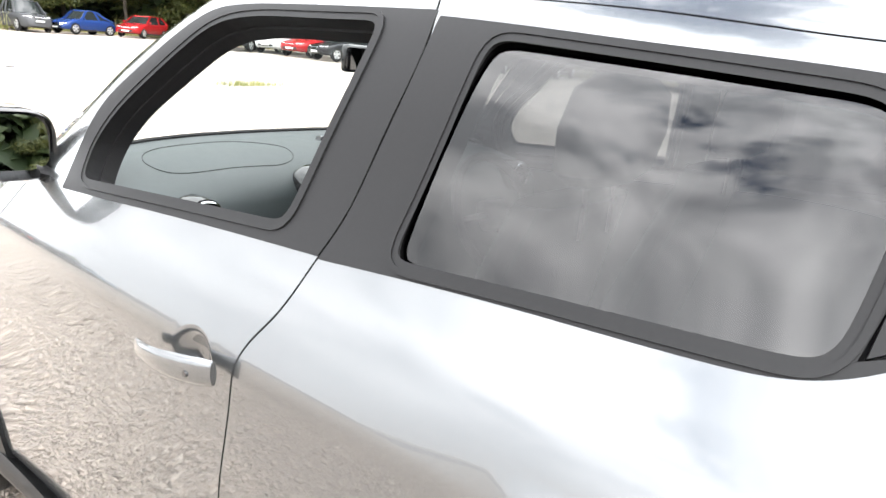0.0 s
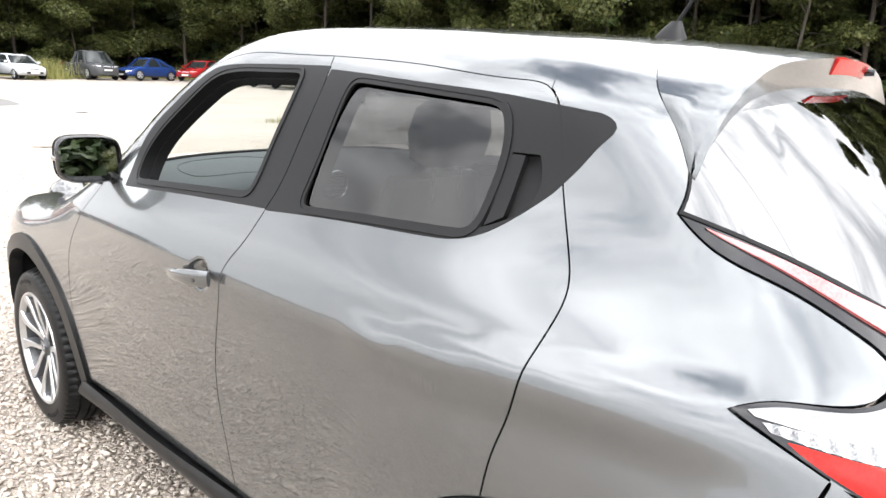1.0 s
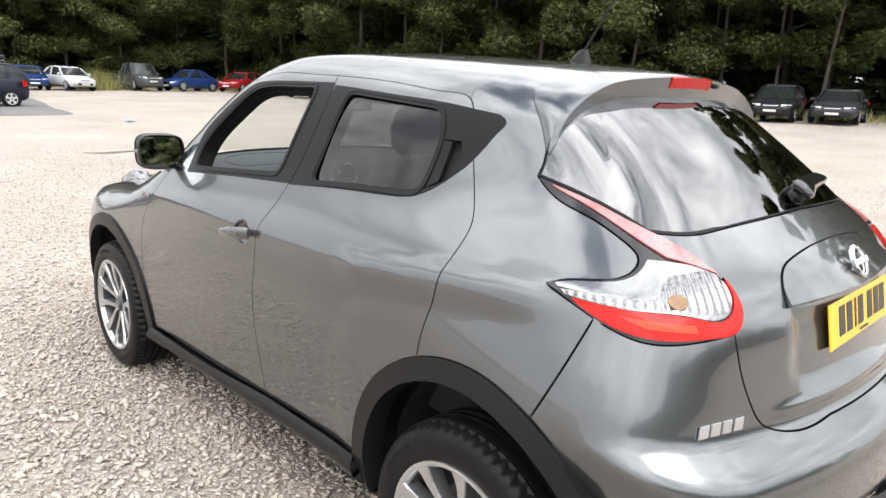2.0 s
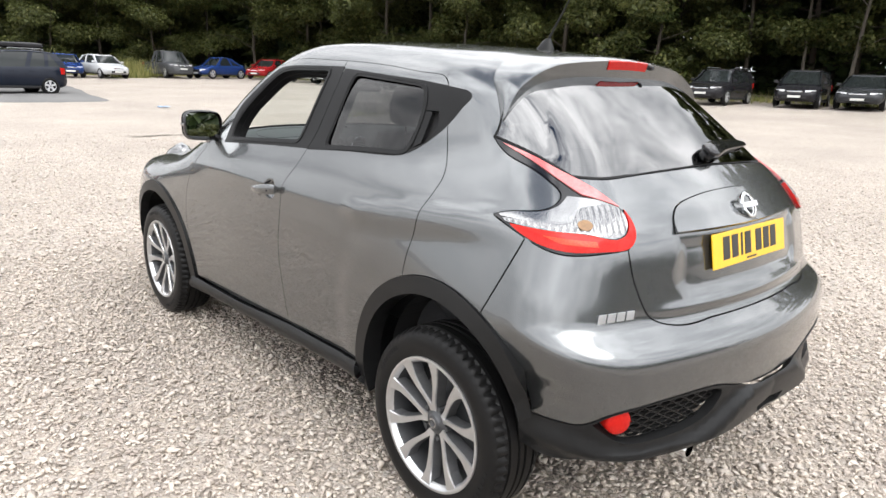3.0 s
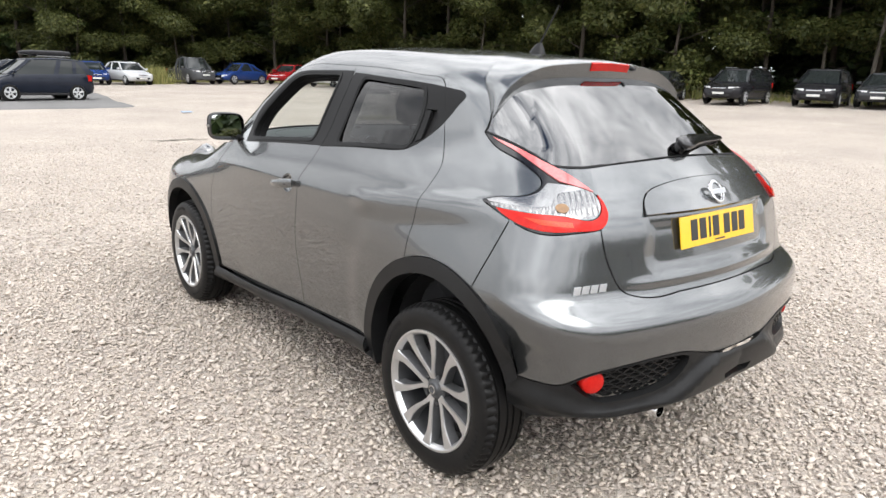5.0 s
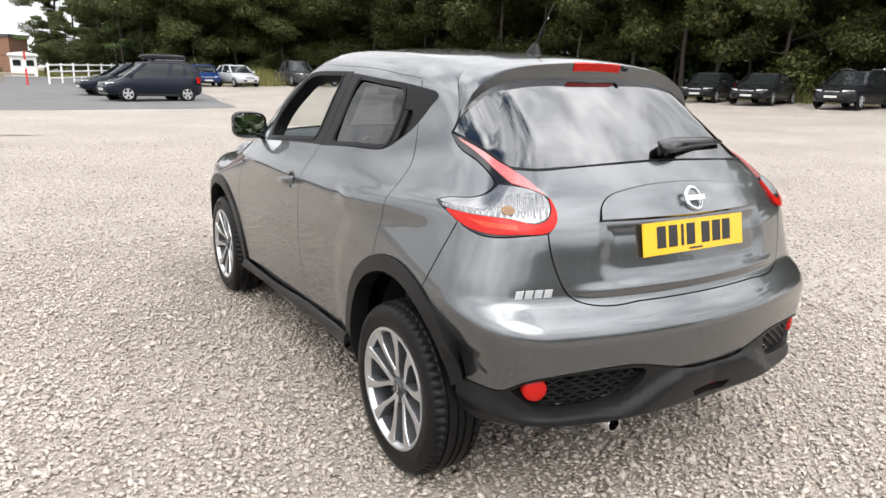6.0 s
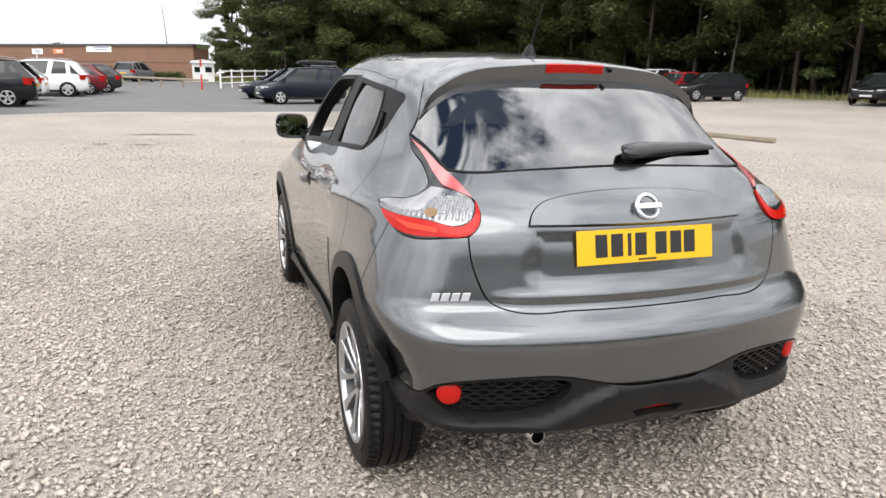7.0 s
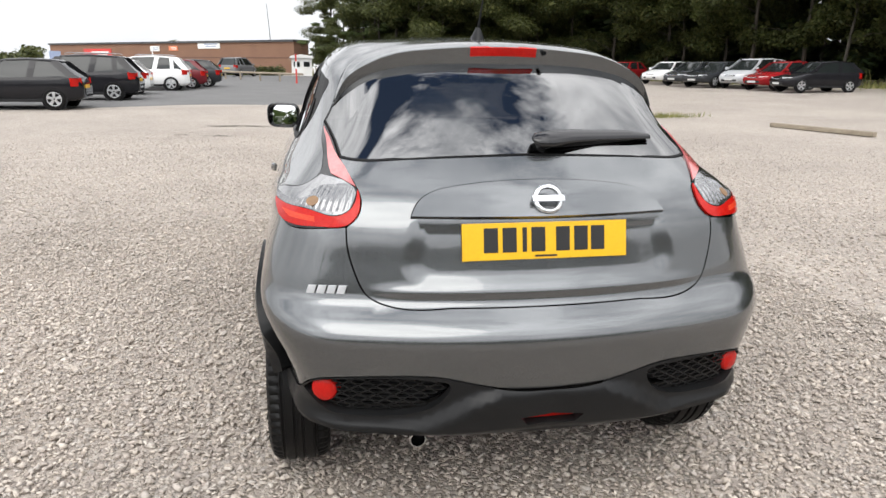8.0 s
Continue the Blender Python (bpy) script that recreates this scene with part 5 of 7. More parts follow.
for x in np.linspace(-0.70, 0.70, 21):
    bow = 0.10 * (x / 0.70) ** 2
    drop = 0.03 * (x / 0.70) ** 4
    secs.append([(x, 1.66 - bow, 0.62), (x, 1.58 - bow, 0.76), (x, 1.575 - bow, 0.88), (x, 1.585 - bow, 1.00 - drop), (x, 1.60 - bow, 1.075 - drop), (x, 1.635 - bow, 1.112 - drop), (x, 1.70 - bow, 1.138 - drop), (x, 1.80 - bow, 1.158 - drop),
                 (x, 1.92 - bow, 1.168 - drop), (x, 2.03 - bow, 1.165 - drop), (x, 2.06 - bow, 1.13 - drop), (x, 2.08 - bow, 0.62)])
dash = part("dashboard", loft_bm(secs), DASH, car, "soft grey dashboard", smooth=True, sharp=60)
for x, z, r in ((-0.225, 1.085, 0.058), (-0.075, 1.085, 0.058), (-0.60, 1.065, 0.05), (0.60, 1.065, 0.05)):
    y = 1.570 - 0.10 * (x / 0.70) ** 2
    vent = part("air_vent", lathe_bm([(r * 0.78, 0.014), (r * 0.88, 0.0), (r, 0.004), (r * 1.04, 0.02), (r * 1.02, 0.06), (r * 0.7, 0.10), (0.0, 0.12)], 32, "y", at=(x, y, z)), GLOSS_BLACK, dash, "round black air vent", smooth=True)
    part("vent_ring", lathe_bm([(r * 0.86, -0.001), (r * 0.90, -0.005), (r * 0.95, -0.001)], 32, "y", at=(x, y, z)), CHROME, vent, "bright vent ring", smooth=True)
    part("vent_back", lathe_bm([(0.0, 0.03), (r * 0.8, 0.03)], 24, "y", at=(x, y, z)), DARK, vent)
    for dz in (-0.5, -0.17, 0.17, 0.5):
        part("vent_slat", box_bm((1.5 * r * math.cos(dz), 0.02, 0.005), (x, y + 0.014, z + dz * r), turn=None), GLOSS_BLACK, vent)
# the air bag lid's seam on the dash top
lid = closed_curve([(-0.58, 1.70), (-0.40, 1.68), (-0.22, 1.70), (-0.17, 1.79), (-0.24, 1.87), (-0.40, 1.885), (-0.56, 1.83)], 0.02)


def dash_top(x, y):
    b = 0.10 * (x / 0.70) ** 2
    return float(np.interp(y + b, (1.60, 1.635, 1.70, 1.80, 1.92, 2.03), (1.075, 1.112, 1.138, 1.158, 1.168, 1.165))) - 0.03 * (x / 0.70) ** 4


part("airbag_seam", tube_bm([(x, y, dash_top(x, y) + 0.0002) for x, y in list(lid) + [lid[0]]], 0.0012, 5, caps=False), RUBBER, dash, "thin seam of the air bag lid")
part("dash_sensor", lathe_bm([(0.0, 0.012), (0.014, 0.010), (0.019, 0.0), (0.02, -0.01)], 16, "z", at=(0.02, 1.86, 1.163)), GLOSS_BLACK, dash, smooth=True)
secs = []
wheel_c, tip_m = Vector((0.36, 1.42, 0.98)), pose(0, 0, 0, 65, 0, 0)
ring_pts = [wheel_c + tip_m @ Vector((0.185 * math.cos(2 * math.pi * k / 36), 0.185 * math.sin(2 * math.pi * k / 36), 0)) for k in range(37)]
steer = part("steering_wheel", tube_bm(ring_pts, 0.015, 8, caps=False), SEAT, car, "black three-spoke steering wheel", smooth=True)
part("steering_hub", box_bm((0.13, 0.10, 0.05), (0, 0, -0.01), 0.03, 3), SEAT, steer, smooth=True).matrix_basis = Matrix.Translation(wheel_c) @ tip_m
for a in (0, 180, 270):
    d = Vector((math.cos(radians(a)), math.sin(radians(a)), 0))
    part("steering_spoke", tube_bm([wheel_c + tip_m @ (d * 0.05), wheel_c + tip_m @ (d * 0.18)], 0.012, 8), SEAT, steer)
inner_mirror = part("inner_mirror", box_bm((0.22, 0.03, 0.07), (-0.03, 1.60, 1.415), 0.014, 3), GLOSS_BLACK, car, "rear-view mirror", smooth=True)
bm = bmesh.new()
bm.faces.new([bm.verts.new(p) for p in ((-0.13, 1.5835, 1.388), (0.07, 1.5835, 1.388), (0.07, 1.5835, 1.442), (-0.13, 1.5835, 1.442))])
part("mirror_glass", bm, MIRROR, inner_mirror)
part("mirror_stalk", tube_bm([(-0.02, 1.61, 1.43), (0, 1.63, 1.462)], 0.012, 8), GLOSS_BLACK, inner_mirror)

for x in (-0.33, 0.33):
    part("sun_visor", box_bm((0.40, 0.16, 0.022), (x, 1.42, 1.525), 0.009, 2, turn=None), SEAT, car, "dark folded sun visor", smooth=True)

part("screen_base", tube_bm([(x, 2.035 - 0.10 * (x / 0.70) ** 2, 1.168 - 0.03 * (x / 0.70) ** 4) for x in np.linspace(-0.66, 0.66, 15)], 0.007, 6), DARK, dash, "black strip at the foot of the windscreen", smooth=True)


# ---- the ground: a gentle bowl of crushed stone that rises away from the car ----
def ground_height(x, y):
    x, y = np.asarray(x, float), np.asarray(y, float)
    r = np.hypot(x, y)
    slope = 0.011 + 0.021 * np.maximum(0, x / np.maximum(r, 1e-6)) ** 1.6
    soft = np.where(r < 10, np.clip(r - 2, 0, None) ** 2 / 16, r - 6)
    return slope * np.minimum(soft, 54)


def on_ground(x, y):
    return float(ground_height(x, y))


def quick_mesh(name, verts, faces, material, smooth=False):
    """A mesh from arrays, all faces with the same count of corners."""
    me = bpy.data.meshes.new(name)
    verts, faces = np.asarray(verts, np.float32), np.asarray(faces, np.int32)
    me.vertices.add(len(verts))
    me.vertices.foreach_set("co", verts.ravel())
    me.loops.add(faces.size)
    me.loops.foreach_set("vertex_index", faces.ravel())
    me.polygons.add(len(faces))
    me.polygons.foreach_set("loop_start", np.arange(len(faces), dtype=np.int32) * faces.shape[1])
    me.materials.append(material)
    if smooth:
        me.polygons.foreach_set("use_smooth", [True] * len(faces))
    me.update(calc_edges=True)
    me.validate()
    return me


def gravel_material(name, islands):
    m = bpy.data.materials.new(name)
    m.use_nodes = True
    t = m.node_tree
    p = t.nodes["Principled BSDF"]
    p.inputs["Roughness"].default_value = 0.92
    p.inputs["Specular IOR Level"].default_value = 0.25
    where = node(t, "ShaderNodeTexCoord")
    if islands:
        geo = node(t, "ShaderNodeNewGeometry")
        pick = geo.outputs["Random Per Island"]
    else:
        cells = node(t, "ShaderNodeTexVoronoi", Scale=44.0)
        link(t, where.outputs["Object"], cells.inputs["Vector"])
        sep = node(t, "ShaderNodeSeparateColor")
        link(t, cells.outputs["Color"], sep.inputs[0])
        pick = sep.outputs[0]
    tones = node(t, "ShaderNodeValToRGB")
    r = tones.color_ramp
    r.elements[0].position, r.elements[0].color = 0.0, (0.322, 0.281, 0.247, 1)
    r.elements[1].position, r.elements[1].color = 1.0, (0.54, 0.49, 0.435, 1)
    for at, c in ((0.15, (0.392, 0.342, 0.30, 1)), (0.4, (0.468, 0.412, 0.355, 1)), (0.6, (0.425, 0.387, 0.35, 1)), (0.8, (0.505, 0.441, 0.374, 1))):
        e = r.elements.new(at)
        e.color = c
    link(t, pick, tones.inputs[0])
    patch = node(t, "ShaderNodeTexNoise", Scale=0.35, Detail=4.0, Roughness=0.6)
    link(t, where.outputs["Object"], patch.inputs["Vector"])
    ramp = node(t, "ShaderNodeMapRange")
    ramp.inputs[1].default_value, ramp.inputs[2].default_value, ramp.inputs[3].default_value, ramp.inputs[4].default_value = 0.3, 0.7, 0.86, 1.1
    link(t, patch.outputs["Fac"], ramp.inputs[0])
    fine = node(t, "ShaderNodeTexNoise", Scale=120.0, Detail=4.0)
    link(t, where.outputs["Object"], fine.inputs["Vector"])
    speck = node(t, "ShaderNodeMapRange")
    speck.inputs[1].default_value, speck.inputs[2].default_value, speck.inputs[3].default_value, speck.inputs[4].default_value = 0.3, 0.7, 0.92, 1.07
    link(t, fine.outputs["Fac"], speck.inputs[0])
    mul = node(t, "ShaderNodeMath", operation="MULTIPLY")
    if not islands:
        ramp.inputs[3].default_value, ramp.inputs[4].default_value = 0.74, 0.93
    link(t, ramp.outputs[0], mul.inputs[0])
    link(t, speck.outputs[0], mul.inputs[1])
    tint = node(t, "ShaderNodeVectorMath", operation="SCALE")
    link(t, tones.outputs[0], tint.inputs[0])
    link(t, mul.outputs[0], tint.inputs["Scale"])
    link(t, tint.outputs[0], p.inputs["Base Color"])
    b = node(t, "ShaderNodeBump", Strength=0.9 if not islands else 0.4, Distance=0.02 if not islands else 0.002)
    if islands:
        link(t, fine.outputs["Fac"], b.inputs["Height"])
    else:
        edge = node(t, "ShaderNodeTexVoronoi", Scale=44.0)
        edge.feature = "DISTANCE_TO_EDGE"
        link(t, where.outputs["Object"], edge.inputs["Vector"])
        low = node(t, "ShaderNodeMath", operation="MINIMUM")
        low.inputs[1].default_value = 0.25
        link(t, edge.outputs["Distance"], low.inputs[0])
        add = node(t, "ShaderNodeMath", operation="ADD")
        link(t, low.outputs[0], add.inputs[0])
        link(t, pick, add.inputs[1])
        link(t, add.outputs[0], b.inputs["Height"])
    link(t, b.outputs[0], p.inputs["Normal"])
    return m


GRAVEL_BED = gravel_material("gravel_bed", False)
GRAVEL_STONE = gravel_material("gravel_stone", True)
ASPHALT = surface("worn_asphalt", (0.095, 0.094, 0.093), (0.15, 0.147, 0.143), rough=0.9, scale=0.6, fine=60, bump=0.6, bump_scale=150)
BRICK = surface("brown_brick", (0.17, 0.092, 0.06), (0.225, 0.125, 0.08), rough=0.9, scale=0.4, fine=12, bump=0.4, bump_scale=14)
BRICK_DARK = surface("dark_brick_band", (0.10, 0.056, 0.04), (0.14, 0.078, 0.052), rough=0.9, scale=0.5, fine=12)
ROOF_EDGE = surface("dark_roof_edge", (0.05, 0.052, 0.055), rough=0.7, scale=2)
WHITE_PAINT = surface("white_paint", (0.74, 0.74, 0.72), (0.8, 0.8, 0.78), rough=0.5, scale=3)
RED_PAINT = surface("red_paint", (0.5, 0.03, 0.025), (0.58, 0.05, 0.04), rough=0.5, scale=4)
ORANGE_PAINT = surface("orange_paint", (0.65, 0.2, 0.09), rough=0.5, scale=4)
YELLOW_PAINT = surface("yellow_paint", (0.75, 0.5, 0.03), rough=0.5, scale=4)
BLUE_PAINT = surface("blue_grey_paint", (0.25, 0.3, 0.42), rough=0.5, scale=4)
WOOD = surface("weathered_wood", (0.2, 0.165, 0.125), (0.32, 0.27, 0.2), rough=0.9, scale=6, fine=60, bump=0.5, bump_scale=40)
BARK = surface("tree_bark", (0.032, 0.026, 0.02), (0.06, 0.048, 0.037), rough=0.95, scale=4, fine=30, bump=0.8, bump_scale=14)
PALE_BARK = surface("pale_tree_bark", (0.045, 0.039, 0.031), (0.08, 0.069, 0.054), rough=0.95, scale=4, fine=30, bump=0.8, bump_scale=14)
METAL_GREY = surface("galvanised_metal", (0.3, 0.31, 0.32), (0.4, 0.4, 0.41), rough=0.5, metal=0.7, scale=6)


def leaf_material(name, dark, light, tip):
    m = bpy.data.materials.new(name)
    m.use_nodes = True
    t = m.node_tree
    t.nodes.clear()
    geo = node(t, "ShaderNodeNewGeometry")
    tones = node(t, "ShaderNodeValToRGB")
    r = tones.color_ramp
    r.elements[0].color, r.elements[1].color = (*dark, 1), (*tip, 1)
    r.elements.new(0.6).color = (*light, 1)
    link(t, geo.outputs["Random Per Island"], tones.inputs[0])
    where = node(t, "ShaderNodeTexCoord")
    big = node(t, "ShaderNodeTexNoise", Scale=0.6, Detail=3.0)
    link(t, where.outputs["Object"], big.inputs["Vector"])
    vary = node(t, "ShaderNodeMapRange")
    vary.inputs[1].default_value, vary.inputs[2].default_value, vary.inputs[3].default_value, vary.inputs[4].default_value = 0.3, 0.7, 0.75, 1.25
    link(t, big.outputs["Fac"], vary.inputs[0])
    tint = node(t, "ShaderNodeVectorMath", operation="SCALE")
    link(t, tones.outputs[0], tint.inputs[0])
    link(t, vary.outputs[0], tint.inputs["Scale"])
    face = node(t, "ShaderNodeBsdfPrincipled", Roughness=0.55)
    face.inputs["Specular IOR Level"].default_value = 0.3
    thru = node(t, "ShaderNodeBsdfTranslucent")
    mix = node(t, "ShaderNodeMixShader")
    mix.inputs[0].default_value = 0.35
    link(t, tint.outputs[0], face.inputs["Base Color"])
    link(t, tint.outputs[0], thru.inputs["Color"])
    link(t, face.outputs[0], mix.inputs[1])
    link(t, thru.outputs[0], mix.inputs[2])
    end = node(t, "ShaderNodeOutputMaterial")
    link(t, mix.outputs[0], end.inputs[0])
    return m


LEAF = leaf_material("oak_leaves", (0.032, 0.042, 0.011), (0.07, 0.083, 0.021), (0.125, 0.126, 0.04))
# darker leaf tones: the shade inside the wood is put into the colour
LEAF_DARK = leaf_material("leaves_darkened_for_shade", (0.020, 0.034, 0.013), (0.038, 0.058, 0.02), (0.06, 0.085, 0.028))
LEAF_PINE = leaf_material("conifer_needles", (0.042, 0.068, 0.022), (0.095, 0.13, 0.042), (0.16, 0.19, 0.065))
GRASS = leaf_material("dry_grass", (0.12, 0.14, 0.04), (0.24, 0.24, 0.08), (0.4, 0.36, 0.16))

# one sheet, finer near the car
def grid_axis():
    near = np.arange(-14, 14.01, 0.5)
    mid = np.r_[np.arange(15, 70, 2.5), np.arange(75, 200, 12), np.arange(220, 900, 90)]
    return np.r_[-mid[::-1], near, mid]


axis_v = grid_axis()
gx, gy = np.meshgrid(axis_v, axis_v)
gz = ground_height(gx, gy)
rng = np.random.default_rng(5)
n = len(axis_v)
idx = np.arange(n * n).reshape(n, n)
quads = np.stack([idx[:-1, :-1].ravel(), idx[:-1, 1:].ravel(), idx[1:, 1:].ravel(), idx[1:, :-1].ravel()], 1)
sheet = quick_mesh("ground", np.stack([gx.ravel(), gy.ravel(), gz.ravel() - 0.012], 1), quads, GRAVEL_BED, True)
tagged(new("ground", sheet), "pale crushed stone surface of an open car park", "ground", kind="structure")

# asphalt apron to the north-west, a thin sheet with a broken edge
edge = [(-60.0, 17.3), (-30.0, 17.6), (-20.0, 18.4), (-9.5, 19.3), (-6.0, 21.4), (-3.8, 22.5), (-2.2, 22.4), (1.0, 22.9), (3.2, 23.0), (4.6, 23.4), (5.0, 25.6), (5.6, 30.0), (6.2, 38.0), (7.0, 60.0)]
rows = bend(edge, 0.35) + rng.normal(0, 0.035, (len(bend(edge, 0.35)), 2))
top = [(x, y) for x, y in rows]
verts, faces = [], []
steps = 26
for x, y in top:
    for k in range(steps + 1):
        u = (k / steps) ** 1.6
        px, py = x + (-12.0 - x) * u * 0.9, y + (75.0 - y) * u
        verts.append((px, py, on_ground(px, py) + (0.022 if k else -0.02)))
for i in range(len(top) - 1):
    for k in range(steps):
        a = i * (steps + 1) + k
        faces.append((a, a + steps + 1, a + steps + 2, a + 1))
tagged(new("road", quick_mesh("road", verts, faces, ASPHALT, True)), "worn grey asphalt apron with a ragged edge", "road", kind="structure")

# ---- loose stones near the car ----
def stone_shapes(count):
    shapes = []
    for k in range(count):
        bm = bmesh.new()
        for _ in range(9):
            d = Vector(rng.normal(0, 1, 3)).normalized()
            bm.verts.new((d.x * rng.uniform(0.75, 1.2), d.y * rng.uniform(0.55, 0.95), d.z * rng.uniform(0.3, 0.55)))
        bmesh.ops.convex_hull(bm, input=bm.verts)
        bmesh.ops.triangulate(bm, faces=bm.faces)
        loose = [v for v in bm.verts if not v.link_faces]
        bmesh.ops.delete(bm, geom=loose, context="VERTS")
        bm.verts.index_update()
        shapes.append((np.array([v.co[:] for v in bm.verts]), np.array([[v.index for v in f.verts] for f in bm.faces])))
        bm.free()
    return shapes


def scatter_stones(name, places, sizes, label):
    shapes = stone_shapes(10)
    kinds = rng.integers(0, len(shapes), len(places))
    all_v, all_f, base = [], [], 0
    for k, (v, f) in enumerate(shapes):
        at, size = places[kinds == k], sizes[kinds == k]
        m = len(at)
        turn = rng.uniform(0, 2 * math.pi, m)
        lean = rng.normal(0, 0.35, m)
        c, s = np.cos(turn), np.sin(turn)
        cl, sl = np.cos(lean), np.sin(lean)
        p = v[None] * size[:, None, None]
        y1, z1 = p[:, :, 1] * cl[:, None] - p[:, :, 2] * sl[:, None], p[:, :, 1] * sl[:, None] + p[:, :, 2] * cl[:, None]
        x2, y2 = p[:, :, 0] * c[:, None] - y1 * s[:, None], p[:, :, 0] * s[:, None] + y1 * c[:, None]
        away = np.clip((np.hypot(at[:, 0], at[:, 1]) - 3.5) / 4.0, 0, 1)      # trodden flatter away from the car
        z0 = ground_height(at[:, 0], at[:, 1]) + size * (rng.uniform(-0.28, 0.14, m) - 0.3 * away)
        all_v.append(np.stack([x2 + at[:, :1], y2 + at[:, 1:2], z1 + z0[:, None]], 2).reshape(-1, 3))
        all_f.append((f[None] + (base + np.arange(m) * len(v))[:, None, None]).reshape(-1, 3))
        base += m * len(v)
    ob = new(name, quick_mesh(name, np.concatenate(all_v), np.concatenate(all_f), GRAVEL_STONE))
    return tagged(ob, label, "gravel", kind="stuff")


def stone_field(x0, x1, y0, y1, spacing):
    sx, sy = np.meshgrid(np.arange(x0, x1, spacing), np.arange(y0, y1, spacing))
    p = np.stack([sx.ravel(), sy.ravel()], 1)
    return p + rng.uniform(-0.5, 0.5, p.shape) * spacing


near = stone_field(-3.6, 2.8, -2.6, 4.4, 0.0245)
near = near[rng.random(len(near)) < np.clip((4.6 - np.hypot(near[:, 0] + 0.6, near[:, 1] - 0.6)) / 1.6, 0, 1)]
mid = stone_field(-13.0, 12.0, -4.0, 14.0, 0.050)
mid = mid[rng.random(len(mid)) < np.clip((14.0 - np.hypot(mid[:, 0] + 0.6, mid[:, 1] - 0.6)) / 9.0, 0, 0.9)]
places = np.concatenate([near, mid])
sizes = np.concatenate([rng.lognormal(math.log(0.0118), 0.36, len(near)), rng.lognormal(math.log(0.0155), 0.33, len(mid))]).clip(0.006, 0.04)
scatter_stones("gravel", places, sizes, "loose angular limestone gravel on the car park")


# ---- parked vehicles ----
GLASS_DARK = surface("dark_car_glass", (0.014, 0.017, 0.017), rough=0.04, scale=4, swing=0.03, specular=0.4)
LAMP_WHITE = surface("headlamp_lens", (0.7, 0.71, 0.72), (0.85, 0.85, 0.86), rough=0.15, metal=0.1, coat=1.0, scale=20)
PLATE_WHITE = surface("white_plate", (0.5, 0.5, 0.48), rough=0.4, scale=30)
RIM_SILVER = surface("silver_rim", (0.5, 0.51, 0.52), rough=0.35, metal=0.7, scale=20)


def car_paint(name, base):
    return surface(name, base, tuple(min(1, c * 1.12 + 0.004) for c in base), rough=0.06, metal=0.0, coat=0.0, specular=0.25, scale=2.0, fine=300, swing=0.03)


COATS = {"black": car_paint("black_car_paint", (0.012, 0.012, 0.014)), "navy": car_paint("navy_car_paint", (0.007, 0.010, 0.018)), "blue": car_paint("blue_car_paint", (0.010, 0.028, 0.11)),
         "silver": car_paint("silver_car_paint", (0.42, 0.43, 0.44)), "white": car_paint("white_car_paint", (0.72, 0.72, 0.71)), "red": car_paint("red_car_paint", (0.23, 0.010, 0.012)),
         "charcoal": car_paint("charcoal_car_paint", (0.05, 0.052, 0.055)), "maroon": car_paint("maroon_car_paint", (0.13, 0.015, 0.02)), "ice": car_paint("ice_blue_car_paint", (0.3, 0.36, 0.42)),
         "steel": car_paint("steel_grey_car_paint", (0.16, 0.162, 0.165)), "dark": car_paint("dark_grey_car_paint", (0.028, 0.03, 0.033))}

# length, width, height, wheel radius; then the body's top line, and the cabin: foot of the screen, roof start, roof end, foot of the rear screen, belt height
KINDS = {
    "hatch": (3.95, 1.70, 1.46, 0.30, ((0, 0.60), (0.04, 0.68), (0.25, 0.86), (0.33, 0.93), (0.93, 0.97), (0.99, 0.90), (1, 0.70)), (0.29, 0.47, 0.84, 0.985, 0.93)),
    "estate": (4.35, 1.80, 1.60, 0.33, ((0, 0.65), (0.03, 0.74), (0.22, 0.95), (0.30, 1.00), (0.95, 1.04), (0.99, 0.98), (1, 0.75)), (0.26, 0.42, 0.88, 0.99, 1.0)),
    "mpv": (4.25, 1.78, 1.62, 0.31, ((0, 0.60), (0.03, 0.70), (0.18, 0.93), (0.26, 0.99), (0.95, 1.04), (0.99, 0.95), (1, 0.70)), (0.19, 0.40, 0.89, 0.99, 0.99)),
    "small_mpv": (3.72, 1.70, 1.58, 0.30, ((0, 0.60), (0.03, 0.70), (0.18, 0.93), (0.26, 0.99), (0.95, 1.04), (0.99, 0.95), (1, 0.70)), (0.19, 0.40, 0.89, 0.99, 0.99)),
    "saloon": (4.70, 1.84, 1.46, 0.33, ((0, 0.58), (0.03, 0.68), (0.25, 0.88), (0.31, 0.92), (0.80, 0.98), (0.97, 0.98), (1, 0.80)), (0.28, 0.44, 0.72, 0.88, 0.93)),
    "beetle": (4.10, 1.72, 1.50, 0.33, ((0, 0.42), (0.03, 0.58), (0.10, 0.74), (0.2, 0.85), (0.33, 0.92), (0.75, 0.95), (0.88, 0.86), (0.95, 0.70), (1, 0.45)), (0.28, 0.43, 0.62, 0.93, 0.88)),
    "pickup": (5.10, 1.85, 1.84, 0.38, ((0, 0.78), (0.03, 0.90), (0.21, 1.04), (0.27, 1.08), (0.63, 1.10), (0.66, 1.02), (0.99, 1.02), (1, 0.80)), (0.25, 0.37, 0.58, 0.645, 1.08)),
}


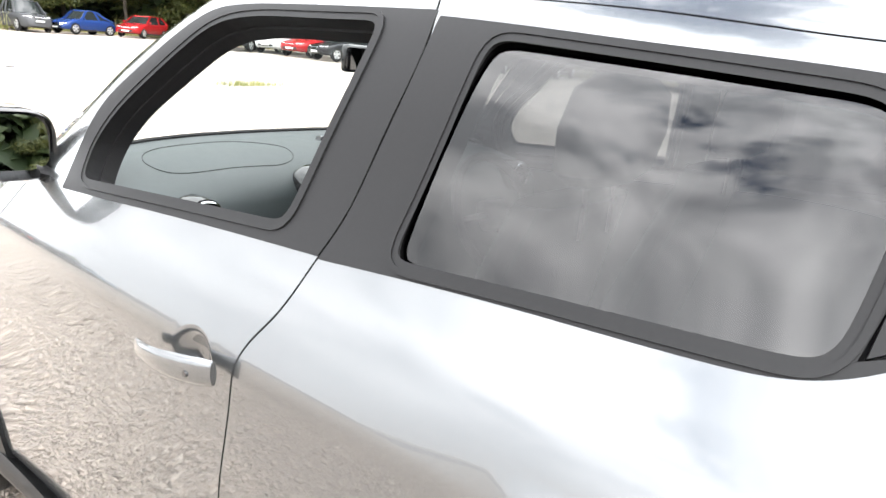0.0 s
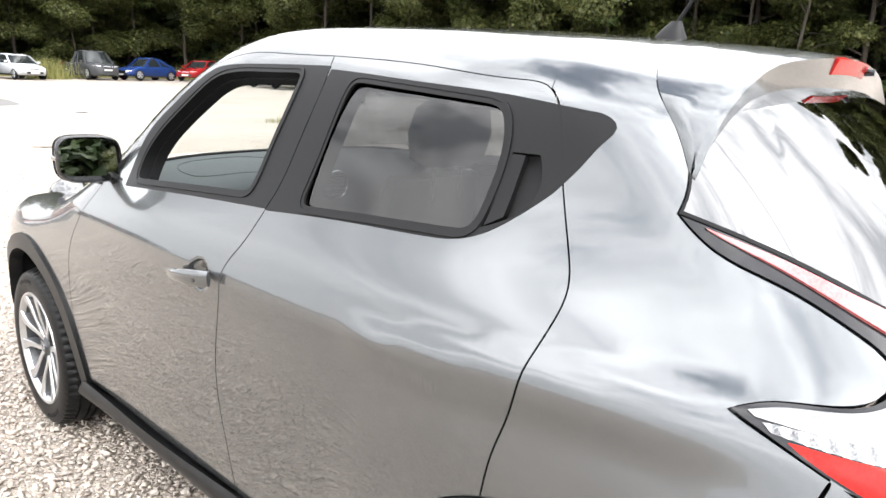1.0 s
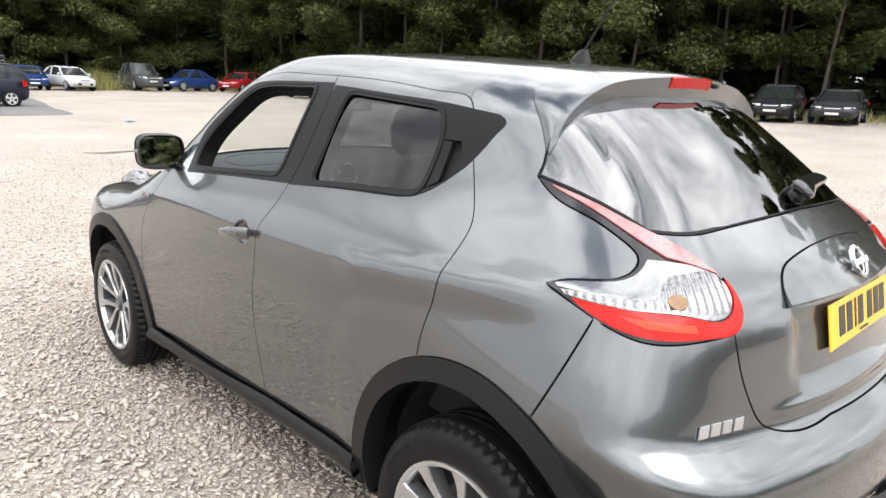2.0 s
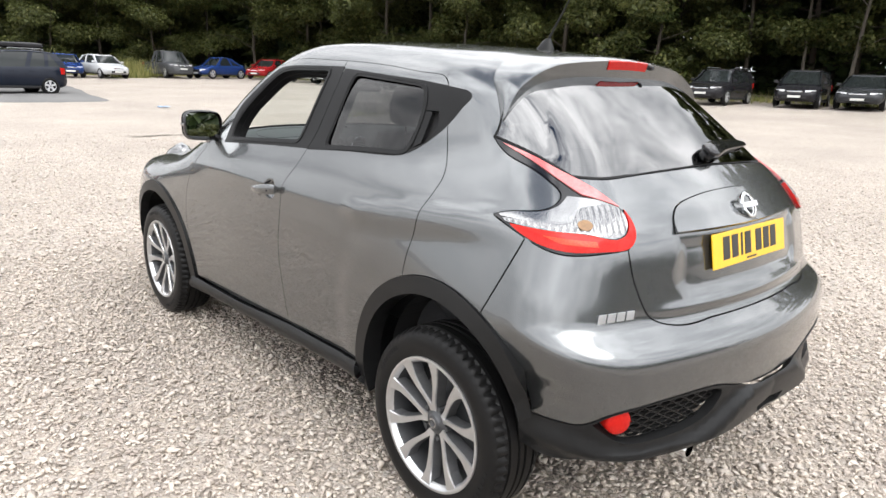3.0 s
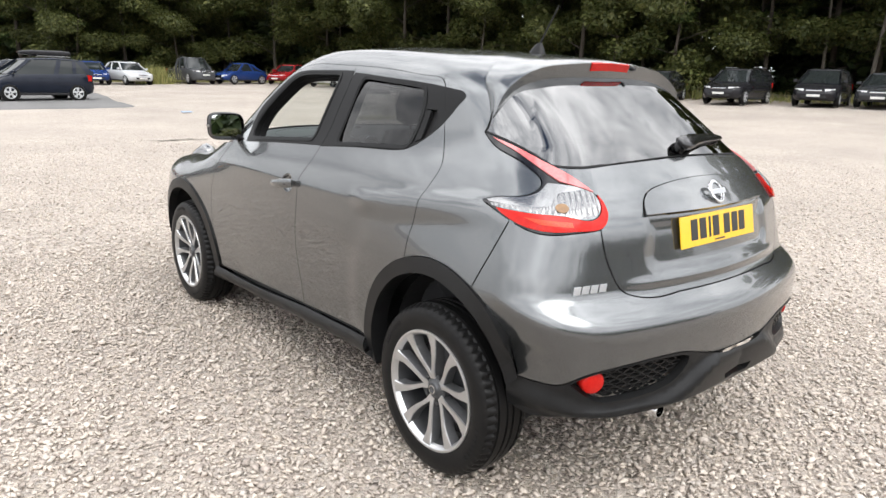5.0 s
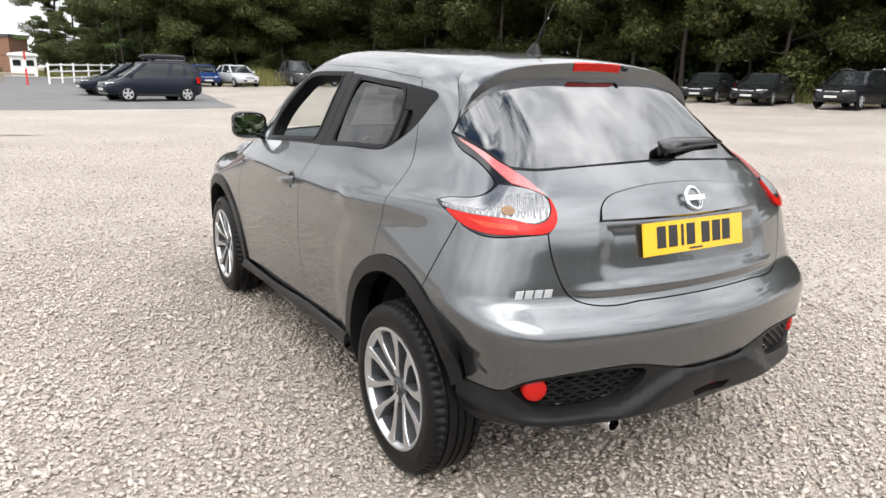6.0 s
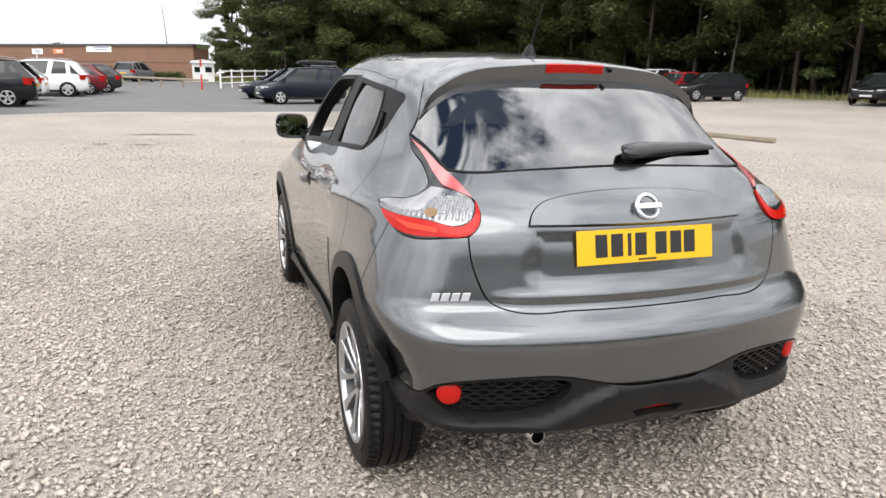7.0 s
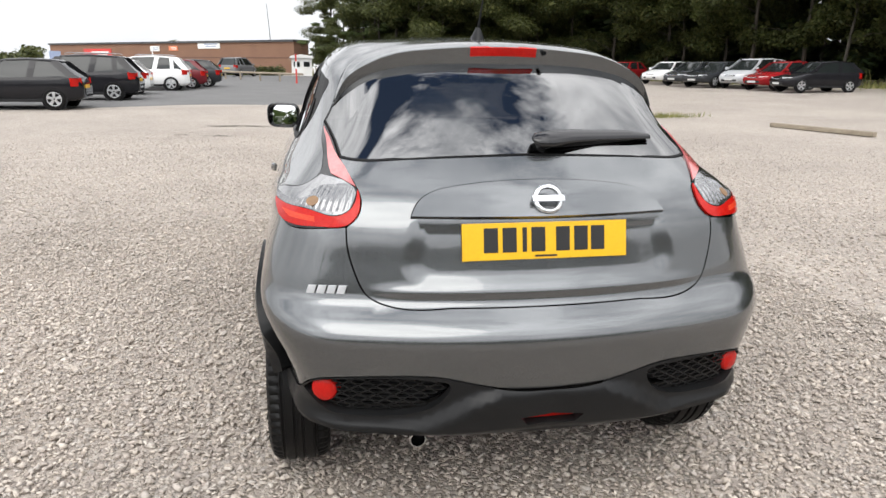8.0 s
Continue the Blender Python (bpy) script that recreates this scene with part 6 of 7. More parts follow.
def make_vehicle(kind, coat, label, spot, heading, roof_box=False):
    """A parked vehicle: front towards local +y, lengths along y."""
    length, width, height, wheel_r, top_line, (c0, c1, c2, c3, belt) = KINDS[kind]
    root = thing("parked_" + ("pickup" if kind == "pickup" else "car"), label, "pickup truck" if kind == "pickup" else "car",
                 (spot[0], spot[1], on_ground(*spot)), heading - 90, group="parked vehicles")
    paint = COATS[coat]
    us, zs = zip(*top_line)

    def y_of(u):
        return length * (0.5 - u)
    half = width / 2
    secs = []
    stations = sorted(set([0, 0.012, 0.03, 0.06, 0.10, 0.16, 0.22, 0.28, 0.34, 0.45, 0.55, 0.65, 0.72, 0.80, 0.87, 0.93, 0.965, 0.988, 1.0]))
    for u in stations:
        w = half * (1 - 0.30 * max(0, 1 - u / 0.15) ** 2.2 - 0.20 * max(0, (u - 0.87) / 0.13) ** 2.2)
        zt = float(np.interp(u, us, zs))
        low = 0.24 + 0.10 * max(0, 1 - u / 0.05) + 0.10 * max(0, (u - 0.95) / 0.05)
        ring = [(0.55, low), (0.88, low), (0.965, low + 0.10), (1.0, 0.40 * low + 0.60 * zt - 0.06), (0.992, 0.25 * low + 0.75 * zt), (0.965, zt - 0.05), (0.91, zt - 0.008), (0.6, zt + 0.012)]
        secs.append([(w * x, y_of(u), z) for x, z in ring] + [(-w * x, y_of(u), z) for x, z in ring[::-1]])
    body = part("body", loft_bm(secs), paint, root, smooth=True, sharp=62)
    # cabin: panes between pillars, roof on top
    zr = height
    base_w, roof_w = half * 0.955, half * 0.74

    def cabin(u, v):
        """Half-width and height on the cabin's side at u along, v up."""
        arch = 0.085 * v * ((u - 0.5 * (c1 + c2)) / (0.5 * (c2 - c1) + 0.06)) ** 2 if u else 0.0
        return base_w + (roof_w - base_w) * v ** 1.15, belt - 0.03 + (zr - 0.045 - belt + 0.03) * v - min(arch, 0.12)
    def side_u(v, u0, u1):
        return u0 + (u1 - u0) * v
    def glass_ring(v, slot):
        w, z = cabin(0, v)
        front, rear = side_u(v, c0, c1), side_u(v, c3, c2)
        mid_u = (front + rear) / 2
        rows = {"windscreen": ((front, 0.0), (front, 0.62), (front + 0.012, 0.86), (front + 0.04, 0.985)), "front": ((front + 0.04, 0.99), (mid_u, 1.0)),
                "rear": ((mid_u, 1.0), (rear - 0.03, 0.99)), "rear_screen": ((rear - 0.03, 0.985), (rear - 0.008, 0.9), (rear, 0.6), (rear, 0.0))}[slot]
        return [(w * f, y_of(u), cabin(u, v)[1]) for u, f in rows]
    for slot, name in (("windscreen", "windscreen"), ("rear_screen", "rear_window")):
        rows = []
        for v in (0.0, 0.35, 0.7, 1.0):
            h = glass_ring(v, slot)
            full = [p for p in h if p[0] > 0]
            rows.append(full + [(-x, y, z2) for x, y, z2 in full[::-1]] if slot == "rear_screen" else [(-x, y, z2) for x, y, z2 in full[::-1]] + full)
        part(name, loft_bm(rows, closed=False, caps=False), GLASS_DARK, root, "dark reflective glass", smooth=True)
    for side in (-1, 1):
        for slot in ("front", "rear"):
            rows = [[(side * x, y, z2) for x, y, z2 in glass_ring(v, slot)] for v in (0.0, 0.35, 0.7, 1.0)]
            part("side_window", loft_bm(rows, closed=False, caps=False), GLASS_DARK, root, smooth=True)
    roof_secs = []
    for dz, shrink in ((-0.05, 1.02), (-0.03, 1.03), (0.0, 0.97), (0.018, 0.80)):
        w, z = cabin(0, 1.0)
        front, rear = c1 - 0.005, c2 + 0.012
        ring = []
        for u, f in ((front, 0.6), (front + 0.015, 0.9), (front + 0.06, 1.0), ((front + rear) / 2, 1.02), (rear - 0.04, 1.0), (rear - 0.008, 0.92), (rear, 0.6)):
            mid_u = (front + rear) / 2
            ring.append((w * f * shrink, y_of(mid_u + (u - mid_u) * (1.0 if shrink > 0.9 else 0.94)), cabin(u, 1.0)[1] + 0.045 + dz - 0.02))
        roof_secs.append(ring + [(-x, y, z2) for x, y, z2 in ring[::-1]])
    part("roof", loft_bm(roof_secs), paint, root, smooth=True, sharp=75)
    posts = [(c0 + 0.004, c1 + 0.004, 0.022), (0.5 * (c0 + c3) + 0.03, 0.5 * (c1 + c2) + 0.04, 0.022), (c3 - 0.02, c2 - 0.012, 0.034)]
    if kind in ("estate", "mpv", "small_mpv", "saloon"):
        posts.insert(2, (0.5 * (c0 + c3) + 0.21, 0.5 * (c1 + c2) + 0.18, 0.018))
    for side in (-1, 1):
        for u_low, u_high, wide in posts:
            rows = []
            for v in (0.0, 0.5, 1.0):
                u = u_low + (u_high - u_low) * v
                w, z = cabin(u, v)
                rows.append([(side * (w + 0.006), y_of(u - wide), z), (side * (w + 0.006), y_of(u + wide), z), (side * (w - 0.03), y_of(u + wide), z), (side * (w - 0.03), y_of(u - wide), z)])
            part("pillar", loft_bm(rows), paint, root)
    # lamps, grille, plates, mirrors
    zh = float(np.interp(0.06, us, zs)) - 0.10
    for side in (-1, 1):
        secs = [[(side * half * f, y_of(u), zh + dz) for dz in (-0.10, 0.0, 0.075)] + [(side * half * f * 0.97, y_of(u) - 0.03, zh + dz) for dz in (0.075, 0.0, -0.10)] for u, f in ((0.006, 0.46), (0.018, 0.66), (0.05, 0.84), (0.10, 0.935))]
        part("headlamp", loft_bm(secs), LAMP_WHITE, root, "clear headlamp", smooth=True)
        zt = float(np.interp(0.97, us, zs)) - 0.12
        secs = [[(side * half * f, y_of(u), zt + dz) for dz in (-0.14, 0.0, 0.10)] + [(side * half * f * 0.96, y_of(u) + 0.03, zt + dz) for dz in (0.10, 0.0, -0.14)] for u, f in ((0.999, 0.66), (0.992, 0.80), (0.965, 0.935), (0.935, 0.975))]
        part("tail_lamp", loft_bm(secs), RED_LENS, root, "red tail lamp", smooth=True)
        y_m, z_m = y_of(c0 + 0.05), belt + 0.06
        part("door_mirror", box_bm((0.17, 0.09, 0.12), (side * (half + 0.07), y_m, z_m), 0.035, 2), paint, root, smooth=True)
        for u in ((0.42, 0.60) if kind not in ("beetle",) else (0.46,)):
            part("door_handle", box_bm((0.03, 0.16, 0.03), (side * (half * 0.995), y_of(u + 0.06), belt - 0.16), 0.01), paint, root)
        part("sill", box_bm((0.05, length * 0.5, 0.09), (side * half * 0.93, 0, 0.26), 0.02), DARK, root)
    part("grille", box_bm((width * 0.36, 0.05, 0.15), (0, y_of(0.008), zh - 0.03), 0.04), GLOSS_BLACK, root)
    part("grille_bar", box_bm((width * 0.34, 0.025, 0.045), (0, y_of(0.0) + 0.012, zh + 0.005), 0.012), CHROME, root)
    part("lower_intake", box_bm((width * 0.55, 0.06, 0.13), (0, y_of(0.006), 0.40), 0.03), DARK, root)
    part("number_plate", box_bm((0.50, 0.02, 0.095), (0, y_of(0.0) + 0.03, zh - 0.20), 0.004), PLATE_WHITE, root, "white front plate")
    part("number_plate", box_bm((0.52, 0.02, 0.11), (0, y_of(1.0) - 0.012, float(np.interp(0.99, us, zs)) - 0.25), 0.004), PLATE_YELLOW, root, "yellow rear plate")
    # wheels in dark arches
    for u in (0.19, 0.815):
        for side in (-1, 1):
            y = y_of(u)
            bm = lathe_bm([(wheel_r + 0.055, 0.0), (wheel_r + 0.05, 0.008), (0.05, 0.008)], 26, "x", at=(side * (half * 0.955), y, wheel_r + 0.01))
            part("wheel_arch", bm, DARK, root)
            wheel_ob = new("wheel")
            wheel_ob.parent = root
            wheel_ob.matrix_basis = pose(side * (half - 0.09), y, wheel_r, 0, 0, 0 if side < 0 else 180)
            prof = [(wheel_r * 0.66, -0.095), (wheel_r * 0.8, -0.108), (wheel_r * 0.95, -0.10), (wheel_r, -0.08), (wheel_r, 0.08), (wheel_r * 0.9, 0.10)]
            part("tyre", lathe_bm(prof, 28, "x"), TYRE, wheel_ob, smooth=True)
            bm = lathe_bm([(wheel_r * 0.67, -0.097), (wheel_r * 0.62, -0.10), (wheel_r * 0.58, -0.07), (wheel_r * 0.12, -0.05)], 28, "x")
            part("rim_well", bm, DARK, wheel_ob, smooth=True)
            bm = bmesh.new()
            for k in range(5):
                a = 2 * math.pi * k / 5 + 0.3
                rad, tan = Vector((0, math.cos(a), math.sin(a))), Vector((0, -math.sin(a), math.cos(a)))
                rows = [[rad * r + tan * w + Vector((-0.098 + dx, 0, 0)) for w, dx in ((-wd, 0.012), (-wd * 0.8, 0), (wd * 0.8, 0), (wd, 0.012))] for r, wd in ((0.02, 0.04), (wheel_r * 0.35, 0.036), (wheel_r * 0.63, 0.055))]
                loft_bm(rows, bm=bm)
            lathe_bm([(wheel_r * 0.69, -0.096), (wheel_r * 0.66, -0.104), (wheel_r * 0.60, -0.10)], 28, "x", bm=bm)
            part("rim", bm, RIM_SILVER, wheel_ob, "silver wheel rim")
    if kind == "pickup":
        part("load_bed", box_bm((width * 0.80, length * 0.30, 0.03), (0, y_of(0.83), 1.036), 0.005), DARK, root)
        part("bed_bar", tube_bm([(-half * 0.75, y_of(0.67), 1.05), (-half * 0.7, y_of(0.67), 1.5), (half * 0.7, y_of(0.67), 1.5), (half * 0.75, y_of(0.67), 1.05)], 0.03, 8), GLOSS_BLACK, root)
    if kind in ("estate",):
        for side in (-1, 1):
            part("roof_rail", tube_bm([(side * roof_w * 0.95, y_of(c1 + 0.05), zr), (side * roof_w * 0.95, y_of(c1 + 0.08), zr + 0.035), (side * roof_w * 0.95, y_of(c2 - 0.06), zr + 0.035), (side * roof_w * 0.95, y_of(c2 - 0.03), zr)], 0.014, 6), METAL_GREY, root)
    if roof_box:
        secs = []
        for u, w, h in ((c1 - 0.10, 0.18, 0.06), (c1 - 0.07, 0.36, 0.16), (c1 + 0.05, 0.44, 0.24), (c2 - 0.12, 0.45, 0.26), (c2 - 0.02, 0.42, 0.22), (c2, 0.30, 0.12)):
            secs.append([(w * math.copysign(abs(math.cos(a)) ** 0.5, math.cos(a)), y_of(u), zr + 0.20 + h * 0.6 * math.copysign(abs(math.sin(a)) ** 0.6, math.sin(a))) for a in (2 * math.pi * k / 16 for k in range(16))])
        part("roof_box", loft_bm(secs), COATS["black"], root, "black plastic roof box", smooth=True)
        for u in (c1 + 0.08, c2 - 0.12):
            part("roof_bar", box_bm((1.1, 0.05, 0.10), (0, y_of(u), zr + 0.06), 0.01), DARK, root)
    return root


PARKED = (
    ("small_mpv", "navy", "dark blue people carrier on the asphalt apron", (2.56, 28.1), 191),
    ("hatch", "navy", "dark blue hatchback behind the people carrier", (2.2, 32.6), 188),
    ("saloon", "silver", "pale silver car with its bonnet showing", (3.0, 36.4), 188),
    ("hatch", "blue", "blue hatchback facing the gravel by the wood", (8.85, 46.9), 266),
    ("hatch", "silver", "silver hatchback parked beside tall grass", (11.0, 46.5), 280),
    ("pickup", "charcoal", "dark grey double-cab pickup under the trees", (15.8, 48.4), 273),
    ("beetle", "blue", "rounded bright blue small car under the trees", (19.1, 47.4), 196),
    ("hatch", "red", "red hatchback half hidden behind the row", (22.4, 46.2), 212),
    ("hatch", "white", "white hatchback at the end of the row", (22.9, 40.6), 208),
    ("hatch", "charcoal", "dark grey hatchback beside the wood", (22.6, 36.9), 202),
    ("saloon", "dark", "dark saloon beside the wood", (22.8, 34.5), 202),
    ("mpv", "silver", "silver people carrier beside the wood", (23.8, 32.6), 200),
    ("hatch", "red", "bright red hatchback beside the wood", (23.5, 29.9), 192),
    ("hatch", "black", "black hatchback at the edge of the trees", (23.3, 27.1), 176),
    ("hatch", "black", "black hatchback with a bright grille by the trees", (27.8, 20.8), 200),
    ("saloon", "black", "black car parked nose to the gravel", (28.1, 17.9), 196),
    ("estate", "black", "black crossover parked nose to the gravel", (28.6, 14.0), 186),
    ("mpv", "black", "black people carrier facing the gravel", (30.2, 10.9), 192),
    ("saloon", "dark", "dark grey saloon facing the gravel", (31.1, 8.66), 190),
    ("hatch", "black", "black hatchback with its tail to the lane", (-9.35, 20.1), 184),
    ("estate", "black", "black crossover estate with roof rails", (-9.0, 24.6), 184),
    ("hatch", "white", "white hatchback in the asphalt row", (-9.3, 28.6), 184),
    ("estate", "white", "white crossover in the asphalt row", (-8.55, 32.6), 184),
    ("hatch", "maroon", "dark red hatchback in the asphalt row", (-7.9, 35.0), 184),
    ("hatch", "dark", "dark blue hatchback ending the row", (-7.5, 37.6), 184),
    ("mpv", "steel", "steel grey people carrier seen from behind", (-6.9, 61.0), 70),
    ("hatch", "ice", "pale blue hatchback behind the black one", (-13.4, 24.2), 184),
)
for kind, coat, label, spot, heading in PARKED:
    make_vehicle(kind, coat, label, spot, heading)
make_vehicle("estate", "black", "black estate car carrying a roof box", (4.6, 39.8), 186, roof_box=True)


# ---- trees of the wood ----
def leaf_cloud(centres, radii, count, size, flat=0.75):
    """Small bent leaf sprays gathered round centres."""
    which = rng.integers(0, len(centres), count)
    d = rng.normal(0, 1, (count, 3))
    d /= np.linalg.norm(d, axis=1, keepdims=True)
    far = rng.uniform(0.25, 1.0, count) ** 0.5 * rng.uniform(0.8, 1.15, count)
    at = centres[which] + d * far[:, None] * radii[which][:, None] * (1, 1, flat)
    up = d * 0.7 + (0, 0, 0.8) + rng.normal(0, 0.45, (count, 3))
    up /= np.linalg.norm(up, axis=1, keepdims=True)
    side = np.cross(up, rng.normal(0, 1, (count, 3)))
    side /= np.linalg.norm(side, axis=1, keepdims=True)
    ahead = np.cross(up, side)
    s = size * rng.lognormal(0, 0.35, count)[:, None]
    a = at - ahead * s * 0.6
    b = at + side * s * 0.42 - up * s * 0.16
    c = at + ahead * s * 0.75 - up * s * 0.1
    e = at - side * s * 0.42 - up * s * 0.16
    v = np.stack([a, b, c, e], 1).reshape(-1, 3)
    i = np.arange(count)[:, None] * 4
    return v, np.concatenate([i + (0, 1, 2), i + (0, 2, 3)])


def make_tree(label, tall, spread, low, leaves, size, leaf, bark, seed, conifer=False, trunk_r=0.22):
    global rng
    rng = np.random.default_rng(seed)
    root = thing("tree", label, "tree", group="trees of the wood")
    bends = np.cumsum(rng.normal(0, 0.10, (8, 2)), axis=0)
    bends -= bends[0]
    spine = [Vector((bends[k][0], bends[k][1], tall * 0.92 * k / 7)) for k in range(8)]
    bm = tube_bm([Vector((0, 0, -0.3))] + spine[0:1] + spine[1:], [trunk_r * 1.35, trunk_r * 1.15] + [trunk_r * (1 - 0.86 * k / 7) for k in range(1, 8)], 9)
    centres, radii = [], []
    limbs = 15 if not conifer else 22
    for k in range(limbs):
        u = low / tall + (1 - low / tall) * (k + 0.5) / limbs
        f = u * 7
        i = min(6, int(f / 0.92 * 1.0)) if f / 0.92 < 7 else 6
        w = min(1.0, f / 0.92 - i)
        foot = spine[i].lerp(spine[i + 1], max(0, w))
        a = 2.4 * k + rng.uniform(-0.4, 0.4)
        shape = math.sin(math.pi * min(0.97, max(0.12, (u - low / tall) / (1 - low / tall) * 0.8 + 0.2))) if not conifer else (1.05 - u)
        reach = spread * shape * rng.uniform(0.7, 1.15)
        rise = (rng.uniform(0.0, 0.35) if not conifer else rng.uniform(-0.2, 0.05)) * reach
        end = foot + Vector((math.cos(a) * reach, math.sin(a) * reach, rise))
        knee = foot.lerp(end, 0.5) + Vector((0, 0, 0.12 * reach))
        tube_bm([foot, knee, end], [trunk_r * 0.32 * (1.1 - u), trunk_r * 0.2 * (1.1 - u), 0.012], 6, bm=bm)
        for w in ((0.45, 0.75, 1.0) if not conifer else (0.35, 0.65, 0.95)):
            p = foot.lerp(knee, w * 2) if w < 0.5 else knee.lerp(end, w * 2 - 1)
            centres.append(p + Vector(rng.normal(0, 0.25, 3)))
            radii.append((0.55 + 0.25 * reach * w * 0.8) * (1.0 if not conifer else 0.62))
    part("trunk", bm, bark, root, smooth=True)
    v, f = leaf_cloud(np.array([c[:] for c in centres]), np.array(radii), leaves, size, 0.55 if not conifer else 0.35)
    part("crown", quick_mesh("crown", v, f, leaf), leaf, root)
    return root


kinds_of_tree = [
    make_tree("broad-leaved tree with low spreading boughs", 14.5, 5.0, 1.6, 52000, 0.105, LEAF, BARK, 11, trunk_r=0.12),
    make_tree("broad-leaved tree with a tall open crown", 16.0, 4.4, 2.6, 44000, 0.105, LEAF, PALE_BARK, 12, trunk_r=0.11),
    make_tree("slender woodland tree with a pale trunk", 14.5, 3.6, 1.8, 34000, 0.10, LEAF, PALE_BARK, 13, trunk_r=0.09),
    make_tree("dark conifer with drooping boughs", 16.0, 3.8, 1.0, 26000, 0.12, LEAF_PINE, BARK, 14, conifer=True, trunk_r=0.16),
    make_tree("young broad-leaved tree leafy to the ground", 8.5, 3.4, 0.5, 30000, 0.10, LEAF, BARK, 15, trunk_r=0.09),
]
rng = np.random.default_rng(77)
wood_edge = np.array([(0.5, 88.0), (2.2, 73.0), (5.5, 60.0), (9.0, 53.5), (16.0, 53.0), (23.0, 52.5), (27.0, 46.0), (28.0, 38.0), (29.5, 30.0), (32.0, 22.0), (33.5, 14.0), (36.0, 4.0), (40.0, -8.0)])
run = np.r_[0, np.cumsum(np.linalg.norm(np.diff(wood_edge, axis=0), axis=1))]


def along_edge(d, back):
    p = np.array([np.interp(d, run, wood_edge[:, 0]), np.interp(d, run, wood_edge[:, 1])])
    q = np.array([np.interp(d + 0.5, run, wood_edge[:, 0]), np.interp(d + 0.5, run, wood_edge[:, 1])])
    t = (q - p) / (np.linalg.norm(q - p) + 1e-9)
    return p + back * np.array((-t[1], t[0]))


def plant(proto, x, y, grow, turn):
    copy_thing(proto, pose(x, y, on_ground(x, y) - 0.05, 0, 0, turn) @ Matrix.Scale(grow, 4))


d = 1.0
k = 0
while d < run[-1]:
    for back, choice in ((0.8, (0, 0, 2, 4)), (4.5, (1, 0, 3, 4)), (8.5, (1, 3, 0))):
        p = along_edge(d + rng.uniform(-1.2, 1.2), back + rng.uniform(-0.8, 1.2))
        west = d < 34
        pick = (3 if rng.random() < 0.55 else choice[k % len(choice)]) if west else choice[int(rng.integers(0, len(choice)))]
        plant(kinds_of_tree[pick], p[0], p[1], rng.uniform(0.88, 1.2) * float(np.interp(d, (0, 14, 34, 55), (0.45, 0.7, 1.0, 1.12))), rng.uniform(0, 360))
        k += 1
    d += rng.uniform(2.7, 3.8)
# a line of trees to the south and west, behind the walk
for k in range(16):
    plant(kinds_of_tree[(0, 1, 3, 4)[k % 4]], -38 + 4.6 * k + rng.uniform(-1, 1), -30 + rng.uniform(-3, 2) + 0.1 * abs(k - 8), rng.uniform(0.42, 0.58), rng.uniform(0, 360))
centres = np.c_[rng.uniform(-42, 32, 700), rng.uniform(-38, -32, 700), rng.uniform(0.3, 6.0, 700)]
# the thicket takes the shade-darkened leaf colour too
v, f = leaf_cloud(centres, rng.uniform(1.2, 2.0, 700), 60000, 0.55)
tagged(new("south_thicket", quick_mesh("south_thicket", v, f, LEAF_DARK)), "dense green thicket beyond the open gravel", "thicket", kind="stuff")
# the tops of a distant tree line beyond the building
u = rng.uniform(-0.1, 1.0, 260)
far_x, far_y = -41.9 + 39.4 * u + 9.0, 120.8 - 38.4 * u + 9.0
roof_tops = np.c_[far_x, far_y, 3.3 + 0.6 * np.sin(u * 31) + 0.5 * np.sin(u * 74 + 1) + rng.uniform(-1.5, 0.5, 260)]
side = np.radians(rng.uniform(19.3, 27.0, 330))
far_out = rng.uniform(88, 100, 330)
bushes = np.c_[-0.7 - far_out * np.sin(side), -2.5 + far_out * np.cos(side), rng.uniform(0.2, 1.0, 330) * (2.9 + 1.0 * np.sin(side * 57 + 2.2))]
centres = np.concatenate([roof_tops, bushes])
v, f = leaf_cloud(centres, rng.uniform(0.8, 1.3, len(centres)), 42000, 0.3)
tagged(new("far_treeline", quick_mesh("far_treeline", v, f, LEAF)), "distant green tree tops beyond the brick unit", "trees", kind="stuff")
for ob, spot in zip(kinds_of_tree, ((9.5, 57.0), (18.0, 56.5), (31.0, 44.0), (2.0, 80.0), (35.5, 20.0))):
    ob.matrix_basis = pose(spot[0], spot[1], on_ground(*spot) - 0.05)

# depth of the wood: leaves between the trunks, their shade put into the colour
ds, backs = rng.uniform(0, run[-1], 60000), rng.uniform(4.0, 13.0, 60000)
p = np.array([along_edge(a, b) for a, b in zip(ds[:400], backs[:400])])
centres = np.concatenate([np.c_[p, rng.uniform(0.5, 13.0, 400) + ground_height(p[:, 0], p[:, 1])], np.c_[p + rng.normal(0, 1, p.shape), rng.uniform(0.2, 2.5, 400) + ground_height(p[:, 0], p[:, 1])]])
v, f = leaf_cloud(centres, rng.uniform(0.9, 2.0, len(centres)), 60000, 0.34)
tagged(new("understorey", quick_mesh("understorey", v, f, LEAF_DARK)), "undergrowth deep inside the wood, leaves coloured dark for shade", "undergrowth", kind="stuff")
p = np.array([along_edge(a, b) for a, b in zip(rng.uniform(0, run[-1], 1000), rng.uniform(14.0, 18.0, 1000))])
p = np.concatenate([p, rng.uniform((27, 50), (45, 66), (350, 2)), rng.uniform((8, 60), (32, 68), (260, 2))])
centres = np.c_[p, rng.uniform(0.0, 15.0, len(p)) + ground_height(p[:, 0], p[:, 1])]
# backdrop in the same darkened leaves, shade painted in
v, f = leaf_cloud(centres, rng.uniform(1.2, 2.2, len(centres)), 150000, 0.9)
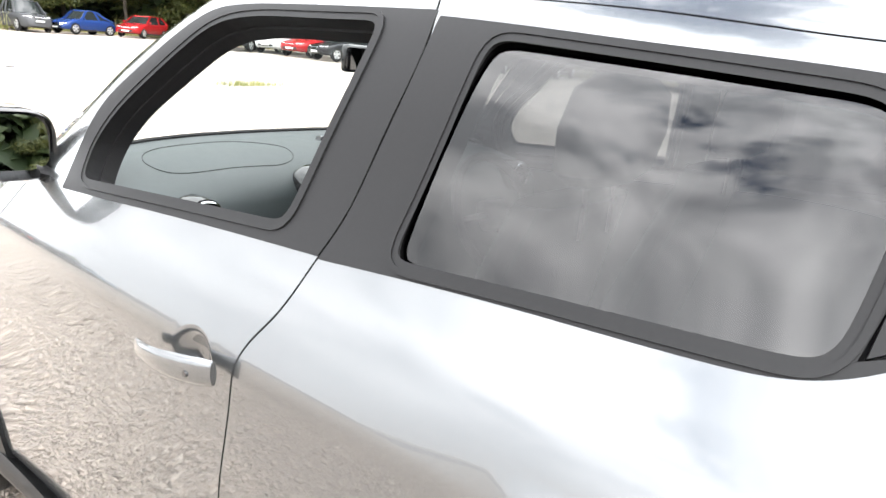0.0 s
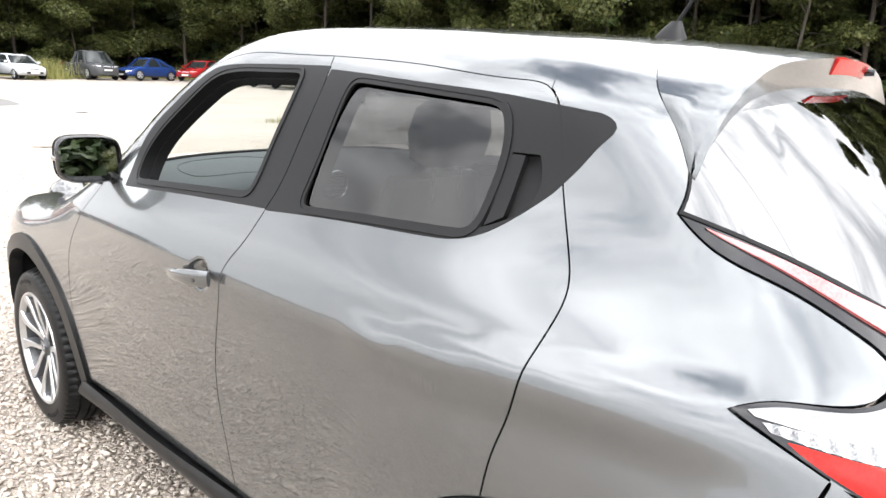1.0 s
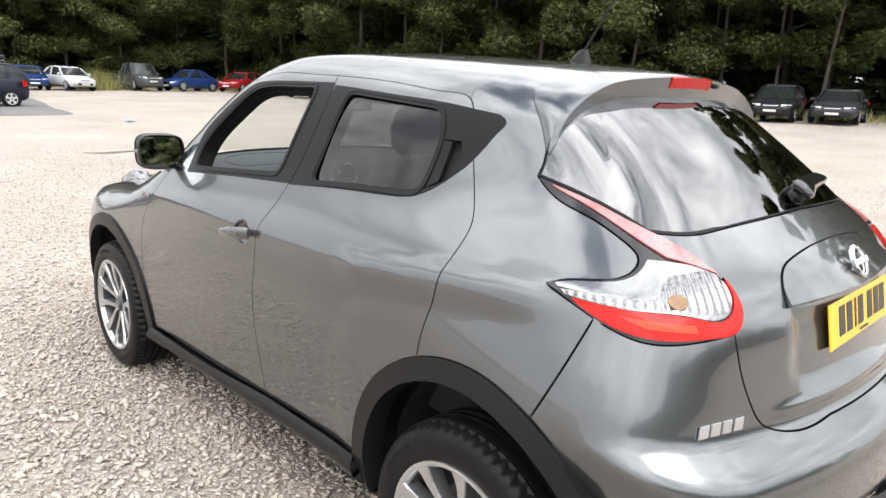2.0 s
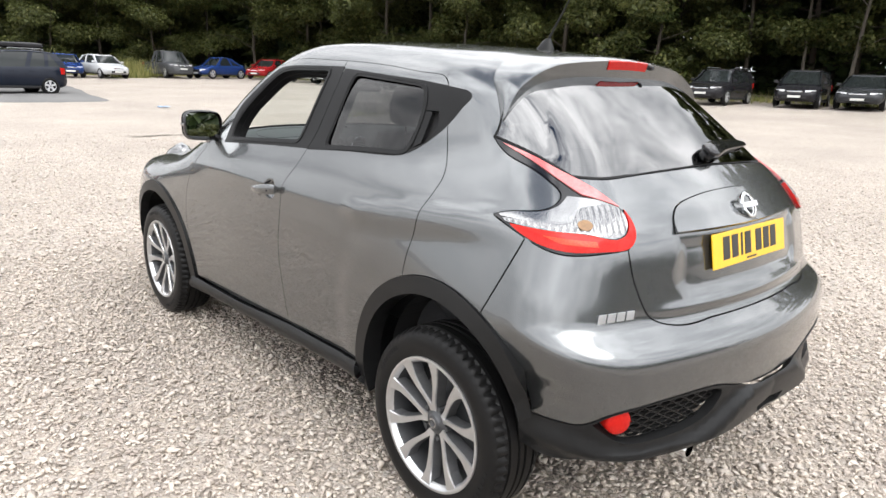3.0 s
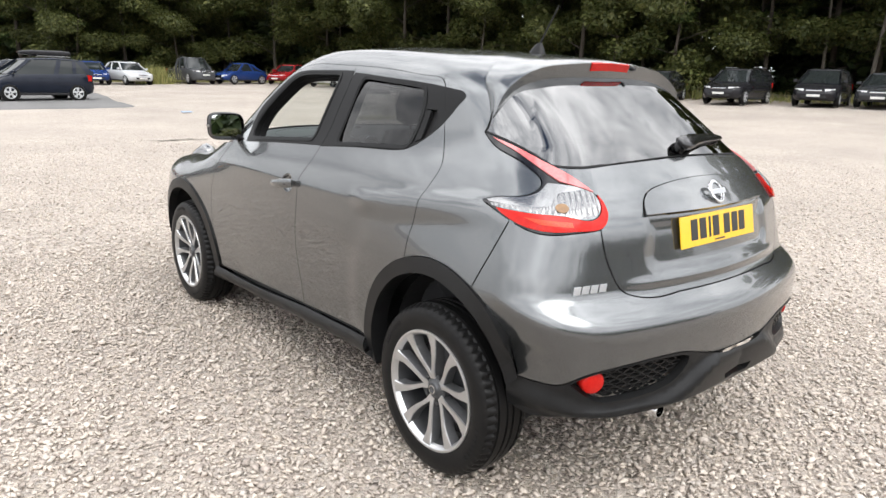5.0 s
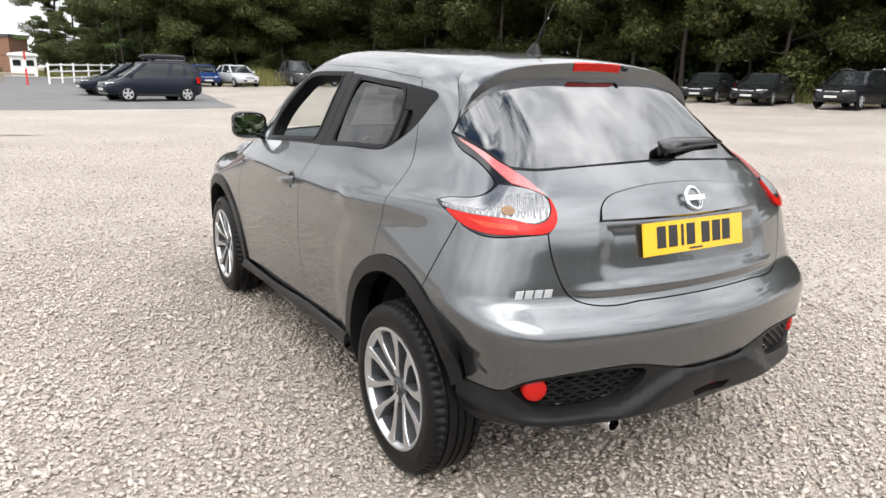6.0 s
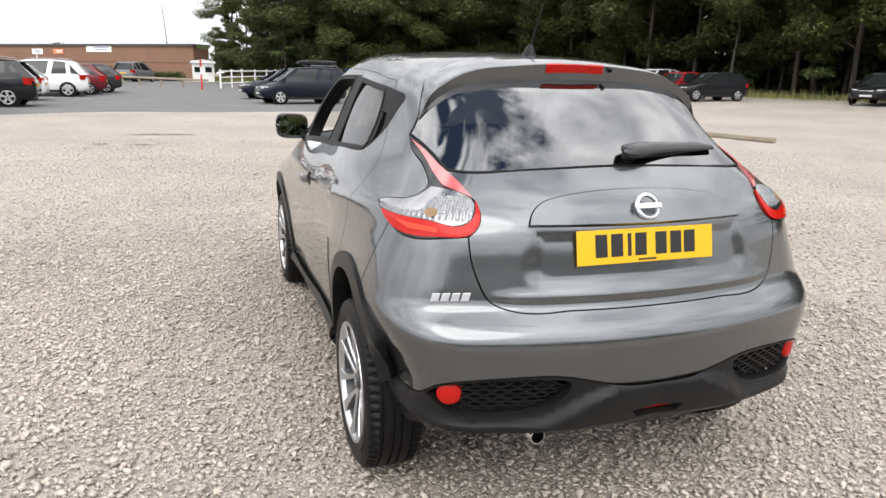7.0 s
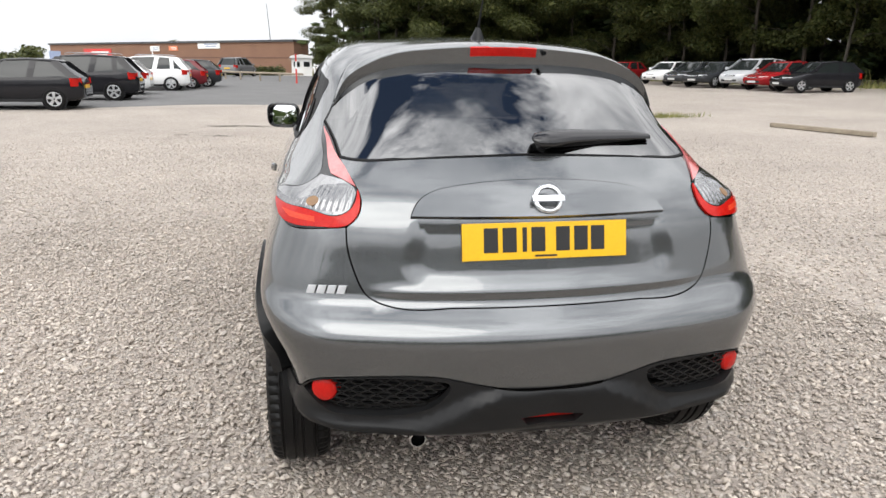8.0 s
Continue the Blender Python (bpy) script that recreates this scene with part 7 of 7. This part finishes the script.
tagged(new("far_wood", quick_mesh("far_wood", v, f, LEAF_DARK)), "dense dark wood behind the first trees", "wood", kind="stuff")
# grass and weeds along the wood's foot
count = 16000
dd = rng.uniform(0, run[-1], count)
bb = rng.normal(-0.6, 0.9, count)
p = np.array([along_edge(a, b) for a, b in zip(dd, bb)])
tall = rng.lognormal(math.log(0.32), 0.4, count) * np.where(np.sin(dd * 0.9) + np.sin(dd * 0.37 + 1) > 0.6, 1.6, 0.8)
z = ground_height(p[:, 0], p[:, 1])
a = rng.uniform(0, 2 * math.pi, count)
w = 0.025
lean = rng.normal(0, 0.25, (count, 2)) * tall[:, None]
v = np.stack([np.c_[p[:, 0] - w * np.cos(a), p[:, 1] - w * np.sin(a), z], np.c_[p[:, 0] + w * np.cos(a), p[:, 1] + w * np.sin(a), z], np.c_[p + lean, z + tall]], 1).reshape(-1, 3)
tagged(new("verge_grass", quick_mesh("verge_grass", v, np.arange(count * 3).reshape(-1, 3), GRASS)), "dry grass and weeds at the wood's edge", "grass", kind="stuff")


count = 900
p = np.c_[rng.normal(12.9, 0.55, count), rng.normal(47.3, 0.35, count)]
z = ground_height(p[:, 0], p[:, 1])
a = rng.uniform(0, 2 * math.pi, count)
tall = rng.uniform(0.5, 1.45, count)
lean = rng.normal(0, 0.22, (count, 2)) * tall[:, None]
v = np.stack([np.c_[p[:, 0] - w * np.cos(a), p[:, 1] - w * np.sin(a), z], np.c_[p[:, 0] + w * np.cos(a), p[:, 1] + w * np.sin(a), z], np.c_[p + lean, z + tall]], 1).reshape(-1, 3)
tagged(new("tall_grass", quick_mesh("tall_grass", v, np.arange(count * 3).reshape(-1, 3), GRASS)), "clump of tall yellowing grass between parked cars", "grass", kind="stuff")


# ---- the brick unit and things round it ----
unit = thing("brick_building", "long low brown brick retail unit with flat roof", "building")
left_end, right_end = Vector((-41.9, 120.8, 0)), Vector((-2.5, 82.4, 0))
run_v = right_end - left_end
wall_len = run_v.length
unit.matrix_basis = Matrix.Translation((left_end.x, left_end.y, 0.35)) @ pose(0, 0, 0, 0, 0, math.degrees(math.atan2(run_v.y, run_v.x)))
part("wall", box_bm((wall_len, 2.4, 4.0), (wall_len / 2, 1.2, 2.0)), BRICK, unit, "brown brick wall")
part("wall_band", box_bm((wall_len + 0.04, 2.44, 0.16), (wall_len / 2, 1.2, 2.15), 0.01), BRICK_DARK, unit, "darker brick course")
part("roof", box_bm((wall_len + 0.3, 2.8, 0.26), (wall_len / 2, 1.2, 4.13), 0.02), ROOF_EDGE, unit, "dark flat roof with fascia")
for x, w in ((4.6, 3.0), (44.3, 0.95), (46.1, 0.95)):
    door = part("door" if w < 2 else "shutter", box_bm((w, 0.08, 2.1), (x, -0.03, 1.05), 0.01), BLUE_PAINT if w < 2 else METAL_GREY, unit, "glazed door" if w < 2 else "grey roller shutter")
    part("door_frame", box_bm((w + 0.16, 0.06, 0.08), (x, -0.05, 2.14), 0.01), ROOF_EDGE, door)
for x, z, w, h, m, label in ((13.6, 2.66, 7.4, 1.4, RED_PAINT, "red shop sign, writing too far to read"), (28.0, 3.32, 2.1, 0.68, WHITE_PAINT, "small white wall sign"), (32.1, 3.34, 1.9, 0.6, ORANGE_PAINT, "small orange wall sign"), (39.6, 3.72, 4.4, 0.88, WHITE_PAINT, "wide white wall sign")):
    sign = part("wall_sign", box_bm((w, 0.08, h), (x, -0.06, z), 0.015), m, unit, label)
    bar_m = WHITE_PAINT if m is not WHITE_PAINT else BLUE_PAINT
    for row in range(2):
        part("sign_bar", box_bm((w * (0.62 if row == 0 else 0.5), 0.01, h * 0.16), (x + w * 0.1, -0.105, z + h * (0.14 - 0.3 * row))), bar_m, sign)
lamp_post = thing("wall_lamp_post", "short pale lamp post near the brick unit", "lamp post", (-16.6, 74.0, on_ground(-16.6, 74.0)))
part("pole", tube_bm([(0, 0, 0), (0, 0, 2.6)], [0.06, 0.045], 8), WHITE_PAINT, lamp_post, smooth=True)
part("lamp_head", box_bm((0.5, 0.2, 0.12), (0.15, 0, 2.65), 0.04), WHITE_PAINT, lamp_post)
mast = thing("flag_mast", "slender grey mast behind the brick unit", "mast", (-5.4, 88.5, on_ground(-5.4, 88.5)))
part("pole", tube_bm([(0, 0, 0), (-0.1, 0, 4.5), (-0.35, 0, 8.4)], [0.09, 0.07, 0.04], 8), METAL_GREY, mast, smooth=True)
board = thing("notice_board", "blue and yellow notice board on posts", "sign", (-23.2, 65.9, on_ground(-23.2, 65.9)))
part("board", box_bm((0.95, 0.06, 0.75), (0, 0, 1.6), 0.01), BLUE_PAINT, board)
part("board", box_bm((0.95, 0.06, 0.45), (0, 0, 0.98), 0.01), YELLOW_PAINT, board, "yellow lower board")
for x in (-0.4, 0.4):
    part("post", tube_bm([(x, 0.05, 0), (x, 0.05, 1.95)], 0.03, 6), METAL_GREY, board)
hut = thing("site_hut", "white portable cabin with a shallow roof", "cabin", (-1.5, 68.5, on_ground(-1.5, 68.5)))
part("wall", box_bm((2.0, 3.4, 1.75), (0, 1.7, 0.875), 0.02), WHITE_PAINT, hut)
part("roof", prism_bm([(-1.2, 0), (1.2, 0), (1.05, 0.2), (0, 0.36), (-1.05, 0.2)], 3.8, pose(0, 3.6, 1.75, 90, 0, 0)), WHITE_PAINT, hut, "pale shallow roof")
for x in (-0.5, 0.48):
    pane_ob = part("window", box_bm((0.6, 0.05, 0.5), (x, -0.01, 1.15), 0.01), GLASS_DARK, hut, "dark window")
    part("window_frame", box_bm((0.68, 0.04, 0.06), (x, -0.03, 0.87), 0.01), WHITE_PAINT, pane_ob)
pole = thing("barrier_post", "red and white barrier post at the lane", "post", (-1.58, 43.6, on_ground(-1.58, 43.6)))
for k in range(4):
    part("band", lathe_bm([(0.0, 0.47 * k), (0.055, 0.47 * k), (0.055, 0.47 * (k + 1)), (0.0, 0.47 * (k + 1))], 14, "z"), RED_PAINT if k != 2 else WHITE_PAINT, pole, smooth=True, sharp=40)
low_rail = thing("low_fence", "low weathered timber knee rail beside the lane", "fence")
rail_pts = [(-14.5, 57.0), (-10.5, 54.5), (-7.1, 52.0), (-4.4, 49.0), (-1.2, 45.8)]
for a, b in zip(rail_pts, rail_pts[1:]):
    za, zb = on_ground(*a), on_ground(*b)
    part("rail", tube_bm([(a[0], a[1], za + 0.55), (b[0], b[1], zb + 0.55)], 0.075, 6), WOOD, low_rail)
    for u in (0.05, 0.5):
        x, y = a[0] + (b[0] - a[0]) * u, a[1] + (b[1] - a[1]) * u
        part("post", box_bm((0.12, 0.12, 0.62), (x, y, on_ground(x, y) + 0.3), 0.015), WOOD, low_rail)
white_fence = thing("rail_fence", "white painted three-rail fence along the lane", "fence")
fence_pts = [(-0.4, 46.5), (1.2, 50.5), (3.4, 56.0), (5.0, 58.0), (7.5, 56.5)]
for a, b in zip(fence_pts, fence_pts[1:]):
    za, zb = on_ground(*a), on_ground(*b)
    for h in (0.35, 0.75, 1.15):
        part("rail", tube_bm([(a[0], a[1], za + h), (b[0], b[1], zb + h)], 0.045, 6), WHITE_PAINT, white_fence)
    for u in (0.0, 0.5):
        x, y = a[0] + (b[0] - a[0]) * u, a[1] + (b[1] - a[1]) * u
        part("post", box_bm((0.11, 0.11, 1.3), (x, y, on_ground(x, y) + 0.62), 0.015), WHITE_PAINT, white_fence)
# clipped hedge before the unit
centres = np.array([(-12.5 + 0.35 * k, 66.0 + 0.12 * k + rng.normal(0, 0.15), 0.95 + rng.normal(0, 0.08)) for k in range(26)])
v, f = leaf_cloud(centres, np.full(len(centres), 0.75), 9000, 0.14, 0.8)
tagged(new("hedge", quick_mesh("hedge", v, f, LEAF)), "rounded green hedge in front of the brick unit", "hedge", kind="stuff")
# sleeper on the gravel, scraps and a weed patch
a, b = Vector((10.45, 12.5, 0)), Vector((11.0, 9.9, 0))
beam = tagged(part("timber_beam", box_bm(((b - a).length, 0.14, 0.10), (0, 0, 0.05), 0.015), WOOD), "weathered timber beam lying on the gravel", "beam")
beam.matrix_basis = Matrix.Translation((*((a + b) / 2).xy, on_ground(10.7, 11.2))) @ pose(0, 0, 0, 0, 0, math.degrees(math.atan2(b.y - a.y, b.x - a.x)))
rag = bmesh.new()
bmesh.ops.create_grid(rag, x_segments=6, y_segments=4, size=0.16)
for vert in rag.verts:
    vert.co.z = 0.03 + 0.03 * math.sin(vert.co.x * 31) * math.cos(vert.co.y * 27)
rag_ob = tagged(part("plastic_scrap", rag, surface("blue_plastic", (0.2, 0.32, 0.5), rough=0.6, scale=20), smooth=True), "crumpled scrap of blue plastic on gravel", "litter")
rag_ob.matrix_basis = pose(5.4, 20.2, on_ground(5.4, 20.2))


# dark worn ruts in the gravel, and weeds beside one
SOIL = surface("dark_damp_grit", (0.10, 0.085, 0.07), (0.2, 0.175, 0.15), rough=0.95, scale=3, fine=40, bump=0.6, bump_scale=60)
for (x0, y0), (x1, y1), wide in (((-3.15, 14.49), (-1.6, 14.41), 0.10), ((-3.55, 12.5), (-3.2, 12.47), 0.07), ((-3.0, 12.33), (-2.3, 12.26), 0.06), ((1.9, 12.62), (3.15, 12.58), 0.09), ((8.7, 16.4), (10.1, 15.92), 0.12)):
    top, low = [], []
    for u in np.linspace(0, 1, 22):
        x, y = x0 + (x1 - x0) * u, y0 + (y1 - y0) * u + 0.05 * math.sin(9 * u + x0)
        w = wide * math.sin(math.pi * min(0.98, max(0.02, u))) ** 0.5 * rng.uniform(0.35, 1.2)
        top.append((x, y + w, on_ground(x, y + w) + 0.006))
        low.append((x, y - w, on_ground(x, y - w) + 0.006))
    rut = bmesh.new()
    loft_bm([top, low], closed=False, caps=False, bm=rut)
    tagged(part("rut", rut, SOIL), "dark worn rut in the pale gravel", "rut")
count = 260
p = np.c_[rng.normal(9.4, 0.45, count), rng.normal(15.6, 0.18, count)]
z = ground_height(p[:, 0], p[:, 1])
a = rng.uniform(0, 6.28, count)
tall = rng.uniform(0.06, 0.2, count)
v = np.stack([np.c_[p[:, 0] - 0.012 * np.cos(a), p[:, 1] - 0.012 * np.sin(a), z], np.c_[p[:, 0] + 0.012 * np.cos(a), p[:, 1] + 0.012 * np.sin(a), z], np.c_[p + rng.normal(0, 0.04, (count, 2)), z + tall]], 1).reshape(-1, 3)
tagged(new("weeds", quick_mesh("weeds", v, np.arange(count * 3).reshape(-1, 3), GRASS)), "sparse weeds growing through the gravel", "weeds", kind="stuff")
